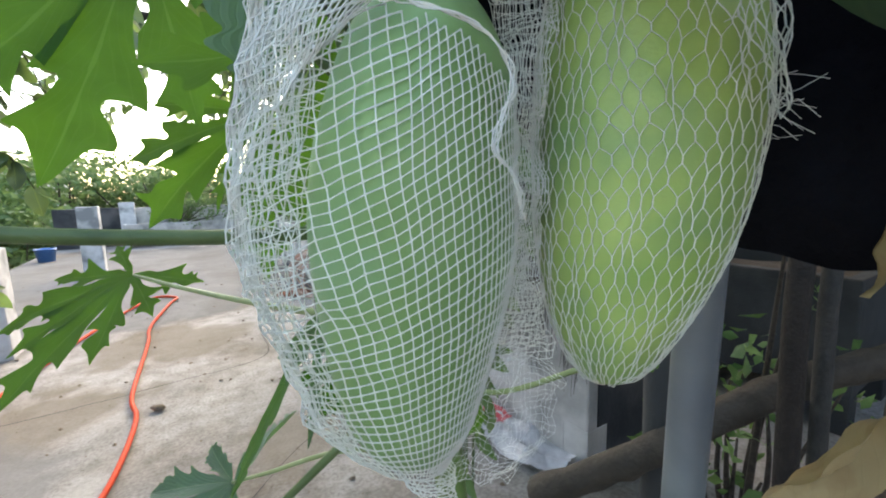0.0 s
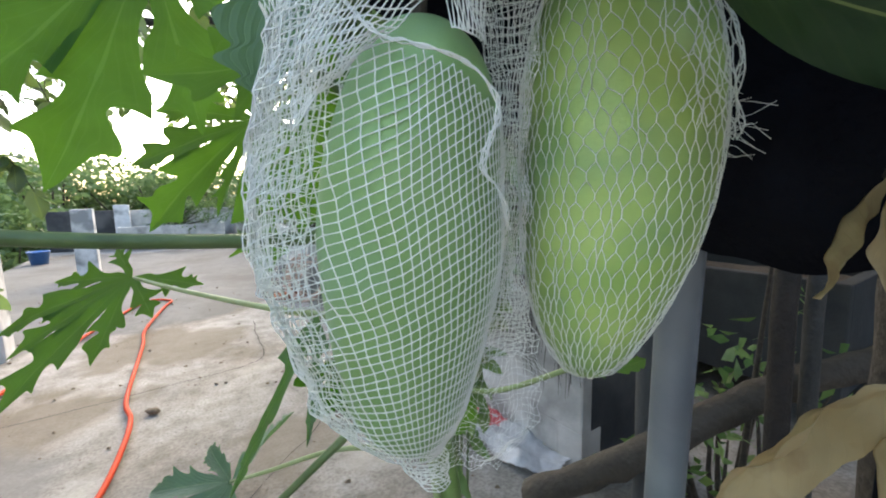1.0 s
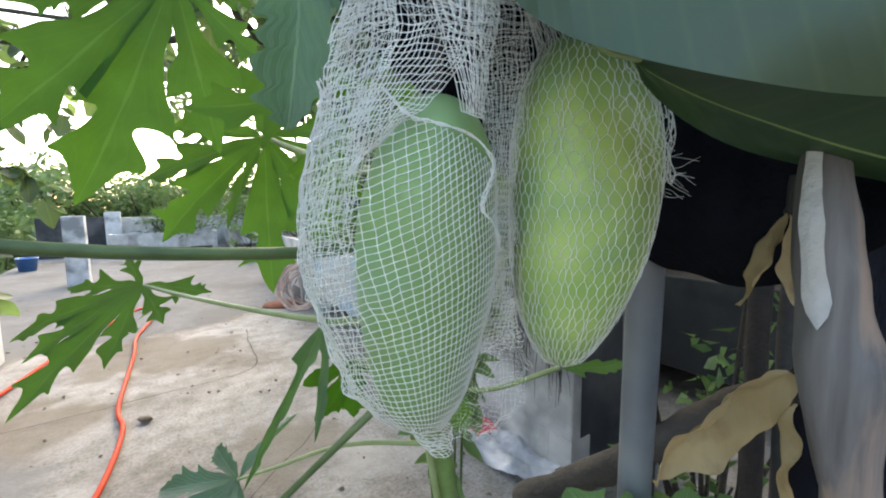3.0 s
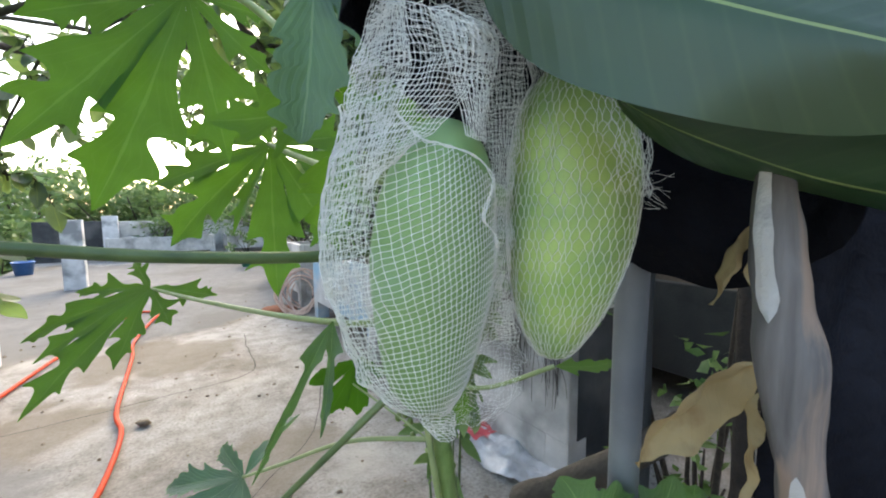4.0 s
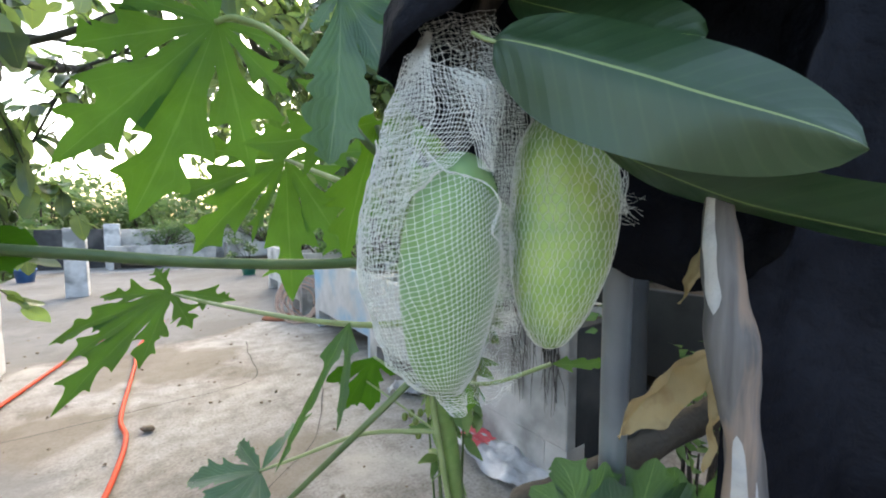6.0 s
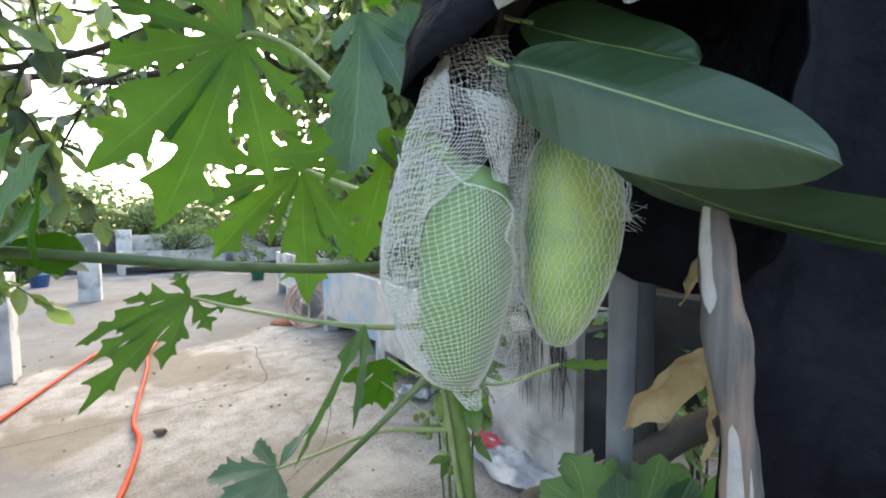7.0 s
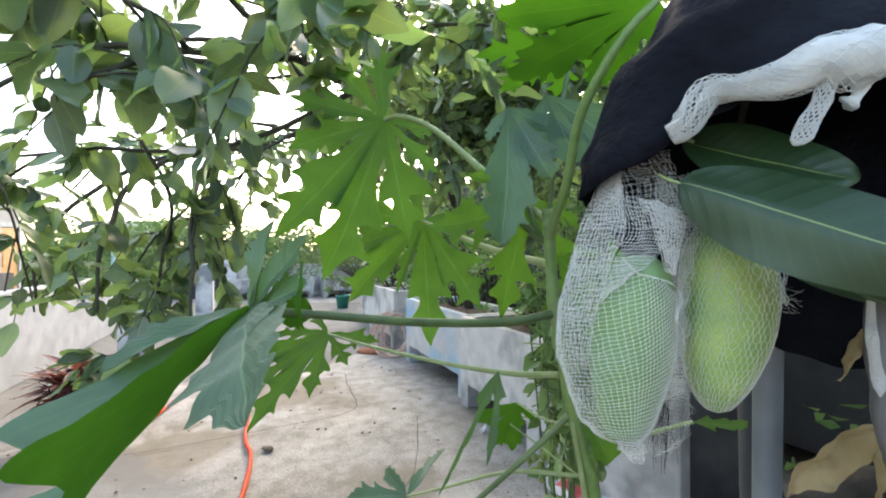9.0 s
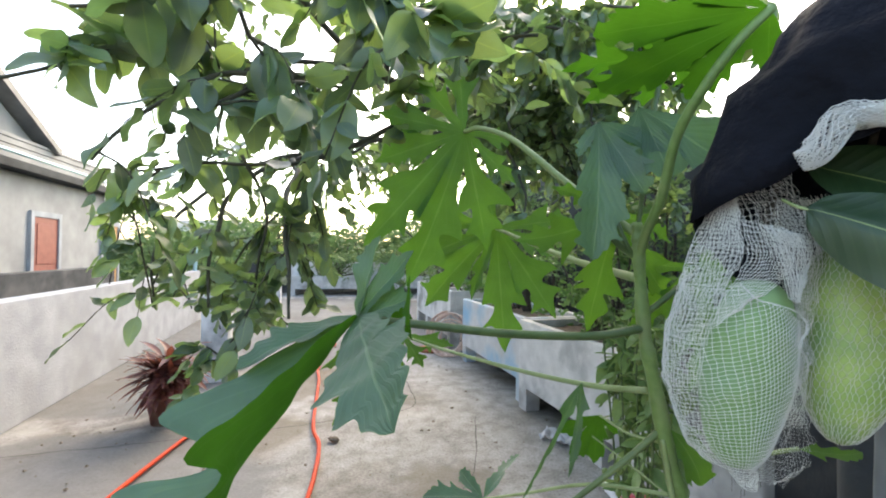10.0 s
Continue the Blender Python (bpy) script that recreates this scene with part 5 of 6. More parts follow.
# open sheet over the dark gap above the fruit, turned over at its top
bm = bmesh.new()
net_patch(bm, [(-0.029, 0.126, 1.424), (-0.023, 0.124, 1.396), (-0.030, 0.123, 1.376), (-0.044, 0.124, 1.352), (-0.050, 0.127, 1.325)], [(0.014, 0.128, 1.410), (0.015, 0.126, 1.394), (0.006, 0.124, 1.376), (-0.012, 0.122, 1.357), (-0.028, 0.124, 1.345)], 15, 25, 0.00024, 0.003, 0.0020, 3)
part("net_sheet", bm, M_NET, net1, "open mesh sheet over the fruit's shoulder")
for k in range(2):
    bm = bmesh.new()
    net_patch(bm, [(-0.006 + 0.004 * k, 0.138, 1.410), (-0.012 + 0.004 * k, 0.128, 1.421 - 0.002 * k), (-0.010 + 0.003 * k, 0.118 - 0.002 * k, 1.410), (-0.005, 0.116, 1.394), (0.001, 0.118, 1.378), (0.008, 0.124, 1.356)],
              [(0.018, 0.140, 1.398), (0.019, 0.128, 1.410 - 0.002 * k), (0.0225, 0.121, 1.399), (0.0215, 0.120, 1.387), (0.0175, 0.122, 1.372), (0.015, 0.126, 1.352)], 8, 15 - 4 * k, 0.00025, 0.006, 0.0034, 20 + 7 * k)
    part("turned_flap", bm, M_NET, net1, "turned-over flap of net at the top")
# the neck of the bag, drawn up round the limb under the hood
for k in range(2):
    bm = bmesh.new()
    net_patch(bm, [(-0.034, 0.160 - 0.004 * k, 1.462), (-0.030, 0.150 - 0.004 * k, 1.444), (-0.024, 0.142 - 0.003 * k, 1.420), (-0.012, 0.142, 1.395)], [(0.020, 0.158 - 0.004 * k, 1.470), (0.024, 0.148 - 0.004 * k, 1.446), (0.026, 0.142 - 0.003 * k, 1.420), (0.026, 0.142, 1.395)], 11, 15, 0.00013, 0.006, 0.0040, 60 + 5 * k)
    part("net_neck", bm, M_NET, net1, "greyish neck of the bag drawn up round the limb")
# slack net crumpled between the fruits, dull in the shade
for k in range(3):
    bm = bmesh.new()
    net_patch(bm, [(0.004, 0.155 + 0.01 * k, 1.445), (0.014, 0.150 + 0.012 * k, 1.40), (0.022, 0.150 + 0.012 * k, 1.355), (0.0245, 0.150 + 0.01 * k, 1.31), (0.024, 0.158 + 0.01 * k, 1.265), (0.012, 0.166 + 0.008 * k, 1.228)],
              [(0.044, 0.160 + 0.008 * k, 1.445), (0.046, 0.150 + 0.008 * k, 1.40), (0.039, 0.148 + 0.01 * k, 1.355), (0.035, 0.150 + 0.01 * k, 1.31), (0.037, 0.160 + 0.01 * k, 1.265), (0.046, 0.172 + 0.008 * k, 1.228)], 10, 60, 0.00017, 0.0, 0.0036, 40 + 9 * k)
    part("loose_net", bm, M_NET, net1, "slack net crumpled between the fruits")
bm = bmesh.new()
net_patch(bm, [(0.012, 0.168, 1.235), (0.006, 0.170, 1.212), (-0.002, 0.168, 1.188), (-0.006, 0.164, 1.170)], [(0.044, 0.172, 1.235), (0.050, 0.176, 1.212), (0.046, 0.178, 1.188), (0.030, 0.178, 1.165)], 20, 26, 0.00007, 0.0, 0.006, 77, 0.1)
part("net_veil", bm, M_NET, net1, "thin veil of net hanging below the fruits")
tail = bmesh.new()
TAIL = [(1.176, -0.010, 0.0125), (1.166, -0.006, 0.0080), (1.156, -0.002, 0.0058), (1.148, 0.0005, 0.0062), (1.141, 0.003, 0.009)]


def tail_at(u, v):
    z = 1.178 - 0.016 * v
    c, r = (float(np.interp(-z, [-q[0] for q in TAIL], [q[n] for q in TAIL])) for n in (1, 2))
    a = 2 * math.pi * u + 1.2 * v
    return Vector((c + r * math.cos(a), 0.160 + 0.7 * r * math.sin(a) + 0.010, z)) + Vector((noise.noise(Vector((9 * u, 8 * v, 1))), noise.noise(Vector((9 * u, 8 * v, 5))), 0)) * 0.002


strands(tail, tail_at, 12, 8, 0.00022, ring=True)
part("net_tail", tail, M_NET, net1, "loose threads below the bag")

net2 = thing("fruit_net", "white net stretched in long cells over the yellow-green mango", "net bag", (0, 0, 0))
YZ, YC, YR = (np.array(q)[::-1] for q in zip(*[tuple(v) for v in spline(YELLOW, 5)]))


def bag2_at(u, v):
    """The net pulled tight over the yellow-green mango, bunched together towards one side."""
    z = 1.448 - 0.2340 * v
    c = float(np.interp(z, YZ, YC)) - 0.30 * max(0, z - 1.40)
    r = max(float(np.interp(z, YZ, YR)) + 0.0012, 0.026 if z > 1.395 else 0.0)
    a = 2 * math.pi * u + 0.25 * math.sin(2 * math.pi * u + 0.9) + 0.10 * noise.noise(Vector((6 * math.cos(6.283 * u), 6 * math.sin(6.283 * u), 9 * v)))
    w = 1 + 0.012 * noise.noise(Vector((7 * math.cos(a), 7 * math.sin(a), 12 * v)))
    return Vector((c + r * w * math.cos(a), DEEP_Y + 0.93 * r * w * math.sin(a), z + 0.0022 * noise.noise(Vector((5 * math.cos(a), 5 * math.sin(a), 26 * v)))))


bm = bmesh.new()
long_cells(bm, bag2_at, 56, 35, 0.00019)
part("net_bag", bm, M_NET, net2)
# a slack second layer along the side, with a frayed edge
bm = bmesh.new()


def slack_at(u, v):
    p = bag2_at(0.80 + 0.26 * u, 0.10 + 0.44 * v)
    d = Vector((p.x - 0.079, p.y - DEEP_Y, 0)).normalized()
    return p + d * (0.002 + 0.005 * u + 0.004 * noise.noise(p * 60)) + Vector((0, 0, 0.004 * noise.noise(p * 50 + Vector((3, 0, 0)))))


long_cells(bm, slack_at, 9, 14, 0.00026)
part("frayed_edge", bm, M_NET, net2, "frayed slack edge of the net")
bm = bmesh.new()
rnd = random.Random(31)
for _ in range(34):
    p = Vector((0.112 + rnd.uniform(0, 0.006), 0.160 + rnd.uniform(-0.01, 0.02), 1.332 + rnd.uniform(-0.012, 0.012)))
    q = p + Vector((rnd.uniform(0.008, 0.022), rnd.uniform(-0.006, 0.006), rnd.uniform(-0.016, 0.008)))
    tube(bm, (p, p.lerp(q, 0.5) + Vector((0, 0, rnd.uniform(-0.003, 0.005))), q), 0.00014, 3, cap=False)
part("frayed_threads", bm, M_NET, net2, "frayed ends of thread")


# ---- mango leaves ----
def dry_leaf(base, tip, normal, width, label, seed, fold=0.9, twist=0.5):
    """A dead leaf: curled along its rib, crumpled, its edge bitten and wavy."""
    b, t = Vector(base), Vector(tip)
    L = (t - b).length
    th = thing("dry_mango_leaf", label, "dry leaf", tuple(b), "dry leaves")
    bm = blade_bm(L, width, 0.10, fold, 0.10, seed, 34, 14, 0.84, 1.15, twist=twist)
    for v in bm.verts:
        q = v.co * (0.085 / L)
        v.co += Vector((noise.noise(q * 60 + Vector((seed, 0, 0))), 0.4 * noise.noise(q * 50), 1.5 * noise.noise(q * 55 + Vector((0, seed, 0))))) * L * 0.05
        v.co.z += L * 0.012 * noise.noise(q * 170 + Vector((seed, 5, 0)))
    ob = part("blade", bm, M_DEAD)
    ob.matrix_world = basis(b, t - b, normal)
    under(ob, th)
    bm = bmesh.new()
    d = (b - t).normalized()
    tube(bm, spline([(0, 0, 0), tuple(d * 0.008 + Vector((0.002, 0, 0.002))), tuple(d * 0.014 + Vector((0.006, 0.002, 0.008)))], 5), 0.0018, 8, rough=0.3)
    part("petiole", bm, M_WOOD_DARK, th, "black withered leaf stalk")
    return th


def mango_leaf(name, base, tip, normal, width, label, material=None, bend=0.06, wave=0.05, seed=0, fold=0.2, category="leaf", group="mango leaves", sag=0.0):
    b, t = Vector(base), Vector(tip)
    bm = blade_bm((t - b).length, width, bend, fold, wave, seed, 30, 10, 0.88, 0.74, sag=sag)
    th = thing(name, label, category, tuple(b), group)
    ob = part("blade", bm, material or M_MANGO_LEAF)
    ob.matrix_world = basis(b, t - b, normal)
    under(ob, th)
    bm = bmesh.new()
    d = (t - b).normalized()
    tube(bm, spline([tuple(-d * 0.016 + Vector((0, 0.003, 0.003))), tuple(-d * 0.008), (0, 0, 0), tuple(d * 0.01)], 4), 0.0016, 7)
    part("petiole", bm, M_TWIG if material else M_PET_PALE, th)
    return th


mango_leaf("mango_leaf", (0.014, 0.112, 1.432), (0.168, 0.020, 1.353), (-0.18, -0.95, 0.20), 0.078, "broad dark green mango leaf, glossy and drooping", bend=0.03, wave=0.04, seed=2, fold=-0.36, sag=0.005)
mango_leaf("mango_leaf", (0.080, 0.116, 1.376), (0.262, 0.020, 1.298), (-0.42, -0.20, -0.73), 0.070, "dark green mango leaf under the broad one", bend=0.03, seed=5, fold=-0.3, sag=0.012)
mango_leaf("mango_leaf", (0.030, 0.145, 1.478), (0.135, 0.085, 1.432), (-0.2, -0.85, 0.45), 0.062, "mango leaf with a nibbled tip near the cloth", seed=7)
dry_leaf((0.186, 0.142, 1.220), (0.124, 0.150, 1.143), (0.45, -0.80, 0.42), 0.044, "large curled brown dry mango leaf", 3, 0.65, 0.25)
dry_leaf((0.190, 0.142, 1.203), (0.191, 0.138, 1.125), (0.7, -0.7, 0.1), 0.013, "narrow brown dry leaf hanging straight down", 6, 1.0, 0.9)
dry_leaf((0.196, 0.165, 1.306), (0.178, 0.162, 1.250), (0.4, -0.9, 0.1), 0.017, "narrow brown dry leaf hanging under the cloth", 9, 0.9, 0.6)
dry_leaf((0.197, 0.164, 1.306), (0.214, 0.160, 1.232), (-0.3, -0.9, 0.1), 0.016, "narrow brown dry leaf hanging beside the stake", 12, 0.9, -0.5)

# ---- black cloth hood over the fruit, and its hanging drape ----
hood = thing("cloth_cover", "dark blue-black cloth draped as a hood over the fruits", "cloth", (0, 0, 0))
LOOP = [(-0.060, 0.150, 1.425), (-0.048, 0.200, 1.415), (0.0, 0.245, 1.38), (0.08, 0.262, 1.315), (0.15, 0.255, 1.275), (0.21, 0.215, 1.255), (0.225, 0.13, 1.30), (0.205, 0.08, 1.43),
        (0.165, 0.060, 1.480), (0.12, 0.060, 1.500), (0.06, 0.075, 1.496), (0.015, 0.098, 1.474), (-0.028, 0.118, 1.445)]
loop = spline(LOOP + [LOOP[0]], 12)[:-1]
APEX = Vector((0.165, 0.165, 1.72))
bm = bmesh.new()
rows = []
for j in range(19):
    t = j / 18
    row = []
    for i, p in enumerate(loop):
        q = APEX.lerp(p, t)
        out = Vector((p.x - APEX.x, p.y - APEX.y, 0))
        q += out * 0.24 * math.sin(math.pi * t) * (1 - 0.25 * t)
        a = 2 * math.pi * i / len(loop)
        q += out.normalized() * ((0.011 * math.sin(21 * t + 1.4 * math.sin(2 * a) + 2.5 * noise.noise(q * 7)) + 0.005 * math.sin(43 * t + 3 * a)) * (1 - t) * 2.2 + 0.003 * math.sin(6 * a + 9 * t) + 0.016 * noise.noise(q * 14) + 0.006 * noise.noise(q * 38)) * t
        q.z += 0.006 * noise.noise(q * 30) + 0.018 * math.sin(math.pi * t)
        row.append(bm.verts.new(q))
    rows.append(row)
for a, b in zip(rows, rows[1:]):
    for k in range(len(a)):
        bm.faces.new((a[k], a[(k + 1) % len(a)], b[(k + 1) % len(a)], b[k]))
bmesh.ops.remove_doubles(bm, verts=bm.verts, dist=0.0002)
hd = part("hood", bm, M_CLOTH, hood)
md = hd.modifiers.new("solid", "SOLIDIFY")
md.thickness = 0.0015
bm = bmesh.new()
rows = []
for j in range(40):
    z = 1.62 - 1.35 * j / 39
    row = []
    for i in range(60):
        s = i / 59
        x = 0.232 + 0.42 * s + 0.02 * math.sin(1.6 * z * 3)
        y = 0.185 - 0.10 * s + 0.012 * math.sin(15 * s + 3.5 * z) + 0.003 * math.sin(41 * s - 3 * z) + 0.010 * noise.noise(Vector((s * 7, z * 6, 0)))
        row.append(bm.verts.new((x, y, z)))
    rows.append(row)
for a, b in zip(rows, rows[1:]):
    for k in range(59):
        bm.faces.new((a[k], a[k + 1], b[k + 1], b[k]))
dr = part("drape", bm, M_CLOTH, hood, "long hanging side of the cloth")
md = dr.modifiers.new("solid", "SOLIDIFY")
md.thickness = 0.0015

# rolled net along the hem
hemnet = thing("rolled_net", "rolled white net tucked along the cloth's hem", "net", (0, 0, 0))
hp_ = spline([(0.000, 0.092, 1.469), (0.012, 0.088, 1.476), (0.026, 0.085, 1.498), (0.044, 0.0765, 1.499), (0.068, 0.069, 1.500), (0.091, 0.061, 1.5075), (0.116, 0.054, 1.5075), (0.137, 0.054, 1.506)], 7)
HR = (0.0085, 0.0115, 0.0120, 0.0090, 0.0125, 0.0175, 0.0185, 0.0090)


def hem_r(tt):
    return float(np.interp(tt, [q / 7 for q in range(8)], HR))


for k, rr in enumerate((0.30, 0.52, 0.70, 0.86, 1.0)):
    bm = bmesh.new()
    nn, prevs = 18, None
    for i in range(0 if k > 2 else int(0.42 * len(hp_)), len(hp_)):
        p = hp_[i]
        d = (hp_[min(i + 1, len(hp_) - 1)] - hp_[max(i - 1, 0)]).normalized()
        up = (Vector((0, 0, 1)) - d * d.z).normalized()
        sd = d.cross(up)
        tt = i / (len(hp_) - 1)
        ring = [p + (up * math.cos(a) + sd * math.sin(a)) * rr * hem_r(tt) * (1 + 0.38 * noise.noise(Vector((1.6 * math.cos(a), 1.6 * math.sin(a) + 3 * k, 7 * tt)))) for a in (2 * math.pi * (m + 0.5 * (i % 2)) / nn + 1.5 * tt for m in range(nn))]
        if prevs:
            for m in range(nn):
                tube(bm, (prevs[m], ring[m]), 0.00042, 3, cap=False)
                tube(bm, (prevs[m], ring[(m + (1 if i % 2 == 0 else -1)) % nn]), 0.00042, 3, cap=False)
        prevs = ring
    part("net_roll", bm, M_NET, hemnet)
bm = bmesh.new()
tube(bm, spline([(0.115, 0.060, 1.500), (0.1155, 0.0605, 1.490), (0.113, 0.061, 1.482), (0.108, 0.061, 1.477)], 6), lambda t: 0.0052 + 0.002 * math.sin(7 * t), 14, rough=0.7)
part("net_knot", bm, M_NET, hemnet, "tight knot of net under the roll")
bm = bmesh.new()
net_tube(bm, [(0.097, 0.060, 1.497, 0.004, 0.004), (0.094, 0.0605, 1.490, 0.006, 0.005), (0.089, 0.060, 1.477, 0.0062, 0.006), (0.081, 0.0595, 1.464, 0.007, 0.006), (0.077, 0.059, 1.453, 0.007, 0.005), (0.075, 0.059, 1.449, 0.003, 0.003)], 12, 20, 0.0006, 1.0, 0.2, 15)
core = bmesh.new()
tube(core, hp_, lambda t: hem_r(t) * float(np.interp(t, (0, 0.22, 0.45, 1), (0.06, 0.15, 0.90, 0.96))), 16, rough=0.35)
part("net_core", core, M_NET, hemnet, "tightly rolled inner net")
part("net_tail", bm, M_NET, hemnet, "small tail of net hanging from the roll")


# ---- papaya plant ----
papaya = thing("papaya_plant", "young papaya plant with a green stem and deeply cut leaves", "papaya plant", (0.06, 0.44, 0.0))


pets = []


def papaya_part(name, pts, rad, material, label="", per=8, n=12, rough=0.0):
    bm = bmesh.new()
    tube(bm, [p - papaya.location for p in spline(pts, per)], rad, n, rough=rough)
    ob = part(name, bm, material, papaya, label)
    if name == "petiole":
        pets.append(ob)
    return ob


papaya_part("trunk", [(0.06, 0.44, 0.0), (0.03, 0.435, 0.6), (0.002, 0.436, 0.973), (-0.014, 0.434, 1.048), (-0.044, 0.433, 1.2), (-0.056, 0.436, 1.27), (-0.066, 0.434, 1.390), (-0.068, 0.435, 1.42), (-0.068, 0.437, 1.445)],
            lambda t: 0.0150 - 0.0070 * t + 0.0012 * math.sin(60 * t), M_STEM, "green ringed papaya stem", 10, 16)
papaya_part("petiole", [(-0.060, 0.434, 1.272), (-0.137, 0.388, 1.263), (-0.261, 0.31, 1.272), (-0.361, 0.245, 1.288), (-0.446, 0.198, 1.30)], lambda t: 0.0075 - 0.002 * t, M_PETIOLE)
papaya_part("petiole", [(-0.063, 0.45, 1.352), (-0.158, 0.60, 1.378), (-0.270, 0.735, 1.421), (-0.372, 0.862, 1.464)], lambda t: 0.0075 - 0.003 * t, M_PET_PALE)
papaya_part("petiole", [(-0.050, 0.436, 1.171), (-0.136, 0.50, 1.152), (-0.276, 0.605, 1.139), (-0.48, 0.745, 1.136), (-0.635, 0.835, 1.145)], lambda t: 0.0056 - 0.002 * t, M_PET_PALE)
papaya_part("petiole", [(-0.066, 0.436, 1.385), (-0.100, 0.430, 1.412), (-0.132, 0.415, 1.452), (-0.146, 0.398, 1.520), (-0.134, 0.382, 1.600)], lambda t: 0.0062 - 0.0022 * t, M_PETIOLE)
papaya_part("petiole", [(-0.068, 0.437, 1.425), (-0.17, 0.52, 1.52), (-0.289, 0.592, 1.635), (-0.37, 0.625, 1.678), (-0.413, 0.640, 1.678)], lambda t: 0.0075 - 0.0025 * t, M_PET_PALE)
papaya_part("petiole", [(-0.066, 0.436, 1.385), (-0.060, 0.41, 1.425), (-0.046, 0.37, 1.477), (-0.036, 0.325, 1.555), (-0.012, 0.29, 1.609), (0.019, 0.275, 1.655), (0.055, 0.28, 1.693)], lambda t: 0.0078 - 0.002 * t, M_STEM)
papaya_part("petiole", [(-0.03, 0.434, 1.112), (-0.088, 0.415, 1.060), (-0.178, 0.409, 0.974), (-0.26, 0.42, 0.89)], lambda t: 0.0058 - 0.002 * t, M_PETIOLE)
papaya_part("petiole", [(-0.012, 0.436, 1.008), (-0.133, 0.475, 0.985), (-0.26, 0.55, 0.905), (-0.352, 0.615, 0.842)], lambda t: 0.0036 - 0.001 * t, M_PET_PALE)
papaya_part("petiole", [(-0.05, 0.436, 1.30), (-0.01, 0.46, 1.33), (0.04, 0.5, 1.37)], 0.005, M_PETIOLE)
papaya_part("petiole", [(-0.062, 0.436, 1.37), (-0.085, 0.43, 1.41), (-0.10, 0.44, 1.45)], 0.004, M_PETIOLE)
papaya_part("petiole", [(-0.067, 0.437, 1.43), (-0.05, 0.445, 1.579), (-0.025, 0.460, 1.727)], 0.004, M_PETIOLE)
papaya_part("petiole", [(-0.035, 0.435, 1.10), (0.05, 0.42, 1.085), (0.14, 0.40, 1.12)], 0.003, M_PET_PALE)

bm = bmesh.new()
uvl = bm.loops.layers.uv.new("UVMap")
free_lobe(bm, uvl, (0.155, -0.236, -0.044), (-0.476, -0.453, 0.752), 0.95, LOBE_SCALLOP, 1, 0.12, 0.03)
free_lobe(bm, uvl, (-0.10, -0.228, -0.300), (-0.48, -0.51, 0.69), 1.15, LOBE_DEEP, 2, 0.95, 0.05, (-1,))
free_lobe(bm, uvl, (-0.125, -0.088, -0.062), (-0.10, -0.35, 0.90), 1.15, LOBE_SCALLOP, 3, 0.25, 0.04)
free_lobe(bm, uvl, (0.029, 0.003, 0.113), (-0.50, -0.80, 0.10), 1.65, LOBE_THIN, 4, 0.5)
free_lobe(bm, uvl, (0.090, -0.025, 0.092), (-0.30, -0.90, 0.30), 1.35, LOBE_THIN, 5, 0.4)
free_lobe(bm, uvl, (0.092, -0.030, 0.034), (-0.30, -0.80, 0.50), 1.2, LOBE_SCALLOP, 6, 0.3)
free_lobe(bm, uvl, (0.072, 0.026, -0.008), (-0.20, -0.90, 0.30), 1.5, LOBE_PLAIN, 7, 0.1, 0.0, (-1, 1))
front = part("leaf", bm, M_PAPAYA_SKYLIT, None, "blue-green skylit leaf with one lobe folded into a gutter")
front.data.materials.append(M_PAPAYA_BACK)
front.location = (-0.455, 0.208, 1.301)
under(front, pets[0])
bm = bmesh.new()
uvl = bm.loops.layers.uv.new("UVMap")
free_lobe(bm, uvl, (0.010, -0.014, -0.078), (-0.60, -0.70, 0.0), 0.9, LOBE_THIN, 8, 0.5)
hung = part("hanging_tip", bm, M_PAPAYA_BACK, None, "dark green lobe tip hanging straight down")
hung.location = (-0.365, 0.170, 1.362)
under(hung, pets[0])
palmate_leaf("leaf", pets[1], (-0.370, 0.865, 1.464), (0.05, -0.42, -0.9), (0.05, -0.90, 0.42), 0.345, 9, LOBE_BROAD, 11, 0.08, 0.02, wide=0.92, angles=(-165, -101, -68, -42, -17, 5, 32, 64, 97), reach=(0.42, 0.62, 0.78, 0.86, 0.62, 1.0, 0.83, 0.55, 0.62), folds=(0.1, 0.25, 0.2, 0.3, 0.5, 0.22, 0.3, 0.2, 0.2), turns=(0, 10, -12, 10, -40, 8, -14, 12, 0))
palmate_leaf("leaf", pets[4], (-0.413, 0.642, 1.678), (-0.15, -0.25, -0.9), (0.52, -0.78, 0.25), 0.395, 9, LOBE_BROAD, 23, 0.05, 0.02, wide=0.86, angles=(-160, -122, -80, -51, -23, -3, 25, 60, 99), reach=(0.48, 0.45, 0.53, 0.60, 0.88, 1.03, 0.70, 0.42, 0.34), folds=(0.2, 0.2, 0.25, 0.2, 0.28, 0.2, 0.3, 0.2, 0.2), turns=(0, 10, -10, 14, -10, 8, -16, 12, 0))
palmate_leaf("leaf", pets[3], (-0.134, 0.380, 1.600), (-0.06, -0.24, -0.95), (0.18, -0.93, 0.20), 0.215, 5, LOBE_SCALLOP, 31, 0.08, 0.03, angles=(-26, 4, 34, 68), reach=(0.34, 1.0, 0.66, 0.5), folds=(0.3, 0.34, 0.3, 0.3), turns=(-20, 6, -14, 10), wide=0.95, material=M_PAPAYA_SKYLIT)
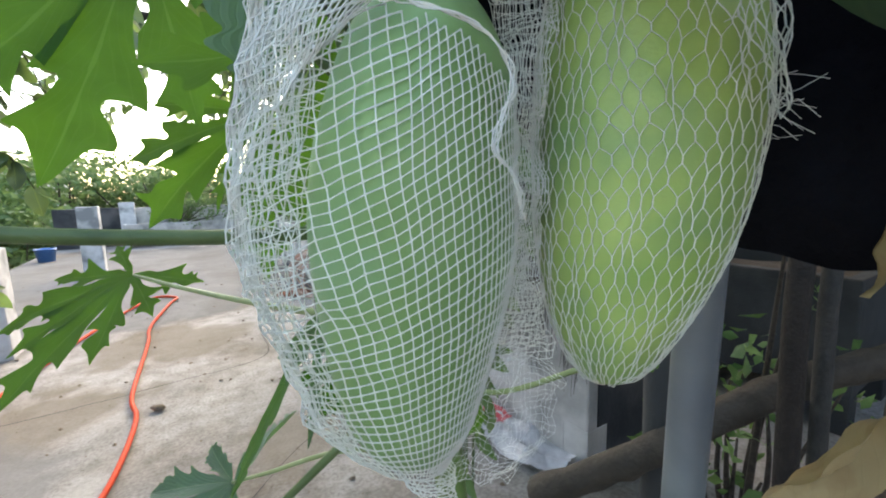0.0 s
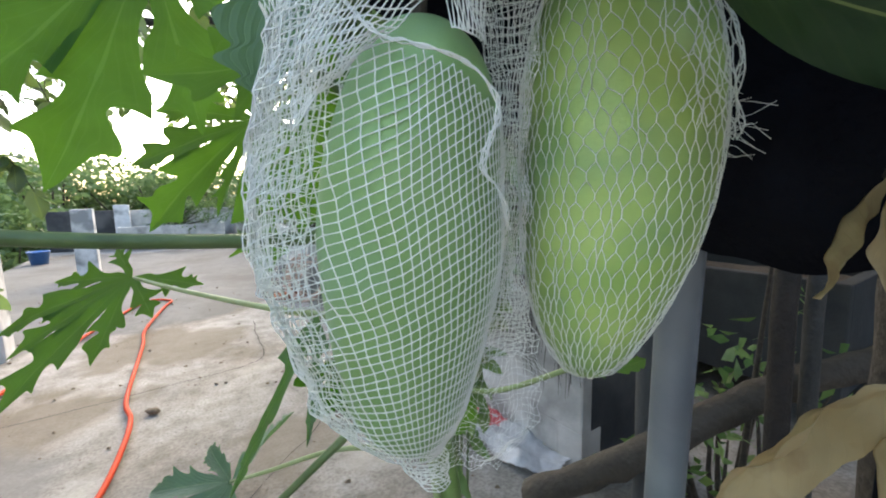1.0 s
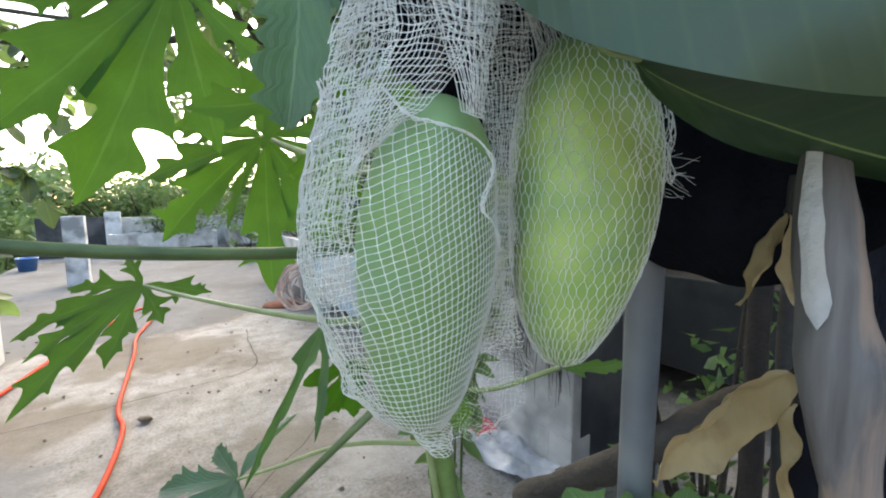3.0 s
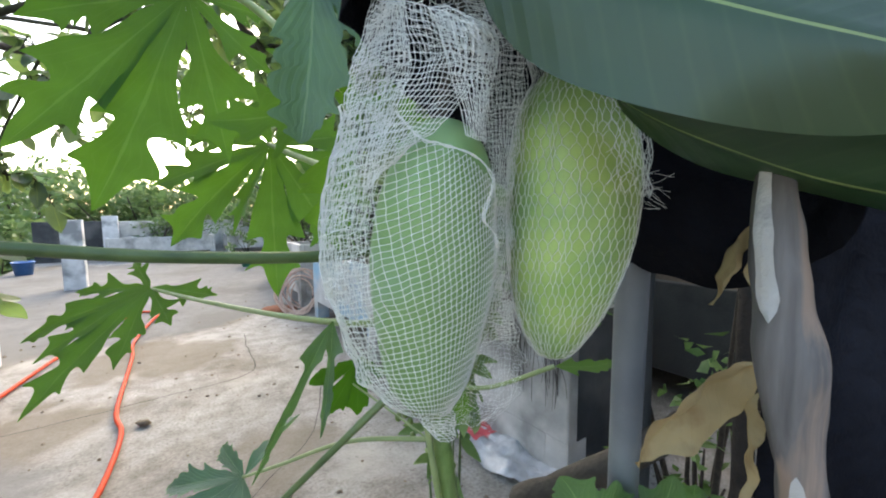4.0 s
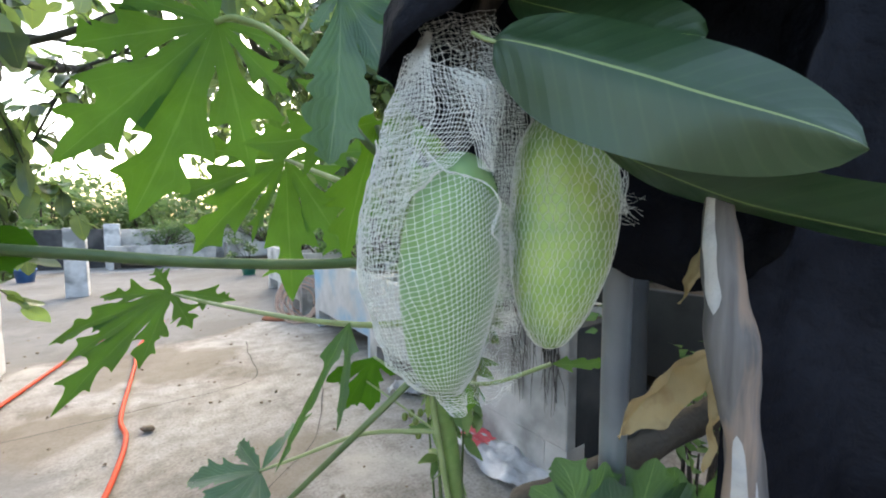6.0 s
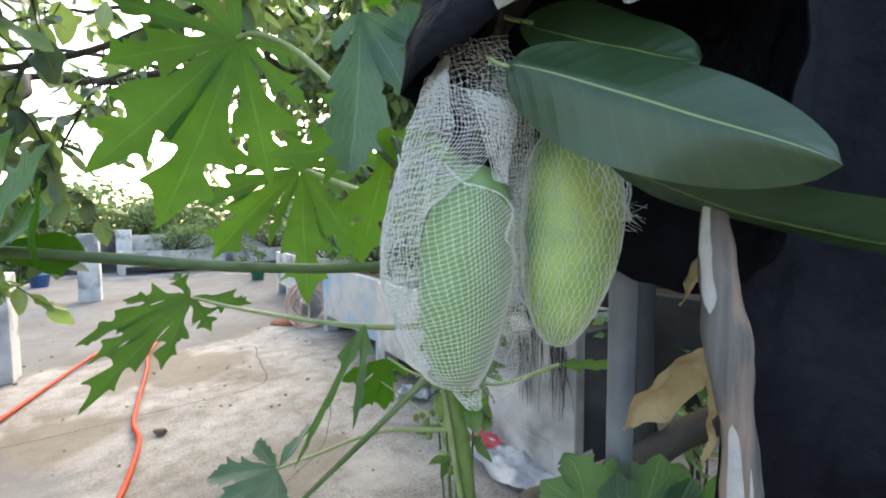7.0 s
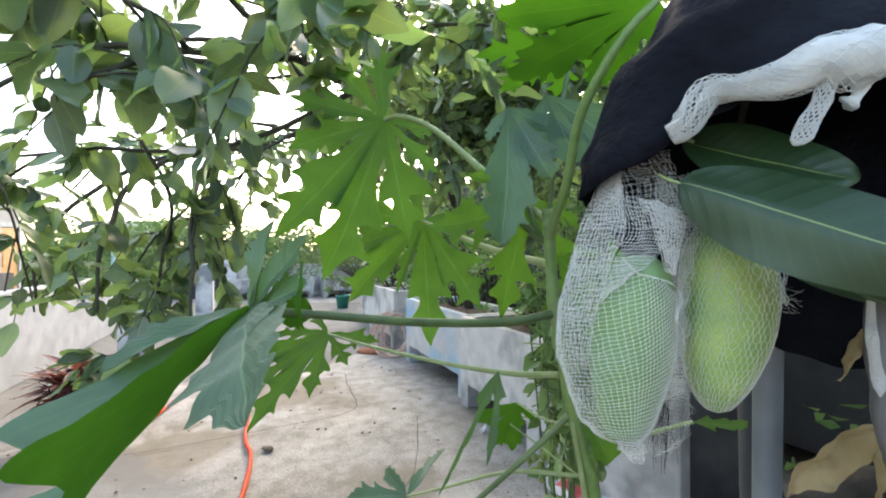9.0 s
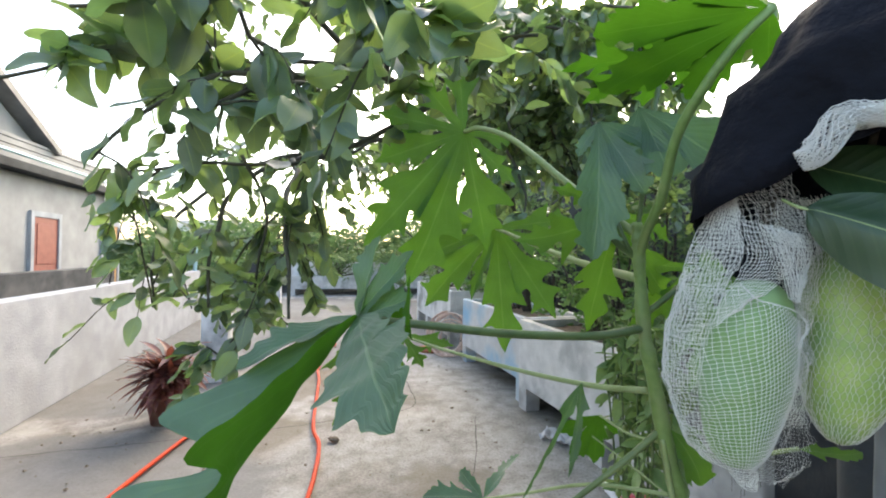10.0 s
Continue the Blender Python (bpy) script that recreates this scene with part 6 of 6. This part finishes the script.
palmate_leaf("leaf", pets[3], (-0.073, 0.400, 1.625), (0.10, -0.22, -0.95), (0.05, -0.95, 0.22), 0.135, 5, LOBE_PLAIN, 33, 0.08, 0.03, angles=(-20, 14, 44), reach=(0.85, 0.9, 1.0), folds=(0.2, 0.3, 0.3), turns=(0, 8, -10), wide=1.5, material=M_PAPAYA_SKYLIT, label="dark overlapping lobes")
palmate_leaf("leaf", papaya, (-0.025, 0.460, 1.727), (-0.95, -0.15, -0.05), (0.05, 0.30, 0.95), 0.17, 7, LOBE_BROAD, 35, 0.05, 0.02, angles=(-140, -90, -45, 0, 45, 90, 140), reach=(0.8, 0.8, 0.9, 1.0, 0.9, 0.8, 0.8), wide=1.1, material=M_PAPAYA_BACK, label="young green leaf seen from below")
palmate_leaf("leaf", pets[2], (-0.635, 0.833, 1.148), (-0.93, -0.20, -0.28), (-0.1, -0.64, 0.76), 0.34, 7, LOBE_BROAD, 47, 0.10, 0.04, wide=0.80, angles=(-66, -22, 4, 28, 50, 75, 112, 149), reach=(0.37, 0.52, 0.82, 0.72, 0.86, 0.56, 0.42, 0.48))
palmate_leaf("leaf", pets[5], (0.055, 0.281, 1.694), (-0.93, 0.22, -0.02), (0.05, 0.35, 0.93), 0.22, 5, LOBE_SCALLOP, 53, 0.06, 0.03, 110, wide=1.1, angles=(-95, -58, -24, 8, 34), reach=(0.5, 0.75, 1.0, 0.9, 0.5), material=M_PAPAYA_BACK)
palmate_leaf("leaf", pets[7], (-0.352, 0.617, 0.841), (-0.75, -0.35, -0.30), (-0.10, -0.42, 0.90), 0.20, 7, LOBE_SCALLOP, 59, 0.20, 0.10, angles=(-150, -72, -30, 6, 40, 78), reach=(0.75, 0.5, 0.75, 0.95, 0.8, 0.6), folds=(0.5, 0.3, 0.3, 0.3, 0.3, 0.3), turns=(40, 20, 0, -10, 10, 20), wide=1.0, material=M_PAPAYA_SKYLIT)
palmate_leaf("leaf", papaya, (-0.150, 0.475, 1.163), (-0.14, -0.12, -1.0), (0.45, -0.85, 0.05), 0.245, 3, LOBE_THIN, 61, 0.08, 0.0, angles=(-20, 4), wide=0.40, reach=(0.98, 0.66), folds=(0.5, 0.6), turns=(40, -45), material=M_PAPAYA_SKYLIT, label="narrow drooping leaf")
palmate_leaf("leaf", papaya, (-0.118, 0.505, 1.098), (-0.22, -0.1, -0.9), (0.2, -0.95, 0.1), 0.098, 5, LOBE_PLAIN, 67, 0.1, 0.0, angles=(-48, -16, 8, 62), wide=0.8, reach=(0.9, 1.0, 0.95, 0.45), material=M_PAPAYA_BACK, label="small young leaf")
papaya_part("petiole", [(-0.03, 0.434, 1.09), (-0.075, 0.47, 1.085), (-0.118, 0.505, 1.098)], 0.0022, M_PET_PALE)
papaya_part("petiole", [(-0.014, 0.434, 1.005), (-0.07, 0.47, 1.03), (-0.13, 0.50, 1.06)], 0.0016, M_PET_PALE)
papaya_part("petiole", [(-0.030, 0.425, 1.10), (-0.018, 0.418, 1.02), (-0.004, 0.415, 0.93), (0.01, 0.42, 0.86)], 0.0042, M_PET_PALE)
palmate_leaf("leaf", papaya, (-0.10, 0.45, 1.46), (-0.2, -0.3, -0.9), (0.5, -0.8, 0.3), 0.21, 5, LOBE_BROAD, 71, 0.15, 0.0, 100, wide=0.85)
palmate_leaf("leaf", papaya, (0.04, 0.5, 1.37), (0.4, -0.2, -0.7), (0.1, -0.9, 0.4), 0.21, 6, LOBE_BROAD, 73, 0.15, 0.0, 120, wide=0.85)
palmate_leaf("leaf", papaya, (-0.02, 0.415, 1.12), (0.55, -0.3, -0.65), (0.2, -0.9, 0.3), 0.085, 1, LOBE_PLAIN, 79, 0.2, 0.0, 1, label="single small leaf on the stem", wide=1.5)
palmate_leaf("leaf", papaya, (0.14, 0.40, 1.12), (0.9, 0.05, -0.05), (0.0, -0.5, 0.85), 0.09, 1, LOBE_THIN, 83, 0.1, 0.0, 1, label="narrow pale leaf tip")


# low papaya seedling beside the pipe
seedling = thing("papaya_seedling", "low papaya seedling with scalloped bluish leaves by the pipe", "seedling", (0.17, 0.33, 0.0))
bm = bmesh.new()
tube(bm, spline([(0, 0, 0), (0.01, 0, 0.5), (0, 0, 0.95)], 6), 0.007, 10)
part("stem", bm, M_STEM, seedling)
for k, (c, al, R) in enumerate((((0.135, 0.28, 0.985), (-0.10, -0.25, 0.9), 0.085), ((0.195, 0.28, 0.955), (0.15, -0.25, 0.9), 0.11), ((0.235, 0.27, 0.945), (0.5, -0.2, 0.7), 0.12))):
    palmate_leaf("leaf", seedling, c, al, (0.0, -0.9, 0.3), R, 5, LOBE_PLAIN, 90 + k, 0.15, 0.0, 75, wide=1.25, material=M_PAPAYA_SKYLIT)

# ---- berry bush behind the stem ----
berry = thing("berry_bush", "straggling weed with small green berries behind the papaya stem", "weed", (0.03, 0.85, 0.0))
wood, bm = bmesh.new(), bmesh.new()
uvl = bm.loops.layers.uv.new("UVMap")
rnd = random.Random(5)
bpos = []
bmesh_leaf_meshes = [mesh_of("leaf", blade_bm(0.06, 0.024, 0.25, 0.25, 0.06, s, 8, 4), mat("berry_leaf", (0.12, 0.21, 0.06), (0.19, 0.30, 0.10), 0.5, 30, thin=0.4, obj=True)) for s in range(3)]
for k in range(13):
    top = Vector((rnd.uniform(-0.14, 0.06), rnd.uniform(-0.12, 0.35), rnd.uniform(1.0, 1.28)))
    end = top + Vector((rnd.uniform(-0.10, 0.12), rnd.uniform(-0.12, 0.08), rnd.uniform(-0.34, -0.10)))
    pts = spline([(rnd.uniform(-0.03, 0.03), rnd.uniform(-0.03, 0.03), 0.0), tuple(top * 0.55), tuple(top), tuple(top.lerp(end, 0.5) + Vector((0.03, 0, 0.04))), tuple(end)], 7)
    tube(wood, pts, lambda t: 0.004 - 0.0028 * t, 5)
    for i in range(8, len(pts)):
        for _ in range(2):
            o = new("leaf", bmesh_leaf_meshes[rnd.randrange(3)])
            o.parent = berry
            y = Vector((rnd.gauss(0, 1), rnd.gauss(0, 1), rnd.uniform(-1.2, 0.3)))
            o.matrix_basis = basis(pts[i], y, (rnd.gauss(0, 0.6), rnd.gauss(0, 0.6), 1)) @ Matrix.Scale(rnd.uniform(0.7, 1.2), 4)
        if rnd.random() < 0.22:
            bpos.append(pts[i] + Vector((rnd.uniform(-0.015, 0.015), rnd.uniform(-0.03, 0), -0.02)))
part("stem_wood", wood, M_PETIOLE, berry)["kind"] = "stuff"
bm.free()
bm = bmesh.new()
bmesh.ops.create_uvsphere(bm, u_segments=10, v_segments=7, radius=0.0075)
for v in bm.verts:
    v.co.z *= 1.35
bme = mesh_of("berry", bm, M_BERRY)
for q in bpos + [Vector((-0.10, -0.10, 0.885)), Vector((-0.115, -0.10, 0.878)), Vector((-0.09, -0.11, 0.872)), Vector((-0.08, -0.09, 0.882)), Vector((-0.085, -0.10, 0.835))]:
    o = new("berry", bme)
    o.parent = berry
    o.location = q

# ---- lime tree over the terrace ----
tree = thing("lime_tree", "old lime tree with dark twigs, oval leaves and green limes", "tree", (-0.6, 4.72, 0.7))
BOUGHS = [
    ([(-0.6, 4.72, 0.70), (-0.72, 4.72, 1.5), (-0.80, 4.3, 2.2), (-0.87, 3.7, 2.8)], 0.055, 0.03),
    ([(-0.78, 4.4, 2.1), (-0.55, 3.4, 2.35), (-0.65, 2.5, 2.25), (-1.09, 1.69, 1.98), (-1.17, 1.37, 1.85), (-1.10, 0.98, 1.72)], 0.024, 0.009),
    ([(-1.10, 0.98, 1.72), (-0.95, 0.72, 1.55), (-0.82, 0.55, 1.40), (-0.73, 0.44, 1.24)], 0.011, 0.003),
    ([(-1.10, 0.98, 1.72), (-1.15, 0.75, 1.60), (-1.05, 0.55, 1.42), (-0.98, 0.48, 1.25)], 0.010, 0.003),
    ([(-1.17, 1.37, 1.85), (-1.35, 1.0, 1.70), (-1.40, 0.7, 1.45), (-1.30, 0.6, 1.25)], 0.011, 0.003),
    ([(-0.85, 2.1, 2.12), (-0.70, 1.35, 2.02), (-0.67, 0.75, 1.88), (-0.70, 0.40, 1.72), (-0.76, 0.22, 1.62)], 0.016, 0.004),
    ([(-0.70, 1.35, 2.02), (-0.50, 0.95, 1.98), (-0.38, 0.75, 1.93), (-0.25, 0.65, 1.88)], 0.010, 0.004),
    ([(-0.67, 0.75, 1.88), (-0.52, 0.45, 1.80), (-0.42, 0.25, 1.74)], 0.008, 0.003),
    ([(-0.55, 3.4, 2.35), (-0.2, 2.6, 2.4), (0.1, 2.0, 2.3), (0.3, 1.6, 2.1)], 0.018, 0.005),
    ([(-0.87, 3.7, 2.8), (-1.5, 2.9, 2.8), (-1.95, 2.2, 2.5), (-2.1, 1.7, 2.15)], 0.02, 0.005),
    ([(-1.09, 1.69, 1.98), (-1.5, 1.5, 2.0), (-1.8, 1.3, 1.85), (-1.9, 1.15, 1.6)], 0.010, 0.003),
    ([(-0.65, 2.5, 2.25), (-0.45, 1.9, 1.9), (-0.35, 1.6, 1.6), (-0.4, 1.45, 1.4)], 0.010, 0.003),
    ([(-0.76, 0.5, 1.78), (-0.9, 0.32, 1.70), (-1.0, 0.22, 1.55)], 0.007, 0.003),
    ([(-0.72, 4.5, 1.8), (-0.35, 3.9, 1.75), (-0.1, 3.4, 1.6), (0.05, 3.0, 1.5)], 0.014, 0.004),
    ([(-0.67, 0.75, 1.88), (-0.85, 0.55, 1.85), (-1.05, 0.42, 1.76)], 0.008, 0.003),
    ([(-0.70, 0.40, 1.72), (-0.64, 0.24, 1.73), (-0.58, 0.12, 1.70)], 0.006, 0.003),
]
rnd = random.Random(4)
for _ in range(30):
    root = Vector(rnd.choice(((-0.80, 4.3, 2.2), (-0.87, 3.7, 2.8), (-0.55, 3.4, 2.35), (-0.65, 2.5, 2.25))))
    end = Vector((rnd.uniform(-1.9, 1.3), rnd.uniform(1.9, 4.6), rnd.uniform(1.7, 3.4)))
    BOUGHS.append(([tuple(root), tuple(root.lerp(end, 0.5) + Vector((rnd.uniform(-0.1, 0.1), rnd.uniform(-0.1, 0.1), rnd.uniform(0, 0.25)))), tuple(end)], 0.016, 0.004))
for _ in range(9):
    root = Vector(rnd.choice(((-0.80, 4.3, 2.2), (-0.65, 2.5, 2.25), (-1.5, 2.9, 2.6))))
    end = Vector((rnd.uniform(-2.6, -0.9), rnd.uniform(2.2, 4.2), rnd.uniform(1.6, 2.6)))
    BOUGHS.append(([tuple(root), tuple(root.lerp(end, 0.5) + Vector((0, 0, rnd.uniform(0, 0.2)))), tuple(end)], 0.010, 0.003))
for _ in range(12):
    root = Vector(rnd.choice(((-0.55, 3.4, 2.35), (-0.65, 2.5, 2.25), (-0.2, 2.6, 2.4))))
    end = Vector((rnd.uniform(-0.6, 0.7), rnd.uniform(1.6, 3.3), rnd.uniform(1.8, 3.0)))
    BOUGHS.append(([tuple(root), tuple(root.lerp(end, 0.5) + Vector((0, 0, rnd.uniform(0, 0.2)))), tuple(end)], 0.012, 0.004))
BOUGHS += [([(-0.65, 2.5, 2.25), (-0.5, 2.0, 2.5), (-0.3, 1.6, 2.4), (0.0, 1.4, 2.2)], 0.012, 0.004), ([(-0.2, 2.6, 2.4), (-0.15, 2.1, 2.7), (0.05, 1.7, 2.5), (0.1, 1.4, 2.1)], 0.012, 0.004), ([(-0.2, 2.6, 2.4), (-0.1, 2.0, 2.2), (-0.05, 1.5, 1.9)], 0.010, 0.004)]
BOUGHS += [([(-0.2, 2.6, 2.4), (0.08, 2.2, 2.65), (0.22, 1.8, 2.5), (0.28, 1.3, 2.2)], 0.012, 0.004), ([(-0.2, 2.6, 2.4), (0.25, 2.3, 2.5), (0.42, 1.9, 2.4), (0.5, 1.5, 2.2)], 0.012, 0.004),
           ([(-0.65, 2.5, 2.25), (-1.1, 1.9, 2.55), (-1.5, 1.42, 2.6), (-1.85, 1.1, 2.5)], 0.012, 0.004), ([(-0.65, 2.5, 2.25), (-0.95, 1.9, 2.6), (-1.15, 1.55, 2.65), (-1.25, 1.0, 2.35)], 0.012, 0.004),
           ([(-0.2, 2.6, 2.4), (-0.5, 2.1, 2.7), (-0.62, 1.75, 2.62), (-0.55, 1.15, 2.25)], 0.012, 0.004), ([(-0.2, 2.6, 2.4), (-0.25, 2.2, 2.75), (-0.2, 1.85, 2.6), (-0.2, 1.2, 2.2)], 0.012, 0.004)]
HANG = len(BOUGHS)
BOUGHS += [([(-0.52, 0.74, 1.78), (-0.73, 0.70, 1.68), (-0.96, 0.65, 1.62), (-1.25, 0.58, 1.62), (-1.47, 0.53, 1.60)], 0.008, 0.003),
           ([(-1.25, 0.58, 1.62), (-1.34, 0.56, 1.54), (-1.31, 0.57, 1.41), (-1.28, 0.58, 1.22)], 0.004, 0.002),
           ([(-1.03, 0.63, 1.64), (-0.97, 0.65, 1.49), (-1.00, 0.64, 1.31), (-1.03, 0.64, 1.16), (-1.10, 0.62, 1.06)], 0.005, 0.002),
           ([(-0.81, 0.68, 1.67), (-0.88, 0.67, 1.55), (-0.90, 0.66, 1.43), (-0.91, 0.67, 1.33)], 0.004, 0.002),
           ([(-0.70, 1.35, 2.02), (-0.91, 1.06, 1.77), (-1.04, 1.05, 1.65), (-1.11, 1.04, 1.52), (-1.10, 1.02, 1.38)], 0.006, 0.002),
           ([(-1.04, 1.05, 1.65), (-1.19, 1.05, 1.56), (-1.22, 1.02, 1.40)], 0.004, 0.002),
           ([(-1.06, 0.80, 1.52), (-1.17, 0.79, 1.38), (-1.26, 0.78, 1.26), (-1.23, 0.78, 1.12)], 0.004, 0.002),
           ([(-1.05, 0.80, 1.34), (-1.09, 0.79, 1.23), (-1.16, 0.79, 1.12)], 0.004, 0.002),
           ([(-1.34, 0.77, 1.45), (-1.39, 0.76, 1.34), (-1.34, 0.77, 1.20)], 0.004, 0.002)]
BOUGHS += [([(-0.80, 0.98, 1.95), (-0.83, 0.52, 2.01), (-0.97, 0.41, 1.88), (-1.10, 0.34, 1.82), (-1.24, 0.29, 1.81)], 0.010, 0.004), ([(-0.97, 0.41, 1.88), (-1.10, 0.34, 1.82), (-1.35, 0.10, 1.62)], 0.006, 0.003)]
for dx, dy, dz in ((0.02, 0.04, 0.03), (0.05, 0.16, 0.08)):
    BOUGHS += [([(-0.54 + dx, 0.40 + dy, 1.88 + dz), (-0.67 + dx, 0.31 + dy, 1.86 + dz), (-0.80 + dx, 0.22 + dy, 1.82 + dz), (-0.95 + dx, 0.10 + dy, 1.75 + dz)], 0.006, 0.003)]
wood = bmesh.new()
rnd = random.Random(12)
spots = []
tb = Vector(tree.location)
for li, (pts, r0, r1) in enumerate(BOUGHS):
    ps = spline(pts, 10)
    ps = [p + Vector((noise.noise(p * 5), noise.noise(p * 5 + Vector((3, 3, 3))), noise.noise(p * 5 + Vector((9, 0, 0))))) * 0.03 for p in ps] if li > 0 else ps
    if li < 2:
        bmx = bmesh.new()
        tube(bmx, [p - tb for p in ps], lambda t: r0 + (r1 - r0) * t, 10, rough=0.2)
        part("trunk" if li == 0 else "limb", bmx, M_BARK, tree)
    else:
        tube(wood, [p - tb for p in ps], lambda t: r0 + (r1 - r0) * t, 7, rough=0.15)
    total = sum((b - a).length for a, b in zip(ps, ps[1:]))
    ntw = int(total * (8 if li in (5, 7, 12, 14, 15) else 7 if li >= HANG + 9 else 14 if li >= HANG else 6 if li in (2, 3, 4) else 13 if li > 15 else 11 if li > 1 else 7))
    for _ in range(ntw):
        f = rnd.uniform(0.12 if li > 1 else 0.35, 1.0)
        p = ps[int(f * (len(ps) - 1))]
        d = Vector((rnd.gauss(0, 1), rnd.gauss(0, 1), rnd.gauss(-0.25, 0.7))).normalized()
        L = rnd.uniform(0.12, 0.30) if li < HANG else rnd.uniform(0.06, 0.17)
        tw = spline([tuple(p), tuple(p + d * L * 0.5 + Vector((0, 0, 0.02))), tuple(p + d * L + Vector((0, 0, -0.05)))], 5)
        if any((q.x > -0.64 and q.z < 1.50 and q.y < 1.3) or (q.z < (1.0 if li >= HANG else 1.12) and q.y < 2.2) for q in tw):
            continue
        tube(wood, [q - tb for q in tw], lambda t: 0.0028 - 0.0018 * t, 4)
        for q in tw[1:]:
            for _k in range(rnd.choice((0, 1)) if li < HANG + 9 and q.z > 1.55 and q.y < 1.2 and q.x < -0.75 else rnd.choice((1, 1, 2)) if q.x > -0.6 or (q.y > 1.8 and q.x > -0.9) or li >= HANG else rnd.choice((0, 1, 1))):
                spots.append((q, (d + Vector((rnd.gauss(0, 0.8), rnd.gauss(0, 0.8), rnd.gauss(-0.5, 0.6)))).normalized(), rnd.uniform(0.6, 1.15) * (1.45 if li >= HANG + 9 else 1.35 if q.y > 1.5 or (q.y < 0.8 and q.z > 1.6) else 1.0)))
part("twig_wood", wood, M_TWIG, tree)["kind"] = "stuff"
LEAVES = [mesh_of("leaf", blade_bm(0.070, 0.037, b, 0.18, w, s, 9, 4, 0.85, 0.85), M_LIME_LEAF) for s, (b, w) in enumerate(((0.08, 0.04), (0.25, 0.08), (0.15, 0.12), (0.35, 0.06)))]
HERE = Vector((-0.6, 0.3, 1.6))
spots.sort(key=lambda s: (s[0] - HERE).length)
rest = []
for i, (q, d, sc) in enumerate(spots):
    m = basis(q - tb, d, (rnd.gauss(0, 0.55), rnd.gauss(0, 0.55), 1.0)) @ Matrix.Scale(sc, 4)
    if i < 300:
        o = new("leaf", LEAVES[rnd.randrange(4)])
        o.parent = tree
        o.matrix_basis = m
    else:
        rest.append((m, rnd.randrange(4)))
data = []
for me in LEAVES:
    co = np.empty(len(me.vertices) * 3)
    me.vertices.foreach_get("co", co)
    data.append((co.reshape(-1, 3), [tuple(p.vertices) for p in me.polygons], [tuple(me.uv_layers[0].data[i].uv) for i in range(len(me.loops))]))
vv, ff, uu = [], [], []
for m, k in rest:
    co, fs, us = data[k]
    M = np.array(m)
    base = len(vv)
    vv.extend((co @ M[:3, :3].T + M[:3, 3]).tolist())
    ff.extend([tuple(base + i for i in f) for f in fs])
    uu.extend(us)
me = bpy.data.meshes.new("crown")
me.from_pydata(vv, [], ff)
ul = me.uv_layers.new(name="UVMap")
ul.data.foreach_set("uv", np.array(uu, float).ravel())
me.materials.append(M_LIME_LEAF)
for f in me.polygons:
    f.use_smooth = True
cr = new("crown", me)
cr.parent = tree
cr["kind"] = "stuff"
bm = bmesh.new()
bmesh.ops.create_uvsphere(bm, u_segments=14, v_segments=10, radius=0.0125)
for v in bm.verts:
    v.co.z *= 1.08
lm = mesh_of("lime", bm, M_LIME)
for i in range(44):
    q, d, sc = spots[int(rnd.random() ** 1.5 * (len(spots) - 1))]
    o = new("lime", lm)
    o.parent = tree
    o.matrix_basis = Matrix.Translation(q - tb + Vector((0, 0, -0.018))) @ Matrix.Scale(rnd.uniform(0.8, 1.3), 4)
